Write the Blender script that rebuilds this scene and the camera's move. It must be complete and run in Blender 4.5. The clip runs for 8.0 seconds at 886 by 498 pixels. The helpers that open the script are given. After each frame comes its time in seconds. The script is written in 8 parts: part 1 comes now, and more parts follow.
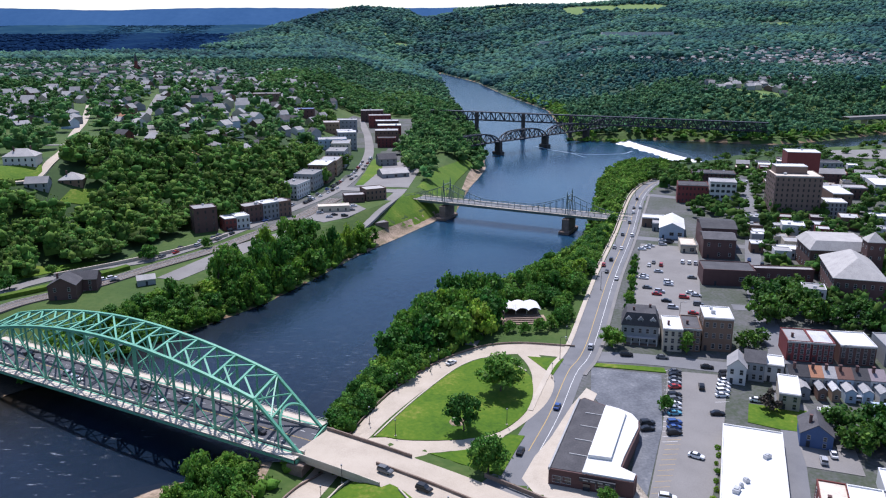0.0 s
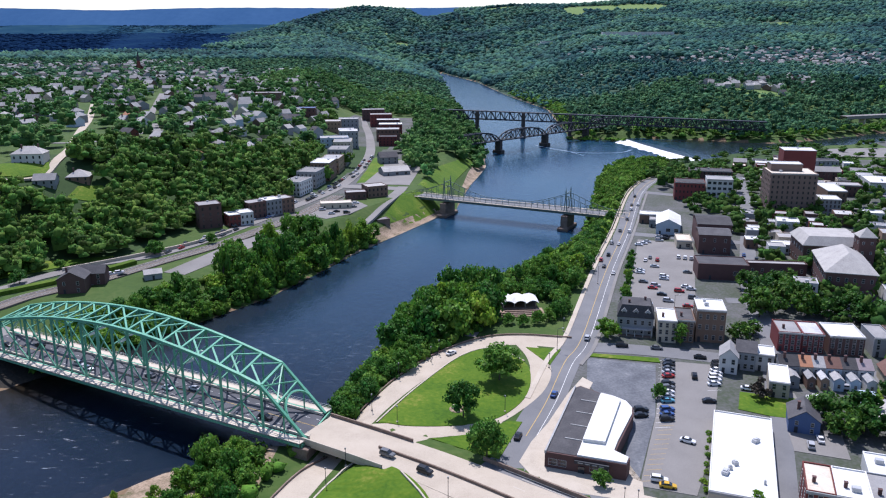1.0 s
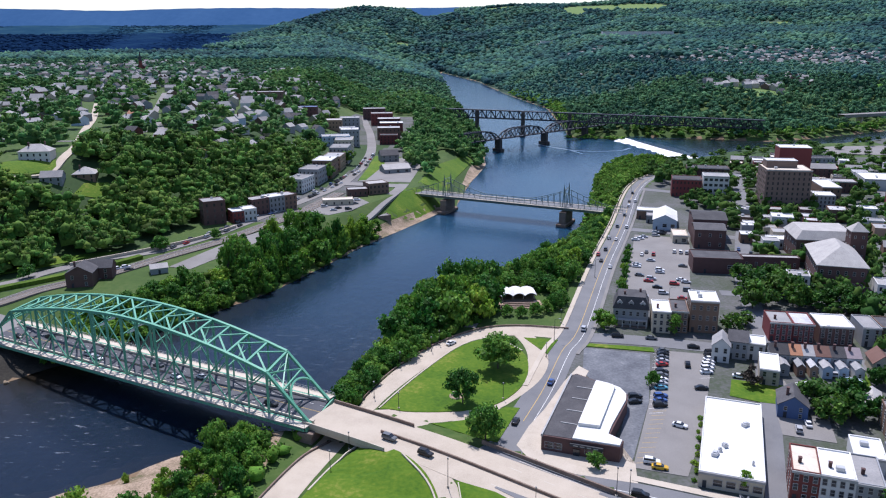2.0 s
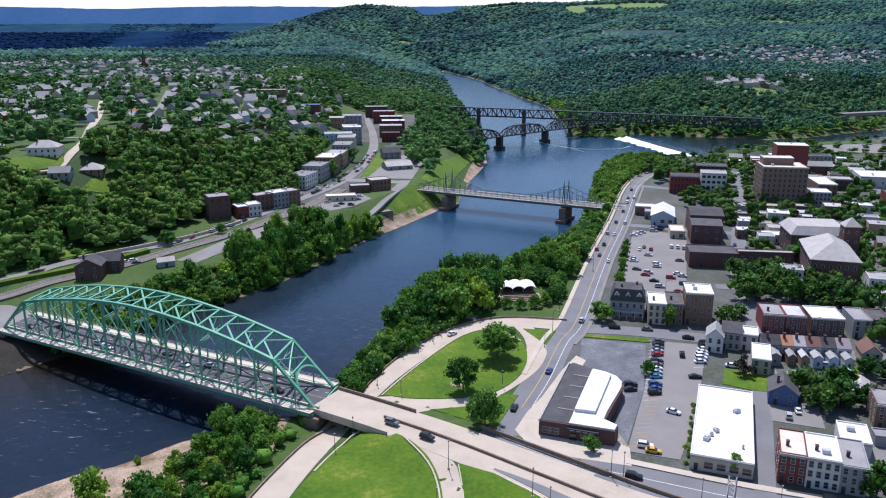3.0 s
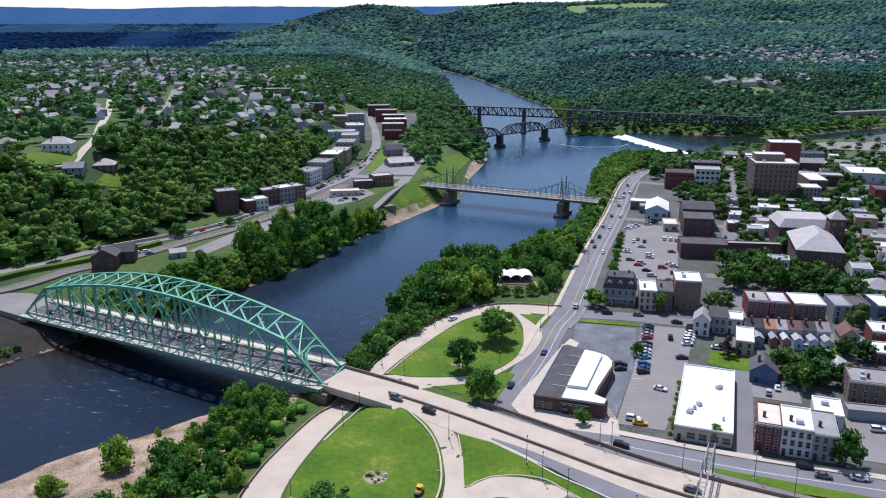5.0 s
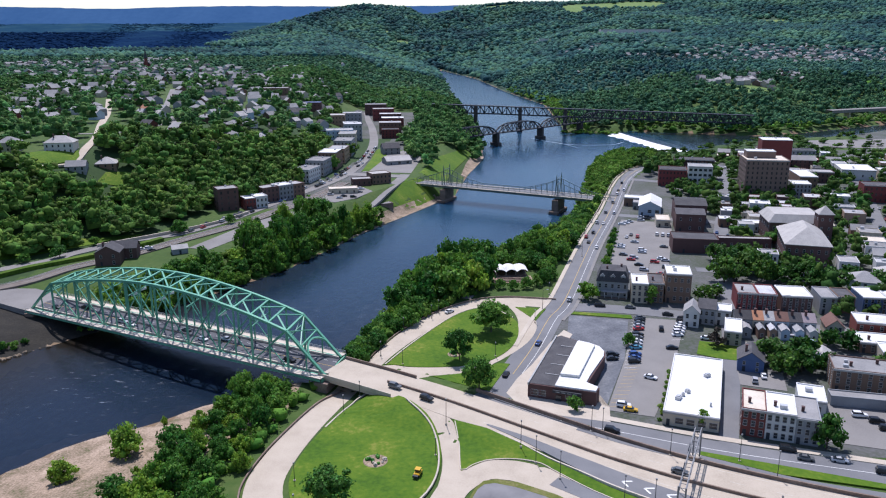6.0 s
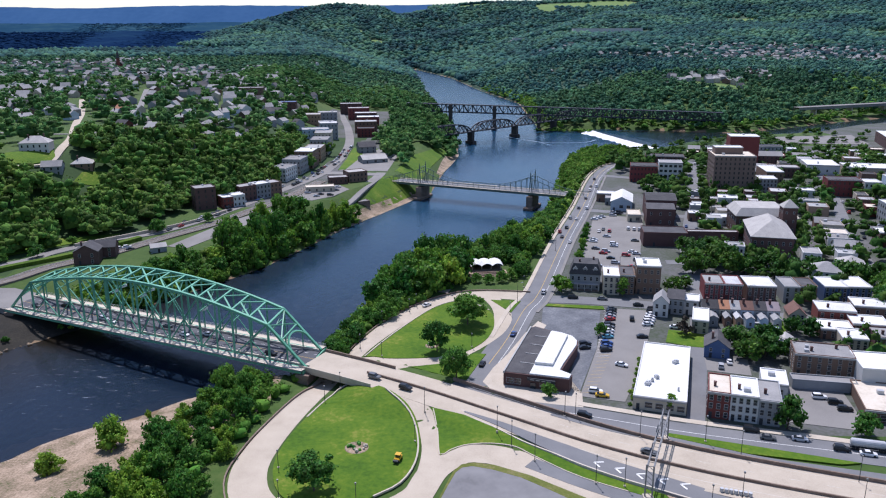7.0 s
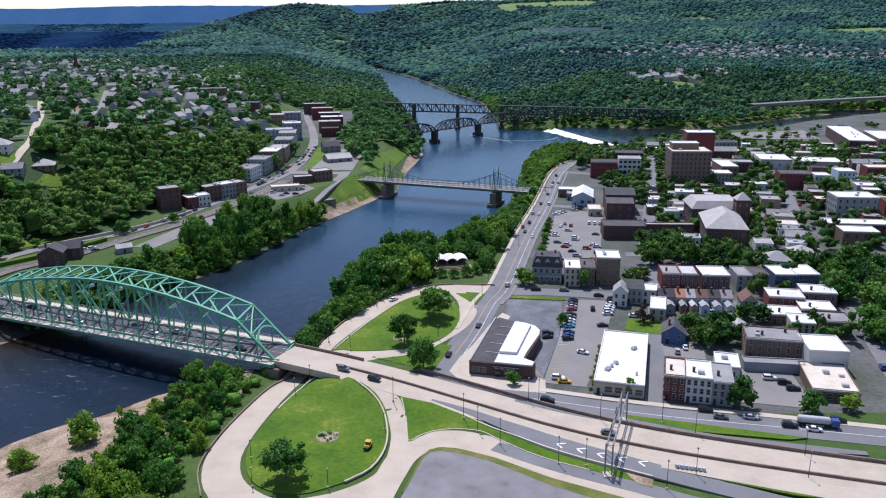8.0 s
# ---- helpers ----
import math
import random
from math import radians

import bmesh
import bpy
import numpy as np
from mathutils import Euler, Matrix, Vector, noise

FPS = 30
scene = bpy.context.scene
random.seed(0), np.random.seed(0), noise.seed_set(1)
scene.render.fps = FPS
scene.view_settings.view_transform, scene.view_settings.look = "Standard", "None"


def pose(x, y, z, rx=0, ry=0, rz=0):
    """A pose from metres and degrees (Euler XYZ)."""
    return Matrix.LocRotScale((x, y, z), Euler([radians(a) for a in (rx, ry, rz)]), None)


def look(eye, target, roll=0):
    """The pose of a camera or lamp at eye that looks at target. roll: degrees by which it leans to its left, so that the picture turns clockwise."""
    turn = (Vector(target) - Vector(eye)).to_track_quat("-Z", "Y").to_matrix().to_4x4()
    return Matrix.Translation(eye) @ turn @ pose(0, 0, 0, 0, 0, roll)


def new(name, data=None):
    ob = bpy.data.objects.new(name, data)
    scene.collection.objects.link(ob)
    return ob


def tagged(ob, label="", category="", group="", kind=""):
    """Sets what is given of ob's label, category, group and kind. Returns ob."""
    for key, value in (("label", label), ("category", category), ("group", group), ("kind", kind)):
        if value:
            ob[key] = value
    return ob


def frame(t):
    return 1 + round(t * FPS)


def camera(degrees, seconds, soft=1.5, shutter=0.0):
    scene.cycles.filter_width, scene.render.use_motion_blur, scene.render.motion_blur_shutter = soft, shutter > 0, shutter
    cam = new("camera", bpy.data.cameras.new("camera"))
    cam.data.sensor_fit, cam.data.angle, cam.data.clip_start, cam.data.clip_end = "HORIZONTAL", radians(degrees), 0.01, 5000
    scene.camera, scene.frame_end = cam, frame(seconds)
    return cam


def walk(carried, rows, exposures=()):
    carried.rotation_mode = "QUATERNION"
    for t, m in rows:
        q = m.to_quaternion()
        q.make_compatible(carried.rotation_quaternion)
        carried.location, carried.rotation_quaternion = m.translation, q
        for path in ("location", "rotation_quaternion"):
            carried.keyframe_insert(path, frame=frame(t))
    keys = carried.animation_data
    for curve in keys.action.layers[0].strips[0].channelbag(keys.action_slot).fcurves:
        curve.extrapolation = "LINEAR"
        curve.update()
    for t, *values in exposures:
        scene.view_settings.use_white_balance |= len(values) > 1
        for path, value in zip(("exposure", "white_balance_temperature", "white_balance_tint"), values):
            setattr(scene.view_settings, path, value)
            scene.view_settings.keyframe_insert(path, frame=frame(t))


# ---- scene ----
cam = camera(59.5, 8.0, soft=1.15)
PATH = [
    (0, (-0.32, 0.498, 111.737), (-0.437, 2.424, 111.208), -0.1),
    (0.5, (0.003, -3.505, 111.749), (-0.115, -1.58, 111.219), -0.1),
    (1, (0.336, -7.615, 111.52), (0.217, -5.69, 110.991), -0.1),
    (1.5, (0.8, -11.624, 111.129), (0.68, -9.699, 110.601), -0.2),
    (3, (1.578, -23.557, 110.767), (1.454, -21.633, 110.235), -0.1),
    (3.5, (2.023, -27.568, 110.609), (1.896, -25.644, 110.078), -0.1),
    (4, (2.179, -31.749, 110.664), (2.051, -29.825, 110.132), -0.1),
    (4.5, (2.457, -35.653, 110.64), (2.329, -33.729, 110.108), -0.1),
    (6, (3.39, -48.167, 111.019), (3.27, -46.243, 110.485), -0.2),
    (6.5, (3.549, -51.98, 111.077), (3.46, -50.055, 110.542), -0.2),
    (7, (3.639, -56.001, 111.214), (3.58, -54.075, 110.678), -0.3),
    (7.5, (3.956, -59.818, 111.264), (3.941, -57.891, 110.728), -0.4),
    (8, (3.934, -63.767, 111.181), (3.963, -61.841, 110.644), -0.5),
]
walk(cam, [(t, look(e, g, r)) for t, e, g, r in PATH], exposures=[(0, 0.22, 5960, 20), (4.5, 0.15, 5960, 20), (8, 0.08, 5960, 20)])

# ---- light ----
SUN_UP, SUN_AZ = radians(63), radians(-16)  # elevation; turn from +y towards -x
world = bpy.data.worlds.new("world")
scene.world = world
world.use_nodes = True
wn = world.node_tree
sky = wn.nodes.new("ShaderNodeTexSky")
sky.sky_type, sky.sun_disc = "NISHITA", False
sky.sun_elevation, sky.sun_rotation = SUN_UP, SUN_AZ
sky.air_density, sky.dust_density, sky.ozone_density = 1.0, 0.6, 1.5
wn.links.new(sky.outputs[0], wn.nodes["Background"].inputs[0])
wn.nodes["Background"].inputs[1].default_value = 0.135
sun = new("sun", bpy.data.lights.new("sun", "SUN"))
sun.data.energy, sun.data.angle, sun.data.color = 4.9, radians(0.55), (1.0, 0.965, 0.91)
SUN_DIR = Vector((math.sin(SUN_AZ) * math.cos(SUN_UP), math.cos(SUN_AZ) * math.cos(SUN_UP), math.sin(SUN_UP)))
sun.matrix_world = look((0, 0, 600), Vector((0, 0, 600)) - SUN_DIR)

# ---- materials ----


def material(name, colors, rough=0.8, scale=0.5, fine=6.0, bump=0.15, metal=0.0, vary=0.0, spec=0.3, depth=0.05, islands=False, contrast=0.24, through_leaf=0.0, each=0.0):
    """Colour mixed by a broad and a fine noise at real size; vary: change of value from object to object."""
    m = bpy.data.materials.new(name)
    m.use_nodes = True
    t = m.node_tree
    n, l = t.nodes, t.links
    b = n["Principled BSDF"]
    b.inputs["Roughness"].default_value, b.inputs["Metallic"].default_value = rough, metal
    b.inputs["Specular IOR Level"].default_value = spec
    co = n.new("ShaderNodeTexCoord")
    big, small = n.new("ShaderNodeTexNoise"), n.new("ShaderNodeTexNoise")
    big.inputs["Scale"].default_value, big.inputs["Detail"].default_value, big.inputs["Roughness"].default_value = scale, 4, 0.6
    small.inputs["Scale"].default_value, small.inputs["Detail"].default_value = fine, 3
    add = n.new("ShaderNodeMix")
    add.inputs["Factor"].default_value = 0.4
    l.new(co.outputs["Object"], big.inputs["Vector"]), l.new(co.outputs["Object"], small.inputs["Vector"])
    l.new(big.outputs["Fac"], add.inputs["A"]), l.new(small.outputs["Fac"], add.inputs["B"])
    r = n.new("ShaderNodeValToRGB")
    e = r.color_ramp.elements
    while len(e) < len(colors):
        e.new(0.5)
    for i, c in enumerate(colors):
        e[i].position = 0.5 - contrast + 2 * contrast * i / max(1, len(colors) - 1)
        e[i].color = (*c, 1)
    l.new(add.outputs["Result"], r.inputs["Fac"])
    out = r.outputs["Color"]
    if vary or islands:
        hsv = n.new("ShaderNodeHueSaturation")
        src = n.new("ShaderNodeNewGeometry").outputs["Random Per Island"] if islands else n.new("ShaderNodeObjectInfo").outputs["Random"]
        rng = n.new("ShaderNodeMapRange")
        rng.inputs["To Min"].default_value, rng.inputs["To Max"].default_value = 1 - vary, 1 + vary
        l.new(src, rng.inputs["Value"]), l.new(rng.outputs["Result"], hsv.inputs["Value"])
        hue = n.new("ShaderNodeMapRange")
        hue.inputs["From Min"].default_value, hue.inputs["From Max"].default_value = 0, 1
        hue.inputs["To Min"].default_value, hue.inputs["To Max"].default_value = 0.5 - vary * 0.05, 0.5 + vary * 0.05
        mul = n.new("ShaderNodeMath")
        mul.operation = "FRACT"
        mul2 = n.new("ShaderNodeMath")
        mul2.operation, mul2.inputs[1].default_value = "MULTIPLY", 7.31
        l.new(src, mul2.inputs[0]), l.new(mul2.outputs[0], mul.inputs[0]), l.new(mul.outputs[0], hue.inputs["Value"])
        l.new(hue.outputs["Result"], hsv.inputs["Hue"])
        l.new(out, hsv.inputs["Color"])
        out = hsv.outputs["Color"]
    if each:
        hs2, rg2, oi = n.new("ShaderNodeHueSaturation"), n.new("ShaderNodeMapRange"), n.new("ShaderNodeObjectInfo")
        rg2.inputs["To Min"].default_value, rg2.inputs["To Max"].default_value = 1 - each, 1 + each
        rg3 = n.new("ShaderNodeMapRange")
        rg3.inputs["To Min"].default_value, rg3.inputs["To Max"].default_value = 0.535, 0.495
        l.new(oi.outputs["Random"], rg2.inputs["Value"]), l.new(rg2.outputs["Result"], hs2.inputs["Value"])
        l.new(oi.outputs["Random"], rg3.inputs["Value"]), l.new(rg3.outputs["Result"], hs2.inputs["Hue"])
        l.new(out, hs2.inputs["Color"])
        out = hs2.outputs["Color"]
    l.new(out, b.inputs["Base Color"])
    if through_leaf:
        tr, mx = n.new("ShaderNodeBsdfTranslucent"), n.new("ShaderNodeMixShader")
        mx.inputs[0].default_value = through_leaf
        l.new(out, tr.inputs["Color"]), l.new(b.outputs[0], mx.inputs[1]), l.new(tr.outputs[0], mx.inputs[2])
        l.new(mx.outputs[0], n["Material Output"].inputs["Surface"])
    if bump:
        bp = n.new("ShaderNodeBump")
        bp.inputs["Strength"].default_value, bp.inputs["Distance"].default_value = bump, depth
        l.new(small.outputs["Fac"], bp.inputs["Height"]), l.new(bp.outputs["Normal"], b.inputs["Normal"])
    return m


def grey(v, tint=(1, 1, 1)):
    return tuple(v * k for k in tint)


M = {}
M["grass"] = material("grass", [(0.032, 0.086, 0.002), (0.054, 0.118, 0.003), (0.080, 0.142, 0.005), (0.165, 0.185, 0.026)], 0.95, 0.055, 0.8, 0.5, depth=0.2, contrast=0.17)
M["meadow"] = material("meadow", [(0.025, 0.055, 0.010), (0.045, 0.085, 0.015), (0.085, 0.115, 0.03)], 0.95, 0.02, 0.4, 0.4, depth=0.3)
M["concrete"] = material("concrete", [(0.31, 0.262, 0.200), (0.41, 0.352, 0.275), (0.47, 0.408, 0.325)], 0.85, 0.12, 3.0, 0.1)
M["pale_concrete"] = material("pale_concrete", [(0.34, 0.295, 0.232), (0.44, 0.385, 0.31), (0.50, 0.445, 0.365)], 0.85, 0.2, 3.0, 0.1)
M["asphalt"] = material("asphalt", [(0.11, 0.112, 0.118), (0.155, 0.157, 0.162), (0.195, 0.195, 0.198)], 0.9, 0.08, 5.0, 0.1)
M["old_asphalt"] = material("old_asphalt", [(0.135, 0.128, 0.12), (0.195, 0.186, 0.175), (0.235, 0.225, 0.212)], 0.9, 0.06, 3.0, 0.1)
M["new_asphalt"] = material("new_asphalt", [(0.055, 0.060, 0.070), (0.09, 0.097, 0.11), (0.14, 0.148, 0.16), (0.26, 0.265, 0.27)], 0.8, 0.11, 1.2, 0.1)
M["sand"] = material("sand", [(0.07, 0.08, 0.025), (0.19, 0.145, 0.095), (0.32, 0.24, 0.17), (0.42, 0.33, 0.245)], 0.95, 0.10, 1.6, 0.8, depth=0.25, contrast=0.17)
M["footway"] = material("footway", [(0.40, 0.35, 0.28), (0.50, 0.44, 0.36), (0.56, 0.50, 0.42)], 0.85, 0.2, 3.0, 0.1)
M["white_line"] = material("white_line", [(0.6, 0.6, 0.58), (0.75, 0.75, 0.72)], 0.8, 0.6, 5.0, 0)
M["faded_line"] = material("faded_line", [(0.42, 0.38, 0.31), (0.56, 0.53, 0.47)], 0.8, 0.6, 5.0, 0)
M["yellow_line"] = material("yellow_line", [(0.40, 0.27, 0.09), (0.48, 0.34, 0.13)], 0.8, 0.6, 5.0, 0)
M["green_steel"] = material("green_steel", [(0.066, 0.235, 0.148), (0.105, 0.325, 0.212), (0.16, 0.42, 0.29)], 0.45, 0.1, 2.0, 0.05, spec=0.4)
M["dark_steel"] = material("dark_steel", [(0.02, 0.024, 0.03), (0.035, 0.04, 0.05)], 0.6, 0.2, 3.0, 0.05)
M["grey_steel"] = material("grey_steel", [(0.28, 0.30, 0.30), (0.40, 0.42, 0.41)], 0.5, 0.2, 3.0, 0.05)
M["gantry_steel"] = material("gantry_steel", [(0.16, 0.165, 0.17), (0.24, 0.245, 0.25)], 0.5, 0.2, 3.0, 0.05, metal=0.4)
M["rust_stone"] = material("rust_stone", [(0.10, 0.07, 0.055), (0.19, 0.14, 0.11), (0.27, 0.21, 0.17)], 0.9, 0.3, 2.0, 0.4)


def slab(me_name, verts, faces, mats):
    me = bpy.data.meshes.new(me_name)
    me.from_pydata(verts, [], faces)
    for m in mats if isinstance(mats, (list, tuple)) else [mats]:
        me.materials.append(m)
    me.update()
    return me


def part(name, bm, mat, parent=None, label=""):
    """One bmesh as ONE mesh object, under its thing."""
    me = bpy.data.meshes.new(name)
    bm.to_mesh(me)
    bm.free()
    me.materials.append(mat)
    ob = new(name, me)
    if parent:
        ob.parent = parent
    return tagged(ob, label)


def part_me(name, me, parent=None, m=None, label=""):
    ob = new(name, me)
    if parent:
        ob.parent = parent
    if m is not None:
        ob.matrix_basis = m
    return tagged(ob, label)


def box(bm, x0, x1, y0, y1, z0, z1, m=None):
    v = [bm.verts.new((x, y, z)) for z in (z0, z1) for y in (y0, y1) for x in (x0, x1)]
    if m is not None:
        for q in v:
            q.co = m @ q.co
    for f in ((0, 2, 3, 1), (4, 5, 7, 6), (0, 1, 5, 4), (1, 3, 7, 5), (3, 2, 6, 7), (2, 0, 4, 6)):
        bm.faces.new([v[i] for i in f])
    return bm


def beam(bm, a, b, w, h=None, up=(0, 0, 1)):
    """A bar of w x h from a to b."""
    a, b = Vector(a), Vector(b)
    d = (b - a)
    side = d.cross(Vector(up))
    if side.length < 1e-4:
        side = d.cross(Vector((0, 1, 0)))
    side.normalize()
    top = side.cross(d).normalized()
    h = h or w
    v = []
    for p in (a, b):
        for s, q in ((-1, -1), (1, -1), (1, 1), (-1, 1)):
            v.append(bm.verts.new(p + side * s * w / 2 + top * q * h / 2))
    for f in ((0, 1, 2, 3), (7, 6, 5, 4), (0, 4, 5, 1), (1, 5, 6, 2), (2, 6, 7, 3), (3, 7, 4, 0)):
        bm.faces.new([v[i] for i in f])
    return bm


def empty(name, m=None):
    ob = new(name)
    if m is not None:
        ob.matrix_basis = m
    return ob


WATER = -11.4
BANK_L = [(-400, -420), (60, -290), (165, -230), (228, -181), (250, -165), (320, -121), (346, -106), (392, -89), (426, -78), (479, -56), (515, -40),
          (549, -24), (640, -17), (744, -6), (832, -5), (987, -16), (1225, -47), (1795, -98), (2372, -155), (2750, -195)]
BANK_R = [(-400, -330), (60, -190), (110, -158), (159, -127), (167, -119), (174, -106), (184, -98), (191, -91), (197, -72), (205, -57), (243, -51), (300, -41),
          (325, -30), (345, -14), (370, 4), (399, 22), (428, 38), (453, 51), (494, 62), (571, 77), (674, 95), (750, 115), (852, 139), (980, 100), (1363, 98), (1708, 32),
          (2191, -38), (2710, -165), (2760, -195)]
LEHIGH = [(100, 856, 104), (205, 868, 100), (250, 879, 84), (290, 886, 59), (330, 886, 48), (390, 909, 52), (489, 983, 48), (560, 1030, 46), (700, 1110, 44), (1500, 1420, 40)]


def ramp(a, b, v):
    s = np.clip((np.asarray(v, float) - a) / (b - a), 0, 1)
    return s * s * (3 - 2 * s)


def bump(x, y, cx, cy, rx, ry, z):
    return z * np.exp(-((x - cx) / rx) ** 2 - ((y - cy) / ry) ** 2)


def banks(x, y):
    """Distances outside the left bank, the right bank and the tributary."""
    left = np.interp(y, [p[0] for p in BANK_L], [p[1] for p in BANK_L]) - x
    right = x - np.interp(y, [p[0] for p in BANK_R], [p[1] for p in BANK_R])
    cy = np.interp(x, [p[0] for p in LEHIGH], [p[1] for p in LEHIGH])
    hw = np.interp(x, [p[0] for p in LEHIGH], [p[2] for p in LEHIGH])
    trib = np.where(x > 100, np.abs(y - cy) - hw, 999.0)
    return left, right, trib, y - cy


def height(x, y):
    x, y = np.asarray(x, float), np.asarray(y, float)
    left, right, trib, past = banks(x, y)
    foot = np.interp(y, [330, 450, 650, 820], [128, 96, 96, 135])
    shelf = np.interp(y, [225, 278, 312, 420, 700, 1000], [-9, -7.5, -2.5, 3, 5, 10])
    z_left = shelf + 36 * ramp(0, 115, left - foot) - (shelf - WATER) * (1 - ramp(0, 26, left)) + 12 * ramp(600, 2200, left)
    town = np.interp(y, [170, 300, 600, 900], [-3.4, 0.0, 1.5, 2.0])
    town = town - 6.0 * ramp(600, 690, y) * (1 - ramp(200, 260, x))
    z_town = town - (town - WATER) * (1 - ramp(-1, np.interp(y, [60, 150, 190, 205], [72, 58, 32, 22]), right))
    south = ramp(0, 60, past)
    z_south = WATER + 4 + 44 * ramp(25, 330, np.minimum(past - 40, right * 1.1)) + 32 * ramp(400, 1600, past)
    z_right = z_town * (1 - south) + z_south * south
    z = np.where(left > right, z_left, z_right)
    far = ramp(1700, 3700, y)
    z = z + far * (58 + bump(x, y, -660, 3950, 370, 620, 150) + bump(x, y, 120, 4350, 420, 500, 62) + bump(x, y, -190, 4280, 190, 480, 76) + bump(x, y, 900, 4500, 900, 900, 132)
                   + bump(x, y, 2500, 4000, 1200, 1200, 165) + bump(x, y, 560, 3050, 420, 330, 22) - 56 * ramp(800, 1500, -x))
    z = z + far * 7 * (np.sin(x / 130 + y / 210) + np.sin(y / 150 - x / 310))
    # the embankment of the highway
    road_y = np.interp(x, [-40, -30, -9, 18.7, 42.7, 72], [193, 187.5, 176.6, 158.7, 142.8, 128.4])
    road_z = np.interp(x, [-40, -30, -9, 18.7, 42.7, 72], [-2.0, -0.75, -1.7, -2.35, -2.5, -2.55])
    slope = road_z - 0.35 - np.maximum(np.abs(y - road_y) * 0.86 - 10.5, 0) * 0.2
    z = np.where((x > -40) & (x < 72), np.maximum(z, slope), z)
    z = z - bump(x, y, -45, 193, 12, 16, 3.2)
    wet = np.minimum(np.maximum(left, right), trib)
    wet = np.maximum(wet, (y - 2740) * 0.8)
    bank = WATER + np.clip(wet, 0, 1500) * np.interp(y, [900, 1400], [0.55, 0.24])
    z = np.minimum(z, bank)
    return np.where(wet < 0, WATER + np.maximum(wet * 0.16, -3.0), z)


def water_material():
    m = bpy.data.materials.new("water")
    m.use_nodes = True
    n, l = m.node_tree.nodes, m.node_tree.links
    b = n["Principled BSDF"]
    co = n.new("ShaderNodeTexCoord")
    big, small, foam = n.new("ShaderNodeTexNoise"), n.new("ShaderNodeTexNoise"), n.new("ShaderNodeTexNoise")
    stretch = n.new("ShaderNodeMapping")
    stretch.inputs["Scale"].default_value = (1.6, 0.7, 1)
    l.new(co.outputs["Object"], stretch.inputs["Vector"])
    for t, s, d in ((big, 0.012, 4), (small, 0.28, 5), (foam, 0.06, 6)):
        t.inputs["Scale"].default_value, t.inputs["Detail"].default_value = s, d
        l.new(stretch.outputs["Vector"], t.inputs["Vector"])
    streak = n.new("ShaderNodeMapping")
    streak.inputs["Scale"].default_value, streak.inputs["Rotation"].default_value = (0.5, 1.9, 1), (0, 0, 0.5)
    l.new(co.outputs["Object"], streak.inputs["Vector"]), l.new(streak.outputs["Vector"], foam.inputs["Vector"])
    r = n.new("ShaderNodeValToRGB")
    r.color_ramp.elements[0].position, r.color_ramp.elements[0].color = 0.3, (0.006, 0.030, 0.070, 1)
    r.color_ramp.elements[1].position, r.color_ramp.elements[1].color = 0.7, (0.020, 0.072, 0.124, 1)
    blend = n.new("ShaderNodeMix")
    blend.inputs["Factor"].default_value = 0.45
    l.new(big.outputs["Fac"], blend.inputs["A"]), l.new(small.outputs["Fac"], blend.inputs["B"]), l.new(blend.outputs["Result"], r.inputs["Fac"])
    # broken white water over the shallows above the truss bridge
    gap = n.new("ShaderNodeVectorMath")
    gap.operation, gap.inputs[1].default_value = "DISTANCE", (-136, 203, WATER)
    near = n.new("ShaderNodeMapRange")
    near.inputs["From Min"].default_value, near.inputs["From Max"].default_value = 46, 12
    cut = n.new("ShaderNodeMapRange")
    cut.inputs["From Min"].default_value, cut.inputs["From Max"].default_value = 0.60, 0.74
    foam.inputs["Scale"].default_value, foam.inputs["Detail"].default_value, foam.inputs["Roughness"].default_value = 0.34, 8, 0.75
    mul, mix = n.new("ShaderNodeMath"), n.new("ShaderNodeMix")
    mul.operation, mix.data_type = "MULTIPLY", "RGBA"
    l.new(co.outputs["Object"], gap.inputs[0]), l.new(gap.outputs["Value"], near.inputs["Value"]), l.new(foam.outputs["Fac"], cut.inputs["Value"])
    l.new(near.outputs["Result"], mul.inputs[0]), l.new(cut.outputs["Result"], mul.inputs[1]), l.new(mul.outputs[0], mix.inputs["Factor"])
    # base colour falls to dark navy towards the near reach
    near_tone, sx, sm = n.new("ShaderNodeMix"), n.new("ShaderNodeSeparateXYZ"), n.new("ShaderNodeMapRange")
    near_tone.data_type = "RGBA"
    sm.inputs["From Min"].default_value, sm.inputs["From Max"].default_value = 480, 225
    l.new(co.outputs["Object"], sx.inputs[0]), l.new(sx.outputs["Y"], sm.inputs["Value"]), l.new(sm.outputs["Result"], near_tone.inputs["Factor"])
    l.new(r.outputs["Color"], near_tone.inputs[6])
    near_tone.inputs[7].default_value = (0.006, 0.014, 0.028, 1)
    # brown-black by the left bank: shallows, with tree shade and reflections painted in
    lee, lm, lk, brown = n.new("ShaderNodeVectorMath"), n.new("ShaderNodeMapRange"), n.new("ShaderNodeMath"), n.new("ShaderNodeMix")
    lee.operation, lee.inputs[1].default_value = "DOT_PRODUCT", (0.896, -0.446, 0)
    lm.inputs["From Min"].default_value, lm.inputs["From Max"].default_value = -214, -258
    lk.operation, brown.data_type = "MULTIPLY", "RGBA"
    l.new(co.outputs["Object"], lee.inputs[0]), l.new(lee.outputs["Value"], lm.inputs["Value"])
    l.new(lm.outputs["Result"], lk.inputs[0]), l.new(sm.outputs["Result"], lk.inputs[1]), l.new(lk.outputs[0], brown.inputs["Factor"])
    l.new(near_tone.outputs[2], brown.inputs[6])
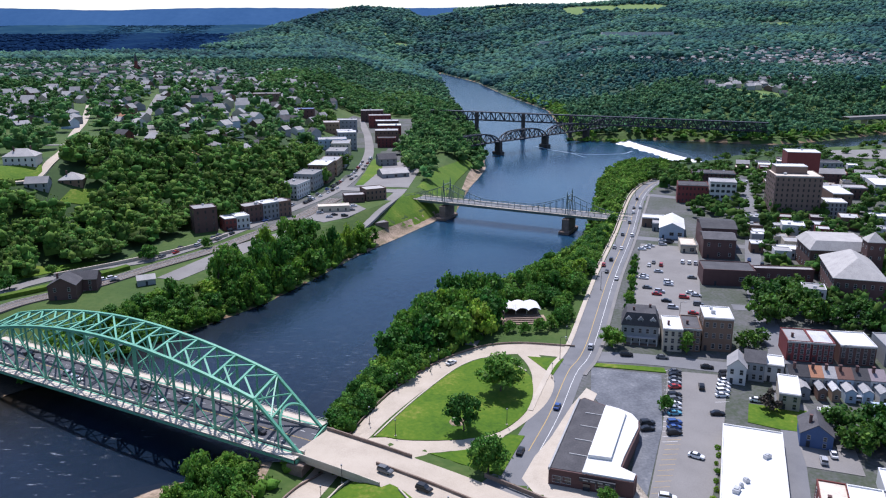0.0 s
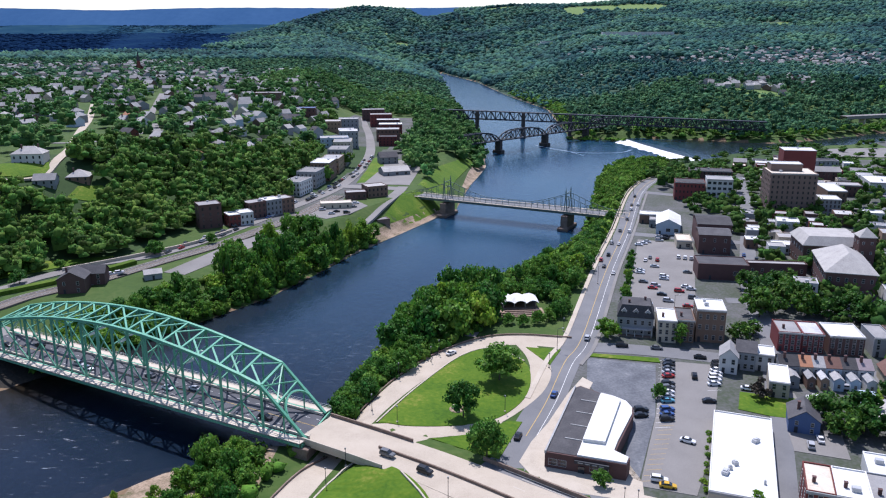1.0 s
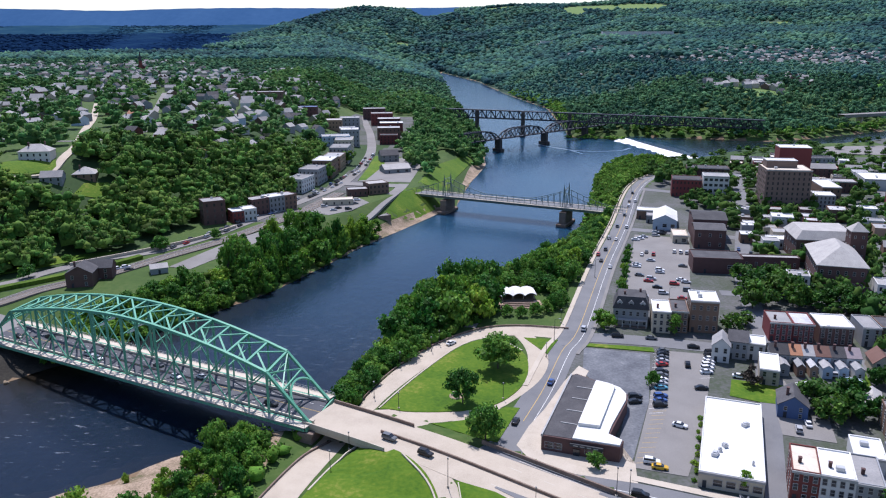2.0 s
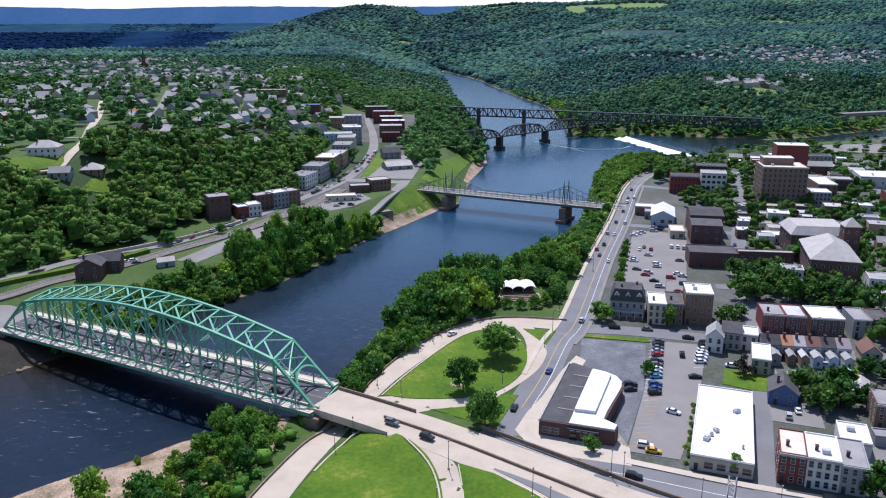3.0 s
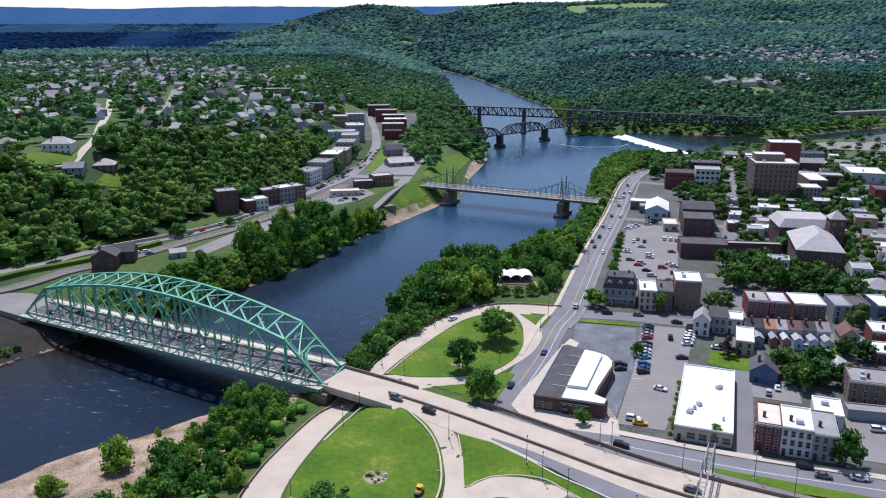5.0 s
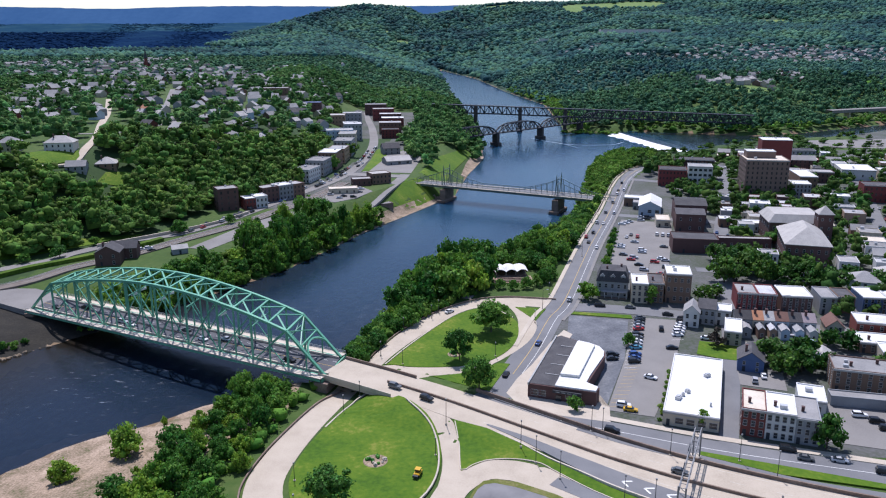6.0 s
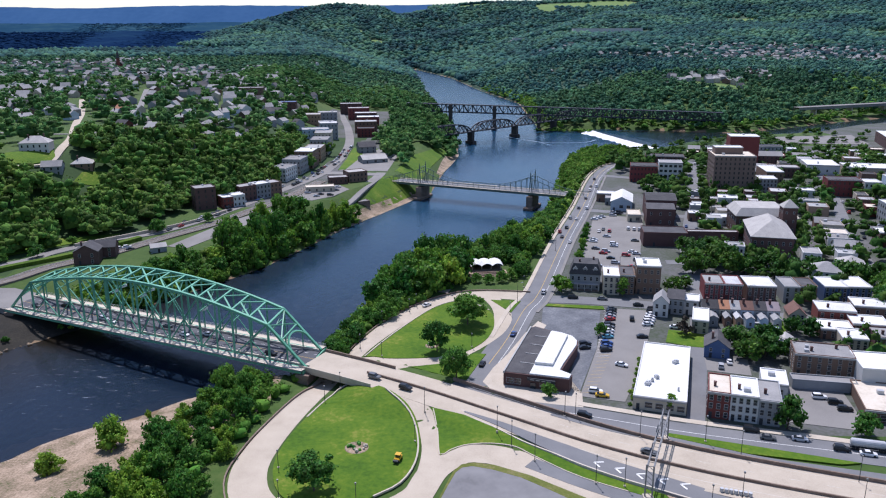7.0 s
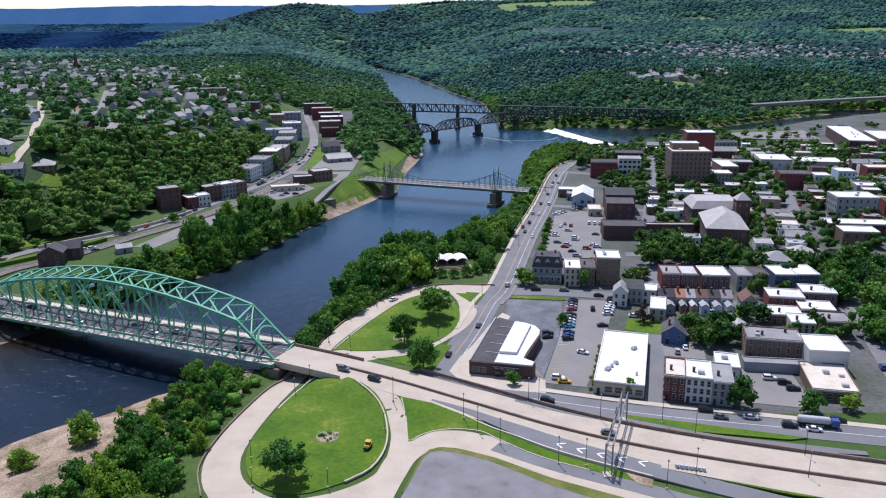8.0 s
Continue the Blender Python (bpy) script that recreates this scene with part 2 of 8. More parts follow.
    brown.inputs[7].default_value = (0.012, 0.009, 0.005, 1)
    # dark green up the tributary: the woods' reflection put into the colour
    trib, tm = n.new("ShaderNodeMix"), n.new("ShaderNodeMapRange")
    trib.data_type = "RGBA"
    tm.inputs["From Min"].default_value, tm.inputs["From Max"].default_value = 170, 240
    l.new(sx.outputs["X"], tm.inputs["Value"]), l.new(tm.outputs["Result"], trib.inputs["Factor"])
    l.new(brown.outputs[2], trib.inputs[6])
    trib.inputs[7].default_value = (0.006, 0.016, 0.020, 1)
    l.new(trib.outputs[2], mix.inputs[6])
    mix.inputs[7].default_value = (0.5, 0.53, 0.55, 1)
    # thin drifting flecks in midstream
    drift, dm, dc, dk, fleck, fine = n.new("ShaderNodeVectorMath"), n.new("ShaderNodeMapRange"), n.new("ShaderNodeMapRange"), n.new("ShaderNodeMath"), n.new("ShaderNodeMix"), n.new("ShaderNodeTexNoise")
    drift.operation, drift.inputs[1].default_value = "DISTANCE", (-68, 285, WATER)
    dm.inputs["From Min"].default_value, dm.inputs["From Max"].default_value, dm.inputs["To Max"].default_value = 62, 14, 0.30
    fine.inputs["Scale"].default_value, fine.inputs["Detail"].default_value, fine.inputs["Roughness"].default_value = 0.42, 6, 0.7
    dc.inputs["From Min"].default_value, dc.inputs["From Max"].default_value = 0.57, 0.70
    dk.operation, fleck.data_type = "MULTIPLY", "RGBA"
    l.new(co.outputs["Object"], drift.inputs[0]), l.new(drift.outputs["Value"], dm.inputs["Value"])
    l.new(streak.outputs["Vector"], fine.inputs["Vector"]), l.new(fine.outputs["Fac"], dc.inputs["Value"])
    l.new(dm.outputs["Result"], dk.inputs[0]), l.new(dc.outputs["Result"], dk.inputs[1]), l.new(dk.outputs[0], fleck.inputs["Factor"])
    l.new(mix.outputs[2], fleck.inputs[6])
    fleck.inputs[7].default_value = (0.30, 0.36, 0.42, 1)
    l.new(fleck.outputs[2], b.inputs["Base Color"])
    b.inputs["Roughness"].default_value = 0.2
    b.inputs["IOR"].default_value, b.inputs["Specular IOR Level"].default_value = 1.33, 0.32
    b.inputs["Alpha"].default_value = 0.86
    bp = n.new("ShaderNodeBump")
    bp.inputs["Strength"].default_value, bp.inputs["Distance"].default_value = 0.34, 0.5
    l.new(small.outputs["Fac"], bp.inputs["Height"]), l.new(bp.outputs["Normal"], b.inputs["Normal"])
    return m


M["water"] = water_material()
M["shallow"] = material("shallow", [(0.10, 0.065, 0.035), (0.17, 0.115, 0.065), (0.22, 0.16, 0.10)], 0.9, 0.05, 0.8, 0.2)
M["bed"] = material("bed", [(0.02, 0.018, 0.014), (0.045, 0.035, 0.024), (0.09, 0.065, 0.04)], 0.9, 0.03, 0.5, 0.2)
M["town_ground"] = material("town_ground", [(0.03, 0.05, 0.016), (0.06, 0.072, 0.050), (0.105, 0.105, 0.104), (0.15, 0.148, 0.146)], 0.95, 0.035, 0.8, 0.15)
M["deck"] = material("deck", [(0.05, 0.052, 0.06), (0.075, 0.078, 0.088), (0.11, 0.112, 0.12)], 0.85, 0.08, 4.0, 0.1)
M["shore"] = material("shore", [(0.05, 0.09, 0.02), (0.12, 0.13, 0.06), (0.24, 0.20, 0.14)], 0.95, 0.08, 0.6, 0.3)
M["field"] = material("field", [(0.07, 0.14, 0.03), (0.12, 0.19, 0.05), (0.18, 0.23, 0.08)], 0.95, 0.008, 0.1, 0.2)
M["floor"] = material("floor", [(0.020, 0.045, 0.012), (0.038, 0.075, 0.018)], 0.95, 0.05, 0.5, 0.2)
# near-black: shade by the bridge painted over dark wet rock
M["shaded_ground"] = material("shaded_ground", [(0.010, 0.010, 0.008), (0.020, 0.018, 0.014), (0.045, 0.040, 0.028)], 0.95, 0.12, 1.2, 0.6, depth=0.4)
# takes the painted haze tint of the far woods, darkened to match their crowns
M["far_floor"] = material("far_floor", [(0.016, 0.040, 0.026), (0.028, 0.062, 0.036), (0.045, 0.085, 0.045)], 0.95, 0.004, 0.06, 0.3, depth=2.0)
M["aged_steel"] = material("aged_steel", [(0.07, 0.10, 0.095), (0.12, 0.16, 0.15), (0.17, 0.21, 0.20)], 0.6, 0.2, 3.0, 0.05)
M["dry_grass"] = material("dry_grass", [(0.06, 0.085, 0.012), (0.11, 0.125, 0.025), (0.20, 0.17, 0.08)], 0.95, 0.2, 1.5, 0.5, depth=0.2)
M["lot"] = material("lot", [(0.06, 0.06, 0.062), (0.15, 0.148, 0.15), (0.19, 0.187, 0.188), (0.215, 0.212, 0.213)], 0.8, 0.035, 0.25, 0.08, contrast=0.22)


# ---- land and water ----
def steps(rows):
    out = []
    for a, b, d in rows:
        out += list(np.arange(a, b - 1e-6, d))
    return np.array(out + [rows[-1][1]], float)


# open farmland on the hills: centre and half sizes
FIELDS = [(400, 4010, 52, 130), (520, 4120, 120, 90), (745, 4110, 160, 90), (650, 3230, 80, 34), (1120, 3275, 50, 50), (30, 4150, 90, 70), (-455, 3440, 60, 18), (-365, 3230, 42, 34), (-410, 3330, 30, 16), (1500, 2700, 150, 60), (395, 1205, 46, 20), (-1050, 2250, 120, 30)]
# streets of houses in the distance: centre, half sizes, how open
HOODS = [(-560, 1280, 260, 230, 0.75), (-900, 1640, 260, 240, 0.75), (-330, 1120, 110, 110, 0.7), (390, 1275, 75, 70, 0.95), (500, 1390, 90, 80, 0.75), (860, 2080, 330, 300, 0.85), (520, 1900, 190, 110, 0.7), (1150, 1900, 220, 250, 0.7),
         (95, 2900, 70, 60, 0.8), (330, 2230, 150, 70, 0.55)]


def hood(x, y):
    """How far a place belongs to a street of houses, 0 to 1."""
    out = np.zeros(np.shape(x))
    for cx, cy, rx, ry, k in HOODS:
        out = np.maximum(out, k * np.exp(-(((x - cx) / rx) ** 2 + ((y - cy) / ry) ** 2) ** 1.5))
    return out


gx = steps([(-4600, -1400, 100), (-1400, -500, 30), (-500, -240, 10), (-240, 260, 4), (260, 620, 12), (620, 1500, 40), (1500, 4600, 100)])
gy = steps([(-700, 40, 20), (40, 460, 4), (460, 1000, 9), (1000, 2000, 25), (2000, 4900, 50)])
GX, GY = np.meshgrid(gx, gy)
GZ = height(GX, GY)
verts = np.stack([GX, GY, GZ], -1).reshape(-1, 3)
nx, ny = len(gx), len(gy)
ids = np.arange(nx * ny).reshape(ny, nx)
quads = np.stack([ids[:-1, :-1], ids[:-1, 1:], ids[1:, 1:], ids[1:, :-1]], -1).reshape(-1, 4)
ground = new("ground", slab("ground", verts.tolist(), quads.tolist(), [M["meadow"], M["town_ground"], M["sand"], M["bed"], M["floor"], M["field"], M["shallow"], M["far_floor"], M["shaded_ground"]]))
cxs, cys = (GX[:-1, :-1] + GX[1:, 1:]) / 2, (GY[:-1, :-1] + GY[1:, 1:]) / 2
cl, cr, ct, cp = banks(cxs, cys)
wet = np.minimum(np.maximum(cl, cr), ct)
kind = np.zeros(cxs.shape, int)
drive_x = np.interp(cys, [100, 172, 200, 252, 276, 360, 440, 562, 624, 668, 700, 740], [120, 28, 12, 28, 37, 57.5, 79, 110, 140, 185, 270, 400])
kind[(cxs > drive_x + 3) & (cp < 0) & (ct > 8) & (cys > 150) & (cxs < 640)] = 1
near_sand = (cxs < -61) & (cys > 30) & (cys < 196) & (cr > -1) & (cr < 60)
kind[near_sand] = 2
kind[(cl > 56) & (cl < 160) & (cys > 430) & (cys < 1000) & (np.hypot(cxs + 98, cys - 662) > 26)] = 1
kind[(cp > -180) & (cp < 0) & (ct > 3) & (cxs > 175) & (cxs < 330)] = 4
# bank beside the west bridge end gets the painted shade
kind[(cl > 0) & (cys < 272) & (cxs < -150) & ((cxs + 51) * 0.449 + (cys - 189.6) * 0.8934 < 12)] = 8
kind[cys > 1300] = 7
kind[wet < 1] = 6
kind[wet < -13] = 3
kind[(cl > 95) & (cl < 215) & (cys < 760)] = 4
for fx, fy, rx, ry in FIELDS:
    kind[((cxs - fx) / rx) ** 2 + ((cys - fy) / ry) ** 2 < 1] = 5
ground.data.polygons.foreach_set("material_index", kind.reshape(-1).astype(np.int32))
tagged(ground, "rolling green valley floor with sandy river banks", "ground", kind="structure")

water = new("water", slab("water", [(-700, -700, WATER), (1600, -700, WATER), (1600, 2800, WATER), (-700, 2800, WATER)], [(0, 1, 2, 3)], M["water"]))
tagged(water, "dark blue rippling river with brown shallows", "river", kind="structure")


def smooth_line(pts, d=3.0):
    """A Catmull-Rom line through plan points (x, y[, z]), about d apart."""
    p = [np.array(q, float) for q in pts]
    p = [2 * p[0] - p[1]] + p + [2 * p[-1] - p[-2]]
    out = []
    for i in range(1, len(p) - 2):
        k = max(2, int(np.linalg.norm(p[i + 1] - p[i]) / d))
        for j in range(k):
            t = j / k
            out.append(0.5 * (2 * p[i] + (p[i + 1] - p[i - 1]) * t + (2 * p[i - 1] - 5 * p[i] + 4 * p[i + 1] - p[i + 2]) * t * t
                              + (3 * p[i] - p[i - 1] - 3 * p[i + 1] + p[i + 2]) * t ** 3))
    return np.array(out + [p[-2]])


def strip(name, pts, width, up, mat, label="", category="road", kind="structure", thick=0.5, offset=0.0, parent=None, d=3.0, across=4, dash=None, flat=False):
    """A band laid along a line over the land (or at the line's own heights), with sides."""
    line = smooth_line(pts, d)
    tan = np.gradient(line[:, :2], axis=0)
    tan /= np.linalg.norm(tan, axis=1)[:, None]
    nor = np.stack([-tan[:, 1], tan[:, 0]], -1)
    w = np.interp(np.linspace(0, 1, len(line)), np.linspace(0, 1, len(width)), width) if isinstance(width, (list, tuple)) else np.full(len(line), width)
    v, f = [], []
    rows = []
    for i, (q, n) in enumerate(zip(line, nor)):
        offs = np.linspace(-0.5, 0.5, across + 1) * w[i] + (offset if not isinstance(offset, list) else np.interp(i / (len(line) - 1), np.linspace(0, 1, len(offset)), offset))
        xy = q[:2] + offs[:, None] * n
        if line.shape[1] == 3:
            z = np.full(len(offs), q[2])
        else:
            z = height(xy[:, 0], xy[:, 1])
            z = np.full(len(offs), z.mean()) if flat else z
        z = z + up
        r = len(v)
        v.append((*xy[0], z[0] - thick))
        v += [(a, b, c) for (a, b), c in zip(xy, z)]
        v.append((*xy[-1], z[-1] - thick))
        rows.append(r)
    m = across + 3
    for i in range(len(rows) - 1):
        if dash and (i * d) % (dash[0] + dash[1]) >= dash[0]:
            continue
        for j in range(m - 1):
            f.append((rows[i] + j + 1, rows[i] + j, rows[i + 1] + j, rows[i + 1] + j + 1))
    ob = new(name, slab(name, v, f, mat))
    if parent:
        ob.parent = parent
        return tagged(ob, label)
    return tagged(ob, label, category, kind=kind)


def patch(name, pts, up, mat, label="", category="ground", kind="structure", round_it=False, thick=0.4, cuts=3):
    """A flat piece of ground of a given outline, laid over the land, with an edge."""
    if round_it:
        pts = [tuple(q) for q in smooth_line(list(pts) + [pts[0]], 3.0)[:-1]]
    bm = bmesh.new()
    vs = [bm.verts.new((x, y, 0)) for x, y in pts]
    face = bm.faces.new(vs)
    if face.normal.z < 0:
        face.normal_flip()
    bmesh.ops.triangulate(bm, faces=bm.faces[:])
    for _ in range(2):
        long = [e for e in bm.edges if e.calc_length() > 9]
        if long:
            bmesh.ops.subdivide_edges(bm, edges=long, cuts=cuts)
            bmesh.ops.triangulate(bm, faces=bm.faces[:])
    zs = height([q.co.x for q in bm.verts], [q.co.y for q in bm.verts])
    for q, z in zip(bm.verts, zs):
        q.co.z = z + up
    edge = [e for e in bm.edges if e.is_boundary]
    r = bmesh.ops.extrude_edge_only(bm, edges=edge)
    for q in r["geom"]:
        if isinstance(q, bmesh.types.BMVert):
            q.co.z -= thick
    bm.normal_update()
    for face in bm.faces:
        if abs(face.normal.z) > 0.5 and face.normal.z < 0:
            face.normal_flip()
    return tagged(part(name, bm, mat), label, category, kind=kind)


# ---- roads ----
HWY = [(-50.5, 197.5, -0.2), (-30, 187.5, -0.75), (-9, 176.6, -1.7), (18.7, 158.7, -2.35), (42.7, 142.8, -2.5), (72.1, 128.4, -2.55), (120.2, 111.5, -2.6), (200, 86, -2.6), (320, 50, -2.6)]
strip("road", HWY, [15.5, 17, 18.5, 21.3, 23.4, 21.4, 16.9, 16.5, 16.5], 0, M["concrete"], "pale concrete divided highway past the bridge", thick=1.6, across=6, offset=[0, 0, 1.25, 0.85, -0.3, 0.7, 3.0, 3.2, 3.2])
strip("road", [(-195.6, 271.0, -5.45), (-235, 290.8, -5.6), (-300, 323.5, -6), (-420, 383, -6)], 21, 0.0, M["old_asphalt"], "grey highway leading on from the bridge", thick=2.5)
strip("approach_wall", [(-199, 272.7, -5.6), (-235, 290.8, -5.8), (-300, 323.5, -6), (-420, 383, -6)], 20.2, -0.5, M["rust_stone"], "dark masonry wall under the bridge approach", "wall", thick=11.0)
# the river drive and the streets
DRIVE = [(-2, 170), (7, 186), (12, 200), (19.5, 222), (28, 252), (37, 276), (57.5, 360), (79, 440), (110, 562), (140, 624), (185, 668), (270, 700)]
strip("road", DRIVE, [11, 11, 11, 10.5, 10, 9.5, 9.5, 9.5, 10, 9, 9, 9], 0.10, M["asphalt"], "grey asphalt river drive with a worn yellow centre line", thick=0.4)
strip("road", [(2, 181), (14, 172), (40, 163.5), (72, 152.5), (110, 143), (170, 128), (260, 104)], [9, 10.5, 10.5, 11, 14, 16, 16], 0.12, M["asphalt"], "grey asphalt street along the shop fronts", thick=0.4)
strip("road", [(30, 162), (45, 154.5), (64, 147.5), (86, 136.5), (125, 127.5)], [1, 5, 6, 5, 2], 0.42, M["asphalt"], "grey asphalt slip lane beside the highway", thick=0.6)
strip("road", [(34, 266), (60, 263.5), (104, 253.5), (150, 242), (260, 215)], 9, 0.11, M["asphalt"], "grey asphalt cross street", thick=0.4)
strip("road", [(73, 157), (88, 206), (100.5, 254), (110, 286)], 5.5, 0.10, M["asphalt"], "narrow grey asphalt alley", thick=0.4)
strip("road", [(104, 252), (118, 330), (138, 400), (163, 480), (184, 560), (207, 650)], 8, 0.08, M["asphalt"], "grey asphalt town street", thick=0.3)
strip("road", [(150, 136), (172, 210), (187, 262), (212, 350), (262, 490), (300, 600), (330, 690)], 7.5, 0.13, M["asphalt"], "grey asphalt town street under trees", thick=0.3)
strip("road", [(104, 320), (190, 310), (300, 285)], 7, 0.09, M["asphalt"], "grey asphalt town street", thick=0.3)
strip("road", [(80, 436), (140, 418), (250, 392), (400, 352)], 8, 0.09, M["asphalt"], "grey asphalt town street", thick=0.3)
strip("road", [(108, 560), (180, 530), (300, 500), (450, 470)], 9, 0.09, M["asphalt"], "grey asphalt town street", thick=0.3)
patch("pavement", [(-42, 200.8), (-34.5, 205.6), (-21, 203.5), (-7, 205.0), (3, 209.6), (7.5, 212.5), (4.5, 206.5), (-5, 200.4), (-16.5, 196.8), (-20, 189), (-33, 194)], 0.10, M["concrete"], "pale concrete apron where the ramps meet", "pavement", cuts=2)
# loops of the interchange
UP_LOOP = [(-40, 203), (-33.5, 219), (-24.5, 238), (-14, 254.5), (-1, 267), (12, 271), (32, 269)]
strip("road", UP_LOOP, [7.5, 8, 8.5, 9, 9, 9.5, 11], 0.08, M["concrete"], "pale concrete ramp curving up from the river", thick=0.5)
strip("road", [(14, 268), (17.5, 258), (19, 245), (16, 231), (8.5, 217), (0, 207), (-8, 201.5), (-24, 202)], [7, 7, 7.5, 7, 6, 6, 5, 4], 0.12, M["concrete"], "pale concrete ramp round the lawn", thick=0.5)
LOW_LOOP = [(-43, 199), (-46, 184), (-50.5, 164), (-54.5, 143), (-55, 128), (-50, 115), (-38, 106), (-25, 107), (-14, 113.5), (-7.5, 122), (-5.6, 134), (-6.4, 148), (-9.6, 162), (-16.5, 172.5), (-26, 180)]
strip("road", LOW_LOOP, [8, 8, 9, 9, 9.5, 10, 10.5, 10, 10, 8.5, 7.5, 6, 6, 6.5, 6], 0.09, M["concrete"], "pale concrete loop ramp round the lawn", thick=0.5)
strip("road", [(-13, 104), (-8.5, 119), (-4.6, 131), (2.2, 138.9), (8.2, 139.8), (13.5, 138.6), (22, 133.8), (33, 124.7), (40, 120), (49, 115.3), (56, 111.5), (80, 99), (130, 78)], [9, 8, 8.5, 10, 10.5, 11, 9.5, 9, 8.5, 8.5, 8, 8, 8], 0.16, M["concrete"], "pale concrete ramp round the car park", thick=0.5)
strip("road", [(21.5, 135.2), (32.5, 127.3), (40, 122.5), (48, 118), (56, 113.7), (80, 100.8), (130, 80)], [5.5, 5.5, 5.2, 5.2, 5.2, 5.5, 5.5], 0.22, M["asphalt"], "grey asphalt lane of the ramp", thick=0.2)
strip("road", [(3.3, 162.8, -2.03), (14, 155.4, -2.17), (24, 147, -2.33), (36, 137.3, -2.4), (44, 131.5, -2.42), (52, 126.6, -2.44), (62, 120.6, -2.5), (78, 112, -2.9), (105, 98, -3.15), (140, 82, -3.15)], [0.8, 3.4, 6.2, 7.2, 7, 6.6, 6.4, 6.4, 6.4, 6.4], 0, M["asphalt"], "grey asphalt slip lane along the lawn", thick=0.5)
strip("kerb", [(3.3, 161.1, -2.2), (12, 153.8, -2.2), (20.2, 145.5, -2.25), (28, 139.4, -2.3), (35.4, 133.2, -2.3), (42.6, 128.2, -2.32), (50.3, 123.6, -2.35), (61.9, 117.1, -2.4)], 0.45, 0, M["footway"], "pale kerb between slip lane and lawn", "kerb", thick=0.9, across=1)
# lawns
patch("lawn", [(-33, 205.8), (-21.5, 203.8), (-7, 205.3), (4, 210.3), (12.3, 223), (15.2, 238), (13.4, 251), (3, 262.2), (-8.6, 255.4), (-21, 233)], 0.30, M["grass"], "mown green lawn inside a ramp", "lawn", round_it=True, cuts=2)
patch("lawn", [(14.5, 264), (27.5, 262.5), (22.5, 249)], 0.26, M["grass"], "small green lawn between ramps", "lawn")
patch("lawn", [(-16, 196.5), (-4, 200), (7, 208.5), (11.2, 208), (8, 199), (4, 187), (-3, 190)], 0.28, M["grass"], "green verge beside the drive", "lawn")
patch("lawn", [(-33, 183), (-21, 175.5), (-12.5, 162), (-9.5, 147), (-10, 134), (-14.5, 122.5), (-22, 116.5), (-32, 112.5), (-43, 117), (-48.6, 129), (-49, 143), (-45.5, 160), (-40.5, 175)], 0.34, M["grass"], "bright mown oval lawn inside a loop ramp", "lawn", round_it=True, cuts=2)
patch("lawn", [(-7, 165), (3.3, 160.6), (12, 153.3), (20.2, 145), (28, 138.9), (35.4, 132.7), (42.6, 127.7), (50.3, 123.1), (55, 120.3), (56.8, 115.9), (46, 121.7), (38.2, 126), (31.1, 131), (21.5, 140.4), (18.3, 143.5), (13.4, 145.3), (8.3, 145.5), (3.3, 144.4), (-3.5, 138.5), (-4.5, 152)], 0.30, M["grass"], "long green lawn between ramp and highway", "lawn", cuts=2)
patch("bare_ground", [(55.2, 120.2), (61.9, 116.6), (60.6, 112.6), (57.2, 114.8)], 0.30, M["sand"], "bare tan earth beside the sign gantry", "bare ground")
patch("lawn", [(62.4, 150.4), (82.4, 141.0), (106.6, 135.6), (112.4, 136.4), (86.1, 145.0), (63.8, 152.0)], 0.5, M["grass"], "thin green strip between street and slip lane", "lawn")
patch("lawn", [(72, 121), (98, 113.5), (119, 107.5), (150, 98), (150, 91), (117, 102.5), (95.7, 107.5), (80, 114.5)], 0.75, M["grass"], "green bank below the highway", "lawn", cuts=1)
patch("lawn", [(-4.6, 112), (-2.2, 121), (0.4, 130.4), (2.6, 133.8), (6, 134.9), (11.5, 133.8), (21, 128.8), (35, 118.2), (53, 108), (70, 99), (66, 96), (50, 105), (34, 114.8), (25.5, 122), (18.5, 127.6), (11, 131.4), (5.6, 133), (2.8, 132.2), (1.1, 129.8), (-1, 123), (-3.4, 114.5)], 0.26, M["dry_grass"], "dry grass edge round the car park", "lawn")
patch("pavement", [(-6, 106), (-3.5, 114.7), (-1.1, 123.2), (1.0, 130), (2.7, 132.4), (5.6, 133.2), (11, 131.6), (18.5, 127.8), (25.5, 122.2), (34, 115), (50, 105.2), (66, 96.2), (55, 60), (-12, 60)], 0.24, M["lot"], "cracked grey car park", "car park", cuts=2)
patch("lawn", [(83.5, 232), (100, 228), (98, 214), (88, 216), (79.5, 220)], 0.2, M["grass"], "green back yard lawn", "lawn")
# car parks
patch("pavement", [(34, 236), (36.5, 256), (60, 251.5), (56, 231), (52.5, 214), (40.5, 176.5), (36, 177), (43, 204)], 0.11, M["new_asphalt"], "patched dark grey empty car park", "car park", cuts=2)
patch("pavement", [(52.6, 214), (63, 255), (82.5, 252), (66, 199), (55, 172.5), (41, 176.2)], 0.13, M["old_asphalt"], "light grey car park with marked bays", "car park", cuts=2)
patch("pavement", [(57, 306), (86, 300), (108, 392), (113, 415), (84, 422), (76, 384)], 0.12, M["old_asphalt"], "large light grey car park", "car park", cuts=2)
patch("lawn", [(37.5, 257), (62, 253), (62, 256.8), (39, 259.6)], 0.3, M["grass"], "overgrown green verge", "lawn")


patch("pavement", [(13.5, 197), (9.5, 186), (13, 178.5), (25, 172), (41, 168.5), (42, 178), (36, 182), (20, 186), (23, 200), (31, 222), (36, 236), (33, 240), (27, 228), (19, 208)], 0.16, M["pale_concrete"], "pale concrete pavement round the corner shop", "pavement", cuts=2)
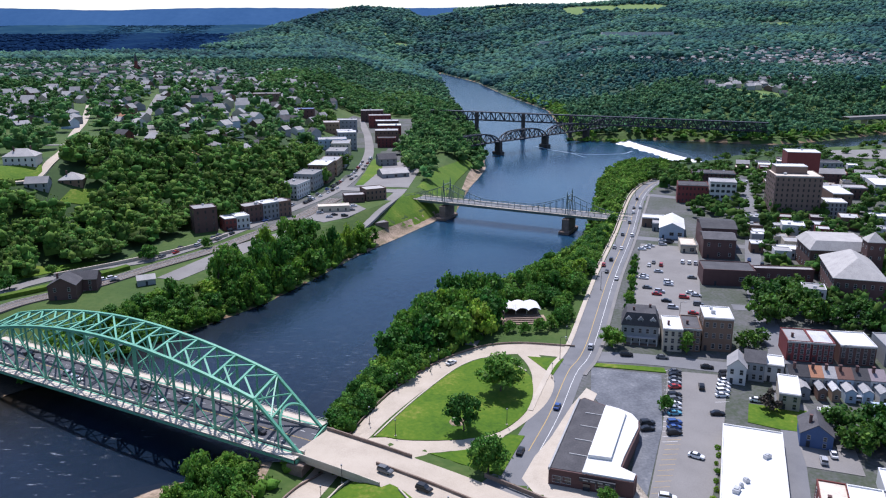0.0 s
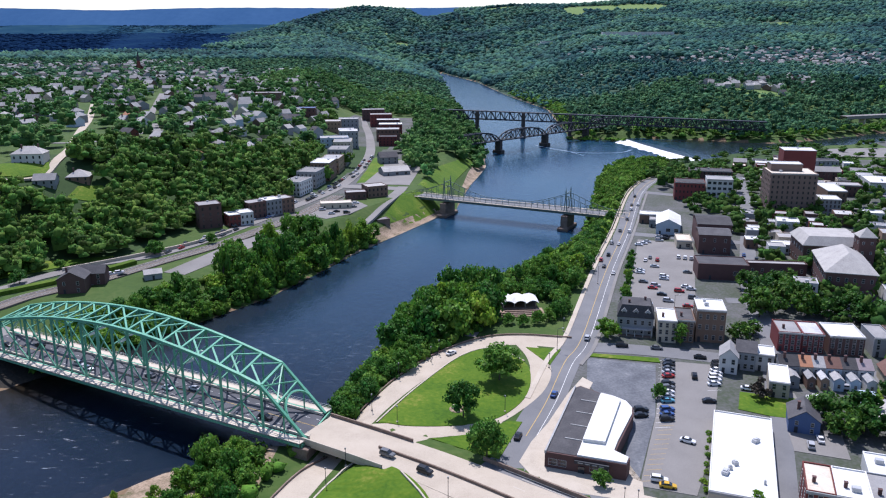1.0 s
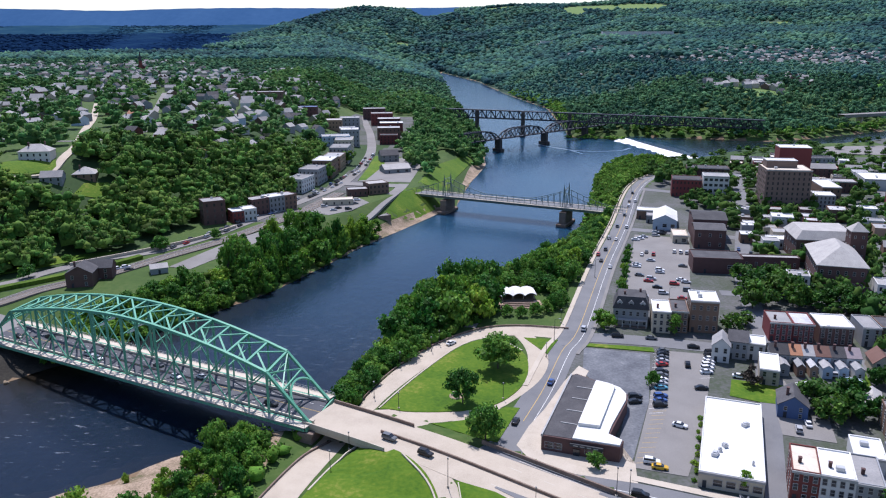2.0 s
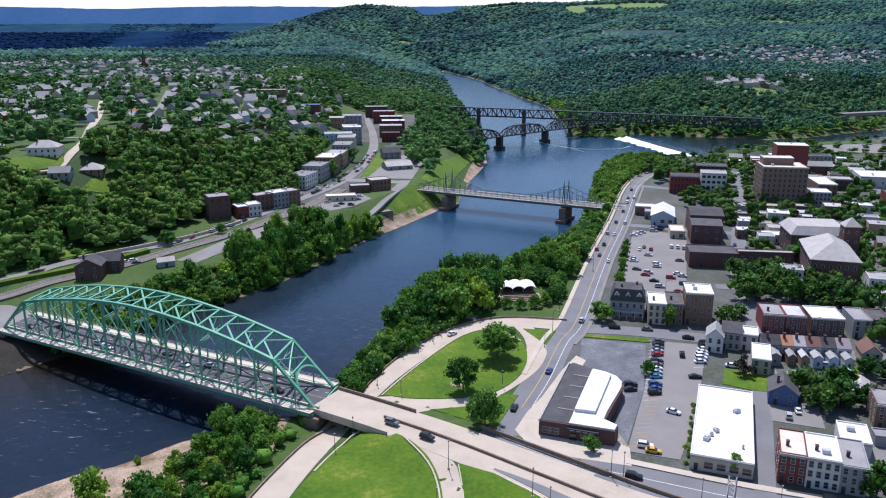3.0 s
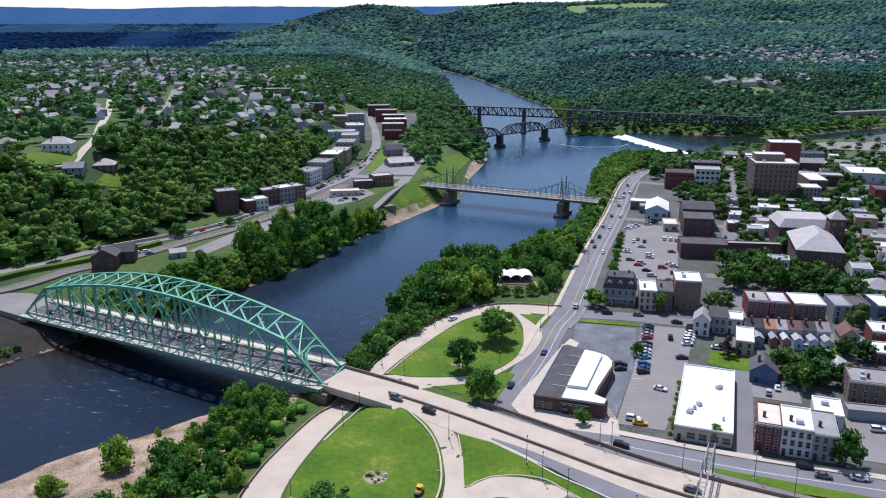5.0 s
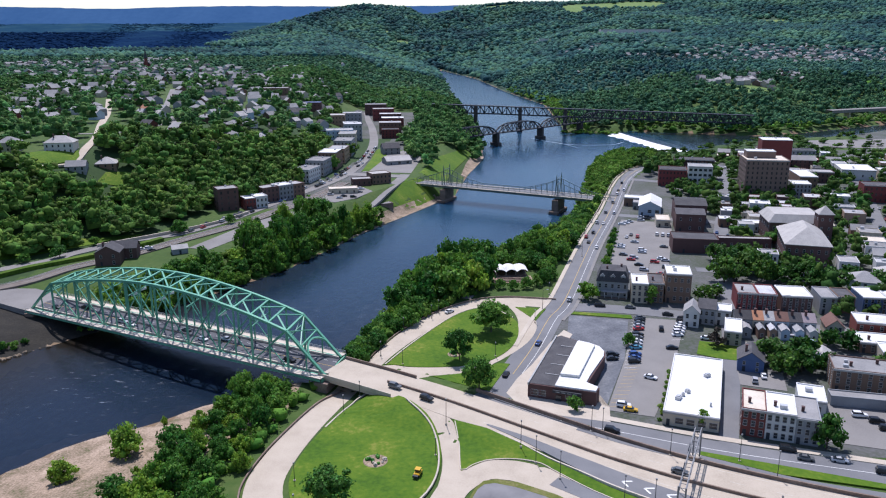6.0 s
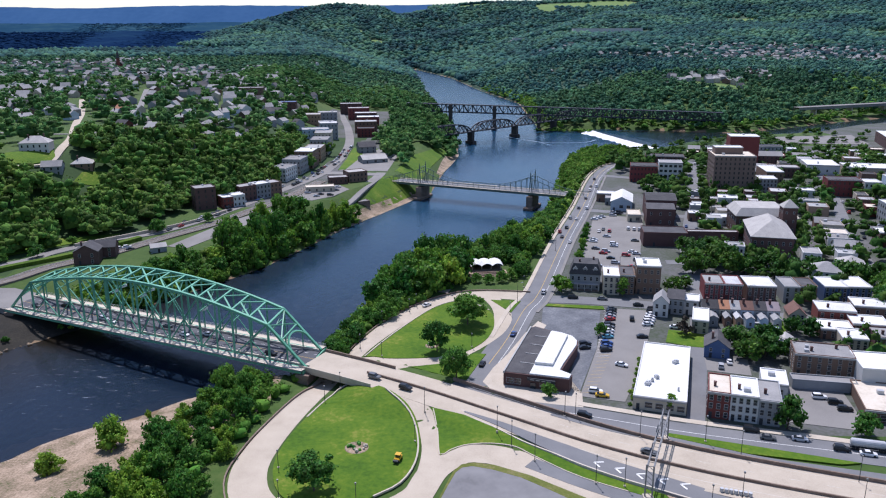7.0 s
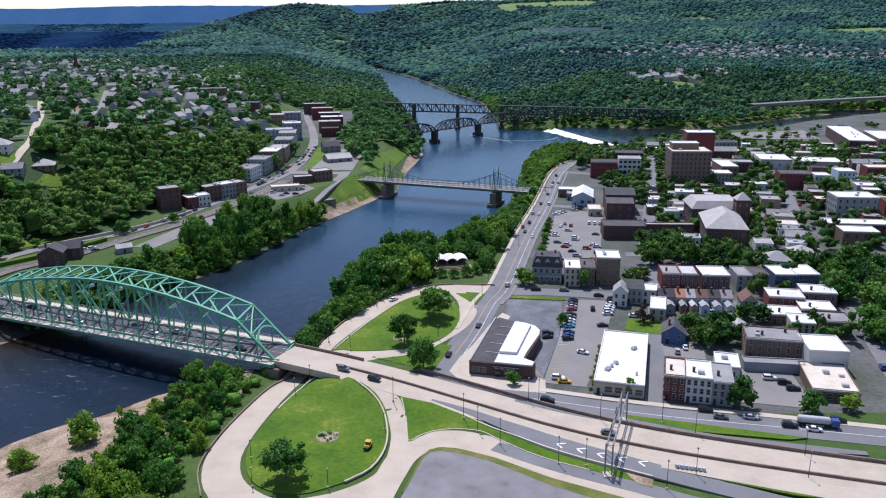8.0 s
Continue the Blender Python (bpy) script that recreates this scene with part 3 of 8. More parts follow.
strip("sidewalk", DRIVE[3:8], 1.8, 0.28, M["pale_concrete"], "pale pavement above the river bank", "pavement", offset=6.3, across=1)

patch("pavement", [(318, 742), (332, 790), (424, 806), (408, 732)], 0.25, M["old_asphalt"], "grey car park above the tributary", "car park")

# sandy beaches
strip("beach", [(-88, 398), (-77, 432), (-56.5, 480), (-40, 517), (-26, 548)], [5, 9, 10, 9, 5], 0.3, M["sand"], "narrow pale sandy beach", "beach", offset=3.0, thick=1.4, across=5)
strip("beach", [(-18, 630), (-12, 690), (-6, 745), (-6, 790)], [4, 9, 11, 4], 0.3, M["sand"], "pale sandy spit in the river", "beach", offset=3.0, thick=1.4, across=5)
strip("beach", [(92, 955), (122, 950), (150, 944), (176, 948)], [6, 20, 22, 6], 0.5, M["shore"], "stony shoal with grass below the weir", "shoal", thick=1.6, across=6)


# ---- the green truss bridge ----
def toll_bridge():
    E0, W0 = Vector((-51.2, 189.6, -0.35)), Vector((-198.3, 263.5, -5.5))
    length = 164.6
    u = (W0 - E0) / length
    side = Vector((-u.y, u.x, 0)).normalized() * -1
    if side.y < 0:
        side = -side
    width, skew, n = 15.9, 5.86, 20
    bay = length / n
    thing = empty("truss_bridge", Matrix.Translation(E0))
    inv = Matrix.Translation(-E0)

    def at(i, k, z=0.0):
        """Panel point i of truss k (0 near, 1 far), z above the bottom chord."""
        return E0 + u * (i * bay + k * skew) + side * (k * width) + Vector((0, 0, z))

    def rise(i):
        s = abs(i - n / 2) / (n / 2 - 2)
        return 21.9 - 8.1 * s ** 1.9

    def bar(name, a, b, w, h=None, mat="green_steel", label=""):
        bm = beam(bmesh.new(), inv @ a, inv @ b, w, h)
        return part(name, bm, M[mat], thing, label)

    for k in (0, 1):
        out = -1 if k == 0 else 1
        bar("bottom_chord", at(0, k, 0.1), at(n, k, 0.1), 0.55, 0.75)
        for i in range(2, n - 2):
            bar("top_chord", at(i, k, rise(i)), at(i + 1, k, rise(i + 1)), 1.0, 0.9)
        bar("end_post", at(0, k, 0.2), at(2, k, rise(2)), 0.85, 0.8)
        bar("end_post", at(n, k, 0.2), at(n - 2, k, rise(n - 2)), 0.85, 0.8)
        bar("end_hanger", at(1, k), at(1, k, rise(2) / 2), 0.4)
        bar("end_hanger", at(n - 1, k), at(n - 1, k, rise(2) / 2), 0.4)
        for i in range(2, n - 1):
            z = rise(i)
            if i % 2 == 0:
                bar("vertical", at(i, k), at(i, k, z), 0.72, 0.5)
            else:
                bar("sub_vertical", at(i, k), at(i, k, z), 0.52, 0.38)
        for i in range(2, n - 2, 2):
            # main diagonals fall towards the middle, with half diagonals
            a, b = (i, i + 2) if i < n / 2 else (i + 2, i)
            mid = at(i + 1, k, rise(a) / 2)
            bar("diagonal", at(a, k, rise(a)), at(b, k), 0.42)
            bar("half_diagonal", mid, at(a, k), 0.3)
            if abs(i + 1 - n / 2) < 4:
                bar("counter_diagonal", at(b, k, rise(b)), at(a, k), 0.26)
        # lattice rail
        bm = bmesh.new()
        for z in (0.55, 1.1):
            beam(bm, inv @ (at(0, k, z + 0.4) + side * out * 2.95), inv @ (at(n, k, z + 0.4) + side * out * 2.95), 0.09)
        for i in range(0, 2 * n + 1):
            p = at(i / 2, k, 0.3) + side * out * 2.95
            beam(bm, inv @ p, inv @ (p + Vector((0, 0, 1.2))), 0.09)
        part("rail", bm, M["grey_steel"], thing)
        # sidewalk outside the truss
        bm = bmesh.new()
        a, b = at(0, k, 0.35) + side * out * 1.75, at(n, k, 0.35) + side * out * 1.75
        beam(bm, inv @ a, inv @ b, 2.7, 0.25)
        part("sidewalk", bm, M["footway"], thing, "pale concrete footway beside the truss")
        bm = bmesh.new()
        a, b = at(0, k, -0.25) + side * out * 3.2, at(n, k, -0.25) + side * out * 3.2
        beam(bm, inv @ a, inv @ b, 0.2, 0.7)
        part("edge_girder", bm, M["green_steel"], thing)
        bm = bmesh.new()
        a, b = at(0, k, 0.6) - side * out * 1.35, at(n, k, 0.6) - side * out * 1.35
        beam(bm, inv @ a, inv @ b, 0.5, 0.7)
        part("kerb", bm, M["footway"], thing)
    # deck
    bm = bmesh.new()
    q = [at(0, 0, 0.15) + side * 0.4, at(n, 0, 0.15) + side * 0.4, at(n, 1, 0.15) - side * 0.4, at(0, 1, 0.15) - side * 0.4]
    v = [bm.verts.new(inv @ p) for p in q] + [bm.verts.new(inv @ (p - Vector((0, 0, 0.5)))) for p in q]
    for f in ((0, 3, 2, 1), (4, 5, 6, 7), (0, 1, 5, 4), (1, 2, 6, 5), (2, 3, 7, 6), (3, 0, 4, 7)):
        bm.faces.new([v[j] for j in f])
    part("deck", bm, M["deck"], thing, "worn grey asphalt deck")
    bm = bmesh.new()
    for s in (-0.12, 0.12):
        a, b = (at(0, 0, 0.16) + at(0, 1, 0.16)) / 2 + side * s, (at(n, 0, 0.16) + at(n, 1, 0.16)) / 2 + side * s
        beam(bm, inv @ a, inv @ b, 0.1, 0.02)
    part("centre_line", bm, M["yellow_line"], thing)
    for f in (0.27, 0.73):
        bm = bmesh.new()
        for i in range(40):
            a = at(i / 2, 0, 0.16).lerp(at(i / 2, 1, 0.16), f)
            b = a + u * 1.6
            beam(bm, inv @ a, inv @ b, 0.13, 0.02)
        tagged(part("lane_dashes", bm, M["white_line"], thing), kind="stuff")
    for i in range(n + 1):
        bar("floor_beam", at(i, 0, -0.6) - side * 2.3, at(i, 1, -0.6) + side * 2.3, 0.5, 1.1)
    for f in (0.2, 0.4, 0.6, 0.8):
        a, b = at(0, 0, -0.45).lerp(at(0, 1, -0.45), f), at(n, 0, -0.45).lerp(at(n, 1, -0.45), f)
        bar("stringer", a, b, 0.3, 0.5)
    # sway and top bracing: a strut at every panel point, arms to the middle of the next strut
    for i in range(2, n - 1):
        a, b = at(i, 0, rise(i)), at(i, 1, rise(i))
        bar("top_strut", a, b, 0.75, 0.5)
        if i < n - 2:
            j = i + 1
            mid = (at(j, 0, rise(j)) + at(j, 1, rise(j))) / 2
            if i >= n / 2:
                mid = (a + b) / 2
                a, b = at(j, 0, rise(j)), at(j, 1, rise(j))
            bar("top_lateral", a, mid, 0.6, 0.35)
            bar("top_lateral", b, mid, 0.6, 0.35)
        if i % 2 == 0:
            low = rise(i) - 0.42 * (rise(i) - 6.2)
            bar("sway_strut", at(i, 0, low), at(i, 1, low), 0.35)
            mid = (at(i, 0, low) + at(i, 1, low)) / 2
            bar("sway_brace", at(i, 0, rise(i)), mid, 0.25)
            bar("sway_brace", at(i, 1, rise(i)), mid, 0.25)
    # portals: X in the sloping end frame and an arched knee below
    for i0, i1 in ((0, 2), (n, n - 2)):
        def on(k, s):
            return at(i0 + (i1 - i0) * s, k, 0.2 + (rise(2) - 0.2) * s)
        mid = (on(0, 0.82) + on(1, 0.82)) / 2
        for k in (0, 1):
            bar("portal_brace", on(k, 0.98), mid, 0.4)
            bar("portal_brace", on(k, 0.64), mid, 0.4)
        bar("portal_strut", on(0, 0.64), on(1, 0.64), 0.5)
        bm = bmesh.new()
        prev = None
        for j in range(13):
            f = j / 12
            s = 0.36 + 0.24 * math.sin(math.pi * f) ** 0.55
            p = on(0, s).lerp(on(1, s), f)
            d = (on(1, 0.4) - on(0, 0.4)).normalized()
            rise_way = (on(0, 0.5) - on(0, 0.3)).normalized()
            flat = d.cross(rise_way)
            ring = [bm.verts.new(inv @ (p + rise_way * a * 0.3 + flat * b * 0.35)) for a, b in ((-1, -1), (1, -1), (1, 1), (-1, 1))]
            if prev is not None:
                for q in range(4):
                    bm.faces.new((prev[q], prev[(q + 1) % 4], ring[(q + 1) % 4], ring[q]))
            prev = ring
        bmesh.ops.recalc_face_normals(bm, faces=bm.faces[:])
        part("portal_arch", bm, M["green_steel"], thing)
    # lane signals hung under the sway frames
    for i in (6, 10, 12):
        low = rise(i) - 0.42 * (rise(i) - 6.2)
        for f in (0.3, 0.7):
            p = at(i, 0, low - 0.6).lerp(at(i, 1, low - 0.6), f)
            bar("lane_sign", p - side * 1.5, p + side * 1.5, 0.25, 0.9, "white_line", "white lane sign above the deck")
    tagged(thing, "pale green steel truss road bridge across the river", "bridge")
    # masonry supports
    for name, i, h0 in (("bridge_pier", 0.0, -13), ("bridge_pier", n - 0.2, -15)):
        c0, c1 = at(i, 0, -1.2) - side * 3, at(i, 1, -1.2) + side * 3
        bm = bmesh.new()
        beam(bm, (c0 + c1) / 2 * 0 + Vector((c0.x, c0.y, (c0.z + h0) / 2)), Vector((c1.x, c1.y, (c1.z + h0) / 2)), 4.0, c0.z - h0)
        beam(bm, Vector((c0.x, c0.y, c0.z - 0.5)), Vector((c1.x, c1.y, c1.z - 0.5)), 5.0, 0.9)
        bmesh.ops.bevel(bm, geom=bm.edges[:], offset=0.12, segments=1, affect="EDGES")
        tagged(part(name, bm, M["rust_stone"]), "dark brown masonry pier under the truss", "bridge pier")
    return at


TB = toll_bridge()


# ---- buildings ----
def paint(name, c, rough=0.8, k=0.18, **kw):
    return material(name, [tuple(v * (1 - k) for v in c), c, tuple(min(0.9, v * (1 + k)) for v in c)], rough, 0.35, 4.0, 0.12, **kw)


M["red_brick"] = paint("red_brick", (0.155, 0.042, 0.036), vary=0.2)
M["brown_brick"] = paint("brown_brick", (0.155, 0.098, 0.072), vary=0.15)
M["dark_brick"] = paint("dark_brick", (0.10, 0.055, 0.05), vary=0.15)
M["hotel_brick"] = paint("hotel_brick", (0.17, 0.12, 0.10))
M["tan_brick"] = paint("tan_brick", (0.27, 0.19, 0.13), vary=0.12)
M["white_wall"] = paint("white_wall", (0.50, 0.50, 0.485), k=0.1, vary=0.08)
M["grey_wall"] = paint("grey_wall", (0.24, 0.25, 0.26), vary=0.15)
M["cream_wall"] = paint("cream_wall", (0.42, 0.37, 0.29), vary=0.12)
M["blue_wall"] = paint("blue_wall", (0.07, 0.115, 0.22), vary=0.1)
M["pale_blue_wall"] = paint("pale_blue_wall", (0.36, 0.44, 0.52), vary=0.1)
M["white_roof"] = material("white_roof", [(0.44, 0.43, 0.41), (0.60, 0.60, 0.58), (0.68, 0.68, 0.67)], 0.7, 0.12, 1.5, 0.08, vary=0.06)
M["dull_roof"] = material("dull_roof", [(0.20, 0.20, 0.20), (0.36, 0.36, 0.36), (0.50, 0.50, 0.50)], 0.75, 0.12, 1.5, 0.1, vary=0.3)
M["cream_roof"] = material("cream_roof", [(0.42, 0.36, 0.28), (0.56, 0.50, 0.41), (0.63, 0.58, 0.5)], 0.8, 0.2, 1.5, 0.08)
M["grey_roof"] = material("grey_roof", [(0.17, 0.17, 0.175), (0.26, 0.255, 0.25), (0.34, 0.33, 0.32)], 0.85, 0.15, 2.0, 0.12, vary=0.25)
M["dark_roof"] = material("dark_roof", [(0.035, 0.035, 0.04), (0.065, 0.063, 0.066), (0.10, 0.098, 0.10)], 0.85, 0.2, 2.0, 0.12, vary=0.3)
M["slate_roof"] = material("slate_roof", [(0.25, 0.24, 0.23), (0.36, 0.345, 0.325), (0.44, 0.42, 0.39)], 0.8, 0.25, 2.0, 0.2)
M["orange_roof"] = material("orange_roof", [(0.30, 0.14, 0.08), (0.42, 0.21, 0.12)], 0.85, 0.3, 2.0, 0.15)
M["glass"] = material("glass", [(0.012, 0.016, 0.022), (0.03, 0.036, 0.045)], 0.12, 0.5, 3.0, 0, spec=0.6)
M["trim"] = material("trim", [(0.26, 0.26, 0.25), (0.38, 0.38, 0.37)], 0.7, 0.5, 4.0, 0)
M["vent_metal"] = material("vent_metal", [(0.35, 0.36, 0.37), (0.5, 0.51, 0.52)], 0.5, 0.5, 4.0, 0.05, metal=0.3)

GRID = -16.7  # the town's streets, degrees
PLOTS = []  # plan circles kept free: x, y, r


def me_of(bm, name, mat):
    me = bpy.data.meshes.new(name)
    bm.to_mesh(me)
    bm.free()
    me.materials.append(mat)
    return me


FRAME_ME = {}
for key, (fw, fh) in {"sash": (1.0, 1.7), "small": (0.8, 1.2), "wide": (2.2, 1.8)}.items():
    b_ = bmesh.new()
    for x0, x1, z0, z1 in ((-fw / 2 - 0.1, -fw / 2, -0.1, fh + 0.1), (fw / 2, fw / 2 + 0.1, -0.1, fh + 0.1), (-fw / 2, fw / 2, fh, fh + 0.12), (-fw / 2, fw / 2, -0.12, 0), (-fw / 2, fw / 2, fh / 2 - 0.04, fh / 2 + 0.04)):
        box(b_, x0, x1, -0.10, 0.05, z0, z1)
    p_ = box(bmesh.new(), -fw / 2, fw / 2, -0.03, 0.05, 0, fh)
    FRAME_ME[key] = (me_of(b_, "window", M["trim"]), me_of(p_, "pane", M["glass"]), fw, fh)


def window(parent, kind, m, framed=True):
    f, p, _, _ = FRAME_ME[kind]
    if framed:
        w = part_me("window", f, parent, m)
        part_me("pane", p, w)
    else:
        part_me("window", p, parent, m)


def building(x, y, w, d, h, wall, roof, label, name="row_house", category="building", rot=GRID, floors=3, bays=3, side_bays=0, sides="f", kind="flat", rise=3.0,
             framed=True, win="sash", door=True, chimney=0, vents=0, cornice="trim", group="", z=None, over=0.35, shop=False):
    """A building whose front left corner stands at x, y; w along its street, d deep, h to the eaves."""
    a = radians(rot)
    cx, cy = x + math.cos(a) * w / 2 - math.sin(a) * d / 2, y + math.sin(a) * w / 2 + math.cos(a) * d / 2
    z0 = float(np.min(height([x, x + math.cos(a) * w, cx], [y, y + math.sin(a) * w, cy]))) if z is None else z
    thing = empty(name, pose(x, y, z0, 0, 0, rot))
    PLOTS.append((cx, cy, 0.5 * math.hypot(w, d)))
    low = -1.2
    if kind == "flat":
        bm = box(bmesh.new(), 0, w, 0, d, low, h)
        part("wall", bm, M[wall], thing)
        bm = box(bmesh.new(), 0.25, w - 0.25, 0.25, d - 0.25, h - 0.05, h + 0.06)
        part("roof", bm, M[roof], thing)
        bm = bmesh.new()
        for q in ((-0.05, w + 0.05, -0.05, 0.28), (-0.05, w + 0.05, d - 0.28, d + 0.05), (-0.05, 0.28, 0.28, d - 0.28), (w - 0.28, w + 0.05, 0.28, d - 0.28)):
            box(bm, *q, h - 0.02, h + 0.42)
        part("parapet", bm, M[roof if roof == "white_roof" else wall], thing)
        if cornice:
            bm = box(bmesh.new(), -0.1, w + 0.1, -0.4, -0.051, h - 0.45, h + 0.25)
            bmesh.ops.bevel(bm, geom=bm.edges[:], offset=0.06, segments=1, affect="EDGES")
            part("cornice", bm, M[cornice], thing)
    elif kind in ("gable", "gable_side"):
        bm = box(bmesh.new(), 0, w, 0, d, low, h)
        if kind == "gable":  # ridge runs back from the street
            g = [(0.01, 0.01, h), (w - 0.01, 0.01, h), (w / 2, 0.01, h + rise - 0.15), (0.01, d - 0.01, h), (w - 0.01, d - 0.01, h), (w / 2, d - 0.01, h + rise - 0.15)]
            gf = ((0, 1, 2), (4, 3, 5), (0, 2, 5, 3), (1, 4, 5, 2))
            slopes = (((-over, -over, h - over * rise / w * 2), (w / 2, -over, h + rise), (w / 2, d + over, h + rise), (-over, d + over, h - over * rise / w * 2)),
                      ((w / 2, -over, h + rise), (w + over, -over, h - over * rise / w * 2), (w + over, d + over, h - over * rise / w * 2), (w / 2, d + over, h + rise)))
        else:
            g = [(0.01, 0.01, h), (0.01, d - 0.01, h), (0.01, d / 2, h + rise - 0.15), (w - 0.01, 0.01, h), (w - 0.01, d - 0.01, h), (w - 0.01, d / 2, h + rise - 0.15)]
            gf = ((1, 0, 2), (3, 4, 5), (0, 3, 5, 2), (4, 1, 2, 5))
            lo = h - over * rise / d * 2
            slopes = (((-over, -over, lo), (w + over, -over, lo), (w + over, d / 2, h + rise), (-over, d / 2, h + rise)),
                      ((-over, d / 2, h + rise), (w + over, d / 2, h + rise), (w + over, d + over, lo), (-over, d + over, lo)))
        vs = [bm.verts.new(q) for q in g]
        for f in gf:
            bm.faces.new([vs[i] for i in f])
        part("wall", bm, M[wall], thing)
        bm = bmesh.new()
        for q in slopes:
            t = [bm.verts.new(c) for c in q]
            b = [bm.verts.new((c[0], c[1], c[2] - 0.22)) for c in q]
            bm.faces.new(t), bm.faces.new(b[::-1])
            for i in range(4):
                bm.faces.new((t[i], b[i], b[(i + 1) % 4], t[(i + 1) % 4]))
        part("roof", bm, M[roof], thing)
    else:  # hip or mansard
        bm = box(bmesh.new(), 0, w, 0, d, low, h)
        part("wall", bm, M[wall], thing)
        bm = bmesh.new()
        inset = min(w, d) / 2 * (0.22 if kind == "mansard" else 0.98)
        lo = [(-over, -over, h), (w + over, -over, h), (w + over, d + over, h), (-over, d + over, h)]
        hi = [(inset, inset, h + rise), (w - inset, inset, h + rise), (w - inset, d - inset, h + rise), (inset, d - inset, h + rise)]
        b = [bm.verts.new((q[0], q[1], q[2] - 0.3)) for q in lo]
        v = [bm.verts.new(q) for q in lo]
        t = [bm.verts.new(q) for q in hi]
        bm.faces.new(b[::-1])
        for i in range(4):
            j = (i + 1) % 4
            bm.faces.new((b[i], b[j], v[j], v[i]))
            bm.faces.new((v[i], v[j], t[j], t[i]))
        bm.faces.new(t)
        part("roof", bm, M[roof], thing)
    _, _, fw, fh = FRAME_ME[win]
    step = (h - 0.5) / max(1, floors)
    door_bay = 0 if door else -1
    for s, n, span in (("f", bays, w), ("l", side_bays, d), ("r", side_bays, d)):
        if s not in sides or not n:
            continue
        for i in range(floors):
            zf = i * step + max(0.7, (step - fh) * 0.5)
            for j in range(n):
                p = span * (j + 0.5) / n
                if s == "f":
                    m = pose(p, -0.002, zf)
                    if i == 0 and j == door_bay:
                        q = box(bmesh.new(), p - 0.5, p + 0.5, -0.08, 0.05, -0.05, 2.15)
                        part("door", q, M["dark_steel"], thing)
                        continue
                elif s == "l":
                    m = pose(-0.002, span - p, zf, 0, 0, -90)
                else:
                    m = pose(w + 0.002, p, zf, 0, 0, 90)
                window(thing, "wide" if (shop and i == 0 and s == "f") else win, m, framed)
    for i in range(chimney):
        px, py = (w * 0.3, d * 0.35) if i == 0 else (w * 0.75, d * 0.7)
        q = box(bmesh.new(), px - 0.4, px + 0.4, py - 0.4, py + 0.4, h - 0.2, h + (1.4 if kind == "flat" else rise + 1.0))
        box(q, px - 0.48, px + 0.48, py - 0.48, py + 0.48, h + (1.4 if kind == "flat" else rise + 1.0), h + (1.6 if kind == "flat" else rise + 1.2))
        part("chimney", q, M["dark_brick"], thing)
    rng = np.random.default_rng(int(abs(x * 31 + y * 17)) % 99991)
    for i in range(vents):
        px, py, s = rng.uniform(0.2, 0.8) * w, rng.uniform(0.15, 0.85) * d, rng.uniform(0.5, 1.1)
        q = box(bmesh.new(), px - s, px + s, py - s * 0.8, py + s * 0.8, h + 0.0, h + rng.uniform(0.8, 1.4))
        bmesh.ops.bevel(q, geom=q.edges[:], offset=0.08, segments=1, affect="EDGES")
        part("roof_unit", q, M["vent_metal"], thing)
    return tagged(thing, label, category, group)


def along(x, y, s, rot=GRID, back=0.0):
    a = radians(rot)
    return x + math.cos(a) * s - math.sin(a) * back, y + math.sin(a) * s + math.cos(a) * back


# near the highway
x, y = 77.9, 163.0
building(x, y, 6.6, 14, 8.6, "red_brick", "cream_roof", "red brick row house with white window frames on a street", bays=3, side_bays=3, sides="fl", chimney=1, group="corner row")
x, y = along(x, y, 6.62)
building(x, y, 8.0, 14, 8.6, "white_wall", "white_roof", "white painted row house with green trim", bays=4, chimney=1, vents=1, group="corner row")
x, y = along(x, y, 8.02)
building(x, y, 6.4, 15, 8.0, "grey_wall", "grey_roof", "grey painted row house with a dark doorway", bays=3, chimney=1, group="corner row")
building(100, 178, 8, 12, 4.5, "white_wall", "white_roof", "low white annex behind a row of houses", "annex", floors=1, bays=2, vents=1, door=False)
building(56.4, 168.3, 16.2, 46, 4.4, "cream_wall", "white_roof", "large single-storey shop with a bright white flat roof", "shop", floors=1, bays=5, side_bays=0, win="wide", vents=0, cornice="grey_roof")
building(90.0, 207.0, 8.6, 10.5, 4.6, "blue_wall", "dark_roof", "blue clapboard house with a dark gable roof", "house", kind="gable", rise=3.0, floors=2, bays=2, win="small", chimney=1)
building(116.5, 193.5, 19, 12, 7.8, "brown_brick", "grey_roof", "long brown brick three-storey house with a grey roof", "apartment_house", bays=6, side_bays=3, sides="fl", chimney=2, vents=2, rot=-14)
building(133.5, 181.5, 13, 15, 8.0, "white_wall", "white_roof", "tall plain white building with a white roof", "warehouse", floors=1, bays=0, rot=-10, cornice="")
building(112, 183, 20, 5, 3.2, "grey_wall", "grey_roof", "low grey metal shed", "shed", floors=1, bays=0, rot=-10, cornice="", door=False)
building(125.2, 161.5, 14.5, 22, 3.6, "brown_brick", "cream_roof", "single-storey brick shop with a stained tan roof", "shop", floors=1, bays=4, win="wide", vents=3, rot=-14)
building(107.0, 266.0, 8.2, 13, 7.4, "red_brick", "grey_roof", "red brick row house with a grey roof terrace", bays=4, rot=-8, chimney=1, group="brick terrace")
building(115.3, 264.8, 7.4, 13, 7.4, "red_brick", "dull_roof", "red brick row house with a dull white roof", bays=4, rot=-8, group="brick terrace")
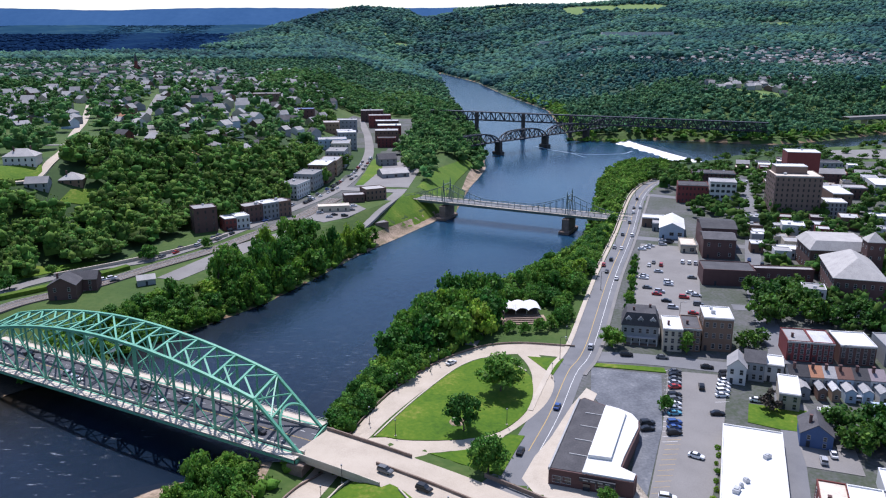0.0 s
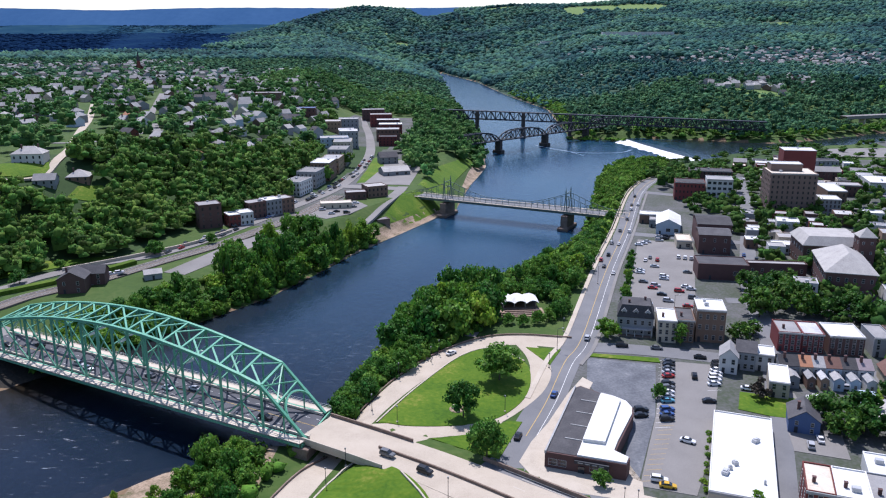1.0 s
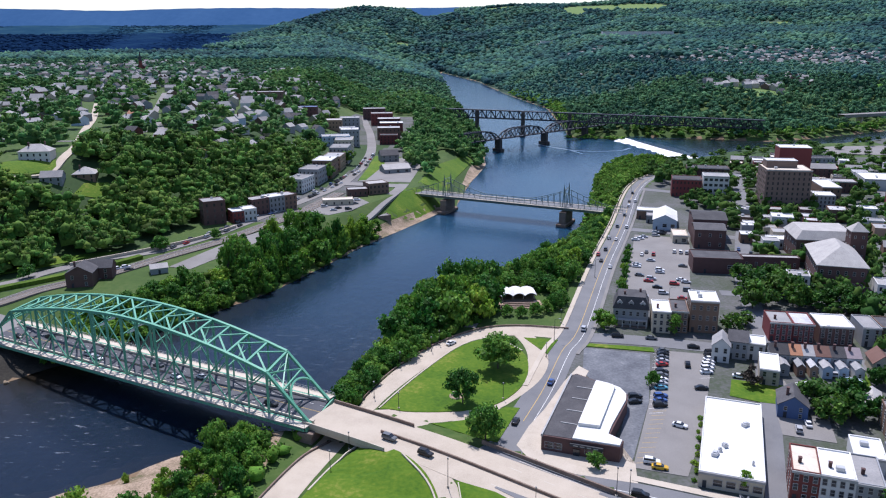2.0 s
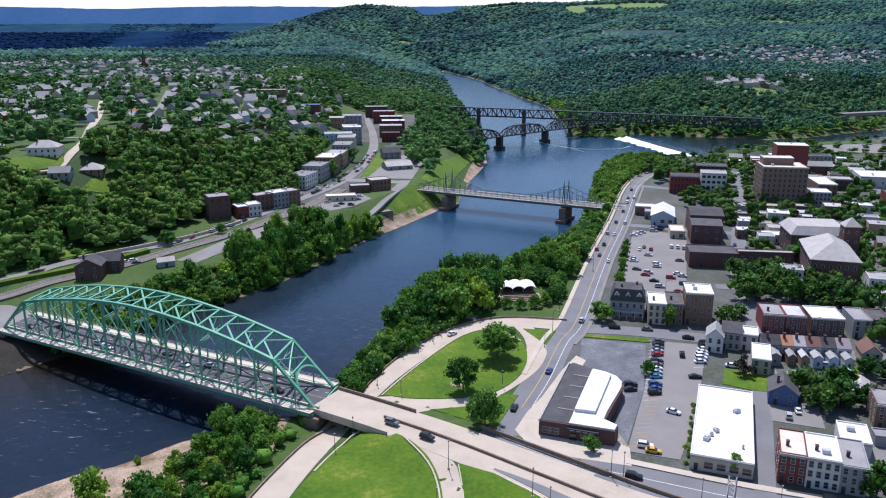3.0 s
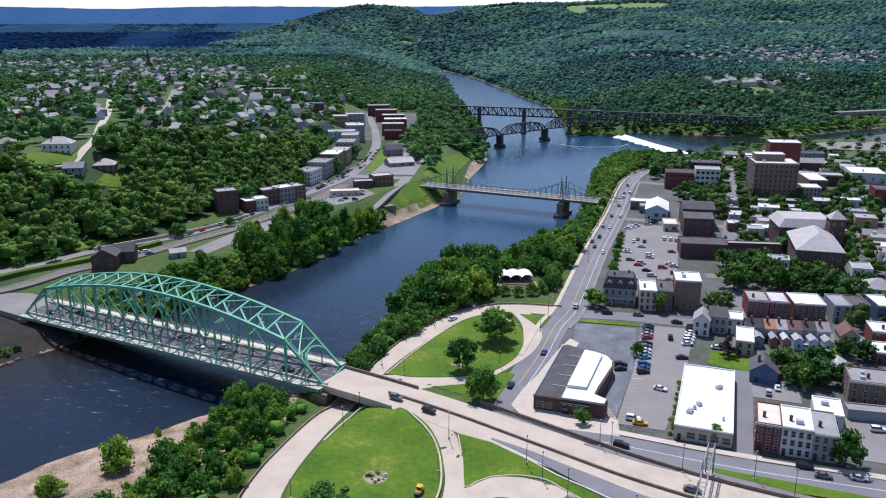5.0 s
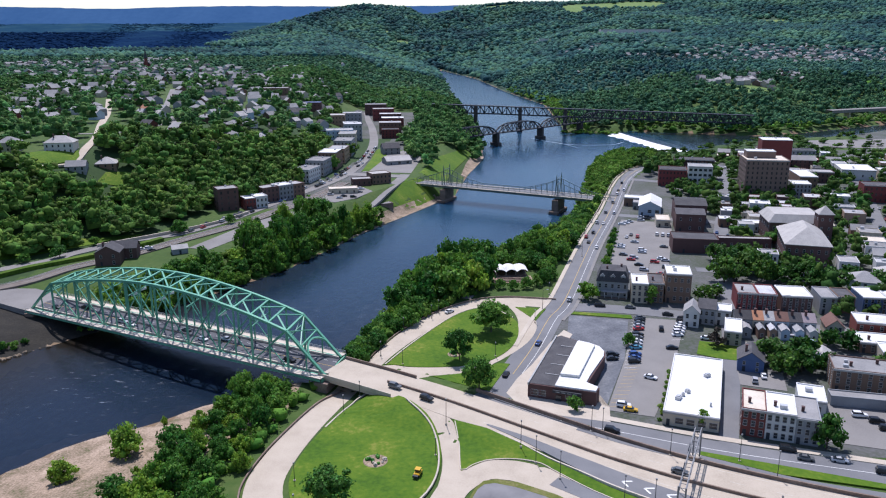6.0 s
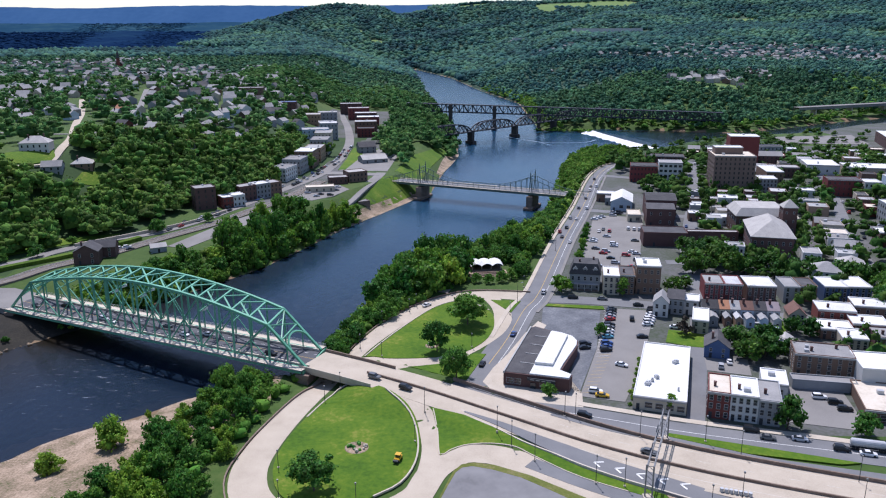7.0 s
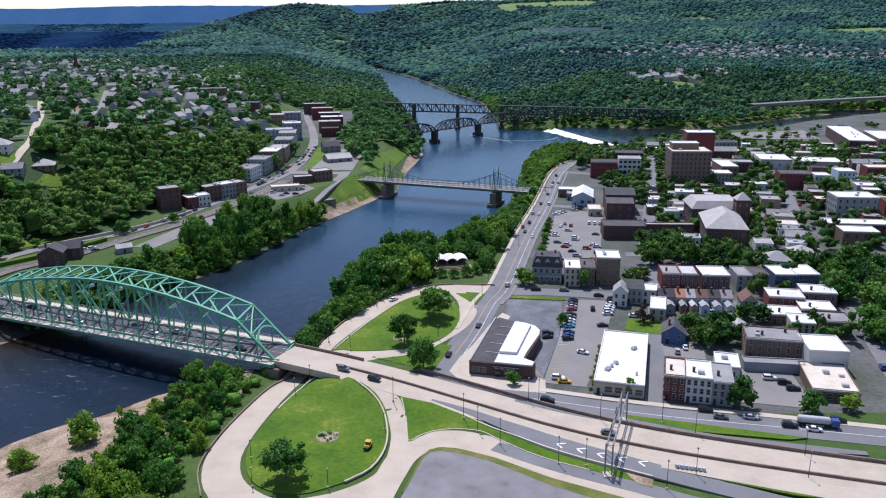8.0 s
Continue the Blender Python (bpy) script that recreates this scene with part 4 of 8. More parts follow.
building(124.4, 263.4, 12.0, 14, 7.2, "dark_brick", "white_roof", "dark brick row house with a white roof", bays=5, rot=-6, group="brick terrace")
building(139.6, 262.5, 6.5, 14, 7.2, "grey_wall", "grey_roof", "grey painted narrow row house", bays=2, rot=-6, group="brick terrace")
building(147.0, 264.0, 7, 12, 7.0, "brown_brick", "dark_roof", "brown house with a dark roof", bays=2, rot=-6)
building(156.8, 262.7, 9.6, 14, 7.2, "blue_wall", "white_roof", "blue painted row house with a white roof", bays=4, rot=-4, group="blue terrace")
building(166.5, 261.9, 9.6, 15, 7.4, "blue_wall", "white_roof", "blue painted row house with a white roof", bays=4, rot=-4, group="blue terrace")
for bx, by, bw, bh, wall, roof in ((143.5, 238, 14, 6.5, "red_brick", "white_roof"), (159, 241, 13.5, 7, "brown_brick", "white_roof"), (139, 224.5, 12, 4, "brown_brick", "white_roof"),
                                   (151.6, 226, 13, 5.5, "red_brick", "white_roof"), (142.5, 214.5, 9, 4.5, "cream_wall", "white_roof"), (153, 212, 11, 6, "dark_brick", "grey_roof")):
    building(bx, by, bw, 11, bh, wall, roof, {"red_brick": "red brick row house with a flat white roof", "brown_brick": "brown brick row house with a flat white roof", "cream_wall": "cream low house with a white roof",
             "dark_brick": "dark brick house with a grey flat roof"}[wall], rot=-12, floors=2, bays=4, chimney=1, group="stepped terrace")
M["rust_roof"] = material("rust_roof", [(0.12, 0.065, 0.05), (0.18, 0.10, 0.08)], 0.85, 0.3, 2.0, 0.15)
M["mauve_roof"] = material("mauve_roof", [(0.22, 0.18, 0.19), (0.31, 0.26, 0.27)], 0.85, 0.3, 2.0, 0.15)
gx0 = 99.4
for w, wall, roof, wing, told in ((6.4, "grey_wall", "dark_roof", "grey_wall", "narrow grey house with a dark pitched roof"), (4.2, "cream_wall", "orange_roof", "brown_brick", "narrow house with a rust-orange pitched roof"), (4.0, "grey_wall", "grey_roof", "tan_brick", "narrow grey house with a grey pitched roof"),
                               (5.2, "pale_blue_wall", "rust_roof", "pale_blue_wall", "pale blue house with a dull red pitched roof"), (5.0, "grey_wall", "dark_roof", "pale_blue_wall", "narrow grey house with a black pitched roof"), (5.0, "white_wall", "mauve_roof", "white_wall", "white house with a mauve pitched roof")):
    gy0 = 242.2 - 0.1 * (gx0 - 99)
    building(gx0, gy0, w - 0.05, 8.5, 5.4, wall, roof, told, "house", kind="gable_side", rise=2.4, floors=2, bays=2, win="small", group="gabled houses", rot=-6, over=0.15, chimney=1)
    building(gx0 + 0.4, gy0 - 6.3, w * 0.62, 6.2, 3.9, wing, "grey_roof" if w > 5 else "dull_roof", "low rear wing behind a narrow house", "annex", kind="gable", rise=1.0, floors=1, bays=1, win="small", rot=-6, over=0.15, door=False)
    gx0 += w
building(119.8, 226.2, 3.8, 4.6, 2.6, "pale_blue_wall", "pale_blue_wall", "pale blue garden shed", "shed", kind="gable_side", rise=0.8, floors=1, bays=0, rot=-12, door=False)
building(117.6, 211.5, 5.2, 11, 3.2, "grey_wall", "slate_roof", "low grey garage with a slate roof", "garage", kind="gable", rise=1.4, floors=1, bays=0, rot=-22, door=False)
patch("lawn", [(125.6, 229), (128.4, 229), (132.6, 246), (130.4, 246.3)], 0.2, M["grass"], "narrow bright back garden lawn", "lawn")
patch("pavement", [(99.5, 161), (124, 154.5), (127.5, 180), (104, 186)], 0.13, M["old_asphalt"], "grey parking yard behind street trees", "yard")
patch("pavement", [(88, 196), (102, 192), (105, 205), (100, 206), (99.5, 214), (101, 232), (97, 233), (90, 206)], 0.14, M["old_asphalt"], "grey paved yard beside a blue house", "yard")
building(132.2, 237.5, 6.4, 9.5, 4.8, "cream_wall", "rust_roof", "cream house with a dull red roof", "house", kind="gable", rise=2.8, floors=2, bays=2, rot=-10)
building(80.5, 246.5, 6, 9, 6.5, "white_wall", "grey_roof", "white house with a grey gable roof", "house", kind="gable", rise=2.8, floors=2, bays=2, side_bays=2, sides="fl")
building(87.0, 249.5, 6.5, 10, 7.0, "grey_wall", "dark_roof", "dark grey house with porch", "house", kind="gable_side", rise=2.5, floors=2, bays=3)
building(93.6, 249, 6, 9, 6.0, "white_wall", "white_roof", "white house with flat roof beside an alley", "house", floors=2, bays=2)
building(91.5, 229, 6.2, 15, 5.5, "cream_wall", "white_roof", "cream flat-roofed house beside an alley", "house", floors=2, bays=2)
# the row on the cross street
mansard = building(50.6, 279.5, 13.5, 12.5, 7.4, "grey_wall", "dark_roof", "grey terrace with dark mansard roof and dormers", "terrace", kind="mansard", rise=4.4, floors=2, bays=5, side_bays=3, sides="fl", rot=-10, chimney=2)
for px in (2.3, 6.75, 11.2):
    q = box(bmesh.new(), px - 0.9, px + 0.9, 0.25, 2.4, 7.5, 9.5)
    v = [q.verts.new(c) for c in ((px - 1.15, 0.05, 9.45), (px + 1.15, 0.05, 9.45), (px, 0.05, 10.7), (px - 1.15, 2.6, 9.45), (px + 1.15, 2.6, 9.45), (px, 2.6, 10.7))]
    for f in ((0, 1, 2), (4, 3, 5), (0, 2, 5, 3), (1, 4, 5, 2), (0, 3, 4, 1)):
        q.faces.new([v[i] for i in f])
    d_ = part("dormer", q, M["grey_wall"], mansard)
    part("pane", box(bmesh.new(), px - 0.5, px + 0.5, 0.2, 0.3, 7.9, 9.2), M["glass"], d_)
part("porch_roof", box(bmesh.new(), 0.4, 13.1, -2.3, -0.01, 2.9, 3.15), M["grey_roof"], mansard)
for px in (0.6, 3.7, 6.75, 9.8, 12.9):
    part("porch_post", box(bmesh.new(), px - 0.13, px + 0.13, -2.2, -1.94, -0.8, 2.9), M["white_wall"], mansard)
part("porch_floor", box(bmesh.new(), 0.4, 13.1, -2.3, -0.01, -1.0, 0.15), M["rust_stone"], mansard)
building(64.4, 272.0, 7, 14, 8.6, "cream_wall", "white_roof", "cream town house with a white roof", bays=3, rot=-8, chimney=1)
building(71.5, 272.5, 6.6, 14, 8.8, "brown_brick", "dark_roof", "brown town house with porch", bays=3, rot=-8, chimney=1)
building(79.0, 273.2, 10.5, 13, 12.8, "brown_brick", "white_roof", "tall brown stone town house with arched windows and a white roof", bays=4, side_bays=3, sides="fl", rot=-8, vents=2)
# the large brick hall with a hipped roof
building(148.5, 328.0, 20, 36, 11.5, "dark_brick", "slate_roof", "large dark brick hall with a pale hipped slate roof", "hall", "hall", kind="hip", rise=6.5, floors=2, bays=6, side_bays=8, sides="fl", rot=-13, over=0.9)
building(155.0, 371.0, 28, 24, 12.0, "dark_brick", "slate_roof", "dark brick wing with a pale slate roof", "hall_wing", "hall", kind="mansard", rise=4.0, floors=2, bays=6, side_bays=5, sides="fl", rot=-6, over=0.8)
building(175.0, 358.0, 7.5, 7.5, 19.5, "dark_brick", "slate_roof", "square dark brick tower with a pyramid roof", "tower", "tower", kind="hip", rise=4.0, floors=4, bays=2, side_bays=2, sides="fl", rot=-6, win="small")
# by the great car park
building(99.0, 350.0, 23, 15, 7.4, "dark_brick", "dark_roof", "dark brick warehouse with a black flat roof", "warehouse", floors=1, bays=2, rot=-6, cornice="", win="wide")
building(124.5, 357.5, 27, 5, 6.0, "dark_brick", "grey_roof", "long dark brick passage building", "passage", floors=1, bays=6, rot=-4, cornice="", door=False)
building(110.6, 395.0, 16, 17, 10.5, "dark_brick", "dark_roof", "dark brick warehouse with a shallow black roof", "warehouse", kind="gable_side", rise=1.6, floors=2, bays=3, rot=-8)
building(114.0, 412.5, 18, 24, 12.0, "dark_brick", "dark_roof", "tall dark brick warehouse with a black roof", "warehouse", kind="gable_side", rise=1.8, floors=1, bays=0, rot=-8)
building(101.6, 405.0, 8, 15, 4.2, "cream_wall", "cream_roof", "low building with a tan roof", "shop", floors=1, bays=2, rot=-8, win="wide")
building(96.6, 435.0, 13.5, 27, 6.2, "pale_blue_wall", "white_roof", "pale blue gabled hall with a white metal roof", "hall", kind="gable", rise=3.2, floors=1, bays=3, side_bays=4, sides="fl", rot=-12, win="wide")
building(92.0, 462.5, 13, 9, 5.5, "brown_brick", "white_roof", "low brick shop with a white roof", "shop", floors=1, bays=3, win="wide", rot=-12)
building(96.0, 452.0, 9, 9, 4.5, "grey_wall", "grey_roof", "low grey shop beside a warehouse", "shop", floors=1, bays=3, win="wide", rot=-12)
building(128.7, 533.0, 20, 15, 12.5, "red_brick", "dark_roof", "long red brick block with a dark roof", "apartment_block", floors=3, bays=8, side_bays=3, sides="fl", rot=-10, framed=False)
building(149.0, 528.0, 17, 15, 15.5, "white_wall", "grey_roof", "pale block with dark balcony openings", "apartment_block", floors=4, bays=5, rot=-10, win="wide", framed=False)
building(156.5, 606.0, 32, 15, 8.5, "dark_brick", "dark_roof", "dark red brick block with a black roof", "apartment_block", floors=3, bays=10, rot=-10, framed=False, vents=2)
# the brick hotel and the tall block behind it
building(178.0, 490.0, 28, 24, 26.5, "hotel_brick", "cream_roof", "tall brown brick hotel with rows of windows", "hotel", "hotel", floors=8, bays=9, side_bays=6, sides="fl", rot=-6, framed=False, vents=2)
building(181.0, 500.0, 19, 11, 31.0, "hotel_brick", "white_roof", "brown brick upper block of a hotel with white roof", "hotel_tower", "hotel", floors=1, bays=0, rot=-6, cornice="")
building(222.0, 592.0, 23, 18, 26.5, "red_brick", "white_roof", "tall plain dark red block with a white roof", "tower_block", "building", floors=1, bays=0, side_bays=0, rot=-8, cornice="", vents=1)
building(209.0, 486.0, 12, 14, 11.0, "grey_wall", "white_roof", "grey office with blue-grey windows", "office", floors=4, bays=5, rot=-8, framed=False)
building(222.0, 508.0, 12, 30, 12.0, "brown_brick", "white_roof", "brown brick block with white roof terraces", "office", floors=3, bays=3, rot=-6, framed=False)
building(241, 552, 22, 13, 8, "dark_brick", "grey_roof", "long dark brick block with a grey roof", "block", floors=2, bays=7, rot=-10, framed=False)
building(246, 604, 24, 13, 9, "dark_brick", "grey_roof", "dark brick block with grey gable roof", "block", kind="gable_side", rise=3, floors=3, bays=7, rot=-8, framed=False)
building(268, 650, 20, 13, 10, "grey_wall", "dark_roof", "blue-grey block with dark windows", "block", floors=3, bays=6, rot=-6, framed=False)
building(254, 481, 22, 14, 11.5, "red_brick", "dark_roof", "red brick corner block with a dark roof", "block", floors=3, bays=7, rot=-10, framed=False)
building(277, 476, 11, 13, 10.5, "white_wall", "white_roof", "white block beside a brick block", "block", floors=3, bays=4, rot=-8, framed=False)
building(300, 488, 12, 15, 11, "pale_blue_wall", "white_roof", "pale blue-grey apartment house", "block", floors=3, bays=4, rot=-8, framed=False)
building(326, 497, 18, 14, 12, "red_brick", "cream_roof", "red brick block with a tan roof", "block", floors=3, bays=4, rot=-8, framed=False)
building(252, 396, 24, 18, 12, "grey_wall", "white_roof", "large pale grey block with white roof", "block", floors=3, bays=6, side_bays=5, sides="fl", rot=-8, framed=False, vents=2)
building(224, 350, 34, 12, 7.5, "dark_brick", "white_roof", "long dark brick row with a white roof", "block", floors=2, bays=10, rot=-10, framed=False, vents=1)
building(222, 330, 18, 13, 8, "brown_brick", "white_roof", "brown brick house with a white roof", "row_house", floors=2, bays=4, rot=-10, framed=False)
building(390, 644, 22, 118, 11, "dark_brick", "white_roof", "great dark block with a long white roof", "market_hall", floors=2, bays=5, side_bays=14, sides="fl", rot=-17, framed=False, vents=4)
building(414, 638, 30, 64, 13, "brown_brick", "white_roof", "wide brown block with a white roof", "market_hall", floors=2, bays=6, rot=-17, framed=False, vents=3)
building(274, 562, 24, 30, 8, "white_wall", "white_roof", "low hall with a wide white roof", "market_hall", floors=1, bays=4, rot=-12, framed=False, vents=2)
building(302, 556, 34, 24, 7, "cream_wall", "white_roof", "low wide hall with white roof", "market_hall", floors=1, bays=5, rot=-12, framed=False, vents=3)
building(162, 288, 13, 12, 6, "white_wall", "grey_roof", "white house with grey hip roof", "house", kind="hip", rise=3.5, floors=2, bays=3)
building(178, 296, 12, 13, 6, "grey_wall", "slate_roof", "grey house with pale hip roof", "house", kind="hip", rise=3.5, floors=2, bays=3)

# low sheds and shops beside the warehouses
small = np.random.default_rng(5)
for i in range(60):
    px, py = small.uniform(126, 172), small.uniform(388, 470)
    w, d = small.uniform(6, 11), small.uniform(6, 10)
    cx, cy = along(px, py, w / 2, -10, d / 2)
    if px < 134 + (py - 400) * 0.25 or any(math.hypot(cx - a, cy - b) < r * 0.8 + 5.0 for a, b, r in PLOTS):
        continue
    wall = ["white_wall", "grey_wall", "cream_wall", "brown_brick"][i % 4]
    building(px, py, w, d, small.uniform(3.5, 6.5), wall, ["dull_roof", "white_roof", "grey_roof"][i % 3], "low flat-roofed shop behind the brick hall", "shop", floors=1, bays=2, rot=-10, framed=False, cornice="", vents=i % 2)

# smaller flat-roofed town houses fill the blocks behind
fill = np.random.default_rng(8)
WALLS = ["red_brick", "brown_brick", "grey_wall", "white_wall", "cream_wall", "dark_brick", "tan_brick"]
WORD = {"red_brick": "red brick", "brown_brick": "brown brick", "grey_wall": "grey painted", "white_wall": "white painted", "cream_wall": "cream painted", "dark_brick": "dark brick", "tan_brick": "tan brick"}
STREETS = [((104, 252), (118, 330)), ((118, 330), (163, 480)), ((163, 480), (207, 650)), ((150, 136), (187, 262)), ((187, 262), (262, 490)), ((262, 490), (330, 690)), ((104, 320), (300, 285)), ((80, 436), (400, 352)), ((108, 560), (450, 470)),
           ((104, 253), (260, 215))]


def near_street(px, py, gap):
    for (ax, ay), (bx, by) in STREETS:
        dx, dy = bx - ax, by - ay
        t = max(0, min(1, ((px - ax) * dx + (py - ay) * dy) / (dx * dx + dy * dy)))
        if math.hypot(px - ax - t * dx, py - ay - t * dy) < gap:
            return True
    return False


for row in range(30):
    for col in range(24):
        px, py = along(118, 330, col * 17.5 + fill.uniform(-1.5, 1.5), -15, row * 15.0)
        if px > 440 or py > 700 or py < 190 or fill.uniform() < 0.3:
            continue
        w, d, h = fill.uniform(7, 13.5), fill.uniform(8, 14), fill.choice([5.0, 6.0, 7.5, 9.0])
        if (py < 470 and px < 210) or py > 590:
            h = min(h, 7.0)
        cx, cy = along(px, py, w / 2, -15, d / 2)
        if float(banks(cx, cy)[2]) < 25 or near_street(cx, cy, 9.5) or any(math.hypot(cx - a, cy - b) < r * 0.86 + 6.3 for a, b, r in PLOTS):
            continue
        wall = str(fill.choice(WALLS))
        roof = str(fill.choice(["dull_roof", "dull_roof", "white_roof", "grey_roof", "grey_roof", "dark_roof", "cream_roof"]))
        style = "gable_side" if fill.uniform() < 0.14 else "flat"
        building(px, py, w, d, h, wall, "grey_roof" if style != "flat" else roof,
                 f"{WORD[wall]} town house with a {'pitched grey' if style != 'flat' else roof.split('_')[0].replace('dull', 'dull white')} roof", "town_house", kind=style, rise=2.4, floors=max(1, int(h / 2.8)), bays=3, rot=-15, framed=False, sides="f" if py < 400 else "", vents=int(fill.integers(0, 2)), cornice="")


def curved_shop():
    """A single-storey shop: straight front, a bowed back corner, a dark roof strip beside white roofs."""
    thing = empty("shop", pose(16.4, 184.0, -3.35, 0, 0, GRID))
    outline = [(0, 0), (22.0, 0.6), (22.4, 4.5), (18.2, 6.5), (18.6, 12), (20.2, 30), (19.6, 34.5), (17.2, 38.3), (13.0, 40.6), (8.5, 41.6), (1.5, 44.8), (0.2, 43)]
    h = 5.0

    def prism(name, pts, z0, z1, mat, label=""):
        bm = bmesh.new()
        a = [bm.verts.new((px, py, z0)) for px, py in pts]
        b = [bm.verts.new((px, py, z1)) for px, py in pts]
        bm.faces.new(a[::-1]), bm.faces.new(b)
        for i in range(len(pts)):
            j = (i + 1) % len(pts)
            bm.faces.new((a[i], a[j], b[j], b[i]))
        return part(name, bm, M[mat], thing, label)

    prism("wall", outline, -1, h, "dark_brick", "dark brick wall")
    prism("roof", [(0.4, 0.5), (8.6, 0.8), (8.6, 41.0), (1.6, 44.2), (0.5, 42.8)], h, h + 0.12, "dark_roof", "black roof strip with pale ribs")
    prism("roof", [(8.7, 0.6), (21.8, 1.0), (22.0, 4.2), (17.8, 6.5), (18.0, 12), (19.7, 30), (19.2, 34.2), (16.9, 37.9), (12.8, 40.1), (8.7, 41.0)], h, h + 0.5, "white_roof", "bright white membrane roof")
    prism("roof_step", [(8.9, 8.0), (15.0, 8.5), (15.4, 36.5), (8.9, 38.0)], h + 0.5, h + 1.5, "white_roof", "raised white roof section")
    for i in range(4):
        prism("rib", [(3.6, 9 + i * 8.4), (8.5, 9 + i * 8.4), (8.5, 9.3 + i * 8.4), (3.6, 9.3 + i * 8.4)], h + 0.121, h + 0.32, "trim")
    prism("parapet", [(-0.15, -0.15), (0.35, -0.15), (0.35, 43.0), (-0.15, 43.2)], h - 0.3, h + 0.5, "trim")
    for px in (2.2, 4.8, 13.5, 16.2):
        window(thing, "wide", pose(px, 0.02 + px * 0.027, 1.4))
    q = box(bmesh.new(), 9.2, 11.0, -0.05, 0.4, -0.5, 2.4)
    part("door", q, M["glass"], thing)
    q = box(bmesh.new(), 8.2, 17.5, -0.5, 0.15, 3.3, 4.2)
    part("sign_band", q, M["dark_steel"], thing)
    q = bmesh.new()
    for i in range(4):
        box(q, 9.2 + i * 1.9, 10.5 + i * 1.9, -0.56, -0.5, 3.6, 3.9)
    tagged(part("sign_bars", q, M["trim"], thing), kind="stuff")
    PLOTS.append((34, 203, 22))
    tagged(thing, "dark brick shop with a curved corner and white roof", "shop")


curved_shop()


def roof_units():
    """Air handling units on the big white roof, each a thing."""
    for s, b, w, d in ((3.8, 10, 2.6, 1.6), (6.2, 15.5, 1.6, 1.3), (11.6, 30, 2.2, 1.4), (13.4, 8, 0.8, 0.6), (5.0, 12.6, 1.0, 1.0)):
        px, py = along(56.4, 168.3, s, GRID, b)
        q = box(bmesh.new(), -w / 2, w / 2, -d / 2, d / 2, 0, 1.1)
        bmesh.ops.bevel(q, geom=q.edges[:], offset=0.08, segments=1, affect="EDGES")
        box(q, -w * 0.3, w * 0.3, -d * 0.3, d * 0.3, 1.1, 1.35)
        ob = part("roof_unit", q, M["vent_metal"])
        ob.matrix_basis = pose(px, py, -3.47 + 4.46, 0, 0, GRID + 20 * s)
        tagged(ob, "grey metal air unit on a white roof", "air unit", "roof units")


roof_units()


# ---- trees ----
LEAF = [(0.040, 0.104, 0.013), (0.092, 0.196, 0.024), (0.172, 0.300, 0.042)]
LIGHT_LEAF = [(0.100, 0.185, 0.016), (0.180, 0.290, 0.028), (0.260, 0.360, 0.050)]
M["leaf"] = material("leaf", LEAF, 0.7, 0.35, 2.5, 0.3, vary=0.42, spec=0.25, through_leaf=0.34, islands=True, each=0.34)
M["leaf_light"] = material("leaf_light", LIGHT_LEAF, 0.7, 0.35, 2.5, 0.3, vary=0.4, spec=0.25, through_leaf=0.36, islands=True, each=0.26)
M["leaf_dark"] = material("leaf_dark", [(0.022, 0.060, 0.008), (0.052, 0.120, 0.014), (0.110, 0.200, 0.026)], 0.7, 0.35, 2.5, 0.3, vary=0.45, spec=0.25, through_leaf=0.3, islands=True, each=0.3)
M["wood"] = material("wood", [(0.03, 0.022, 0.016), (0.10, 0.08, 0.06), (0.14, 0.115, 0.09)], 0.75, 0.35, 2.5, 0.3, vary=0.35, spec=0.25)
M["bark"] = material("bark", [(0.06, 0.045, 0.035), (0.12, 0.095, 0.075)], 0.9, 1.0, 8.0, 0.4)
M["forest"] = material("forest", LEAF, 0.85, 0.03, 0.9, 0.6, contrast=0.17, vary=0.5, islands=True, spec=0.15, depth=0.6, through_leaf=0.28)
M["light_forest"] = material("light_forest", LIGHT_LEAF, 0.85, 0.03, 0.9, 0.6, vary=0.35, islands=True, spec=0.15, depth=0.6, through_leaf=0.4)
M["bluff_forest"] = material("bluff_forest", [(0.036, 0.086, 0.016), (0.078, 0.160, 0.026), (0.150, 0.255, 0.042)], 0.85, 0.02, 0.7, 0.6, vary=0.55, islands=True, spec=0.15, depth=0.6, through_leaf=0.24)
M["point_forest"] = material("point_forest", [(0.028, 0.084, 0.027), (0.066, 0.156, 0.042), (0.138, 0.248, 0.060)], 0.88, 0.015, 0.5, 0.5, vary=0.5, islands=True, spec=0.12, depth=0.8, through_leaf=0.26, contrast=0.17)
M["yard_forest"] = material("yard_forest", [(0.020, 0.052, 0.012), (0.046, 0.104, 0.018), (0.098, 0.172, 0.030)], 0.88, 0.02, 0.7, 0.5, vary=0.5, islands=True, spec=0.12, depth=0.6, through_leaf=0.24)
# fainter haze for the middle distance, painted in as extra blue
M["hazed_mid_forest"] = material("hazed_mid_forest", [(0.021, 0.068, 0.045), (0.055, 0.138, 0.066), (0.116, 0.222, 0.082)], 0.9, 0.009, 0.3, 0.5, vary=0.52, islands=True, spec=0.1, depth=1.0, through_leaf=0.25, contrast=0.15)
# distance haze is put into this green as a teal-blue tint
M["hazed_far_forest"] = material("hazed_far_forest", [(0.010, 0.040, 0.046), (0.022, 0.074, 0.068), (0.044, 0.114, 0.080), (0.076, 0.160, 0.084)], 0.9, 0.0042, 0.03, 0, vary=0.42, islands=True, spec=0.1, contrast=0.12)


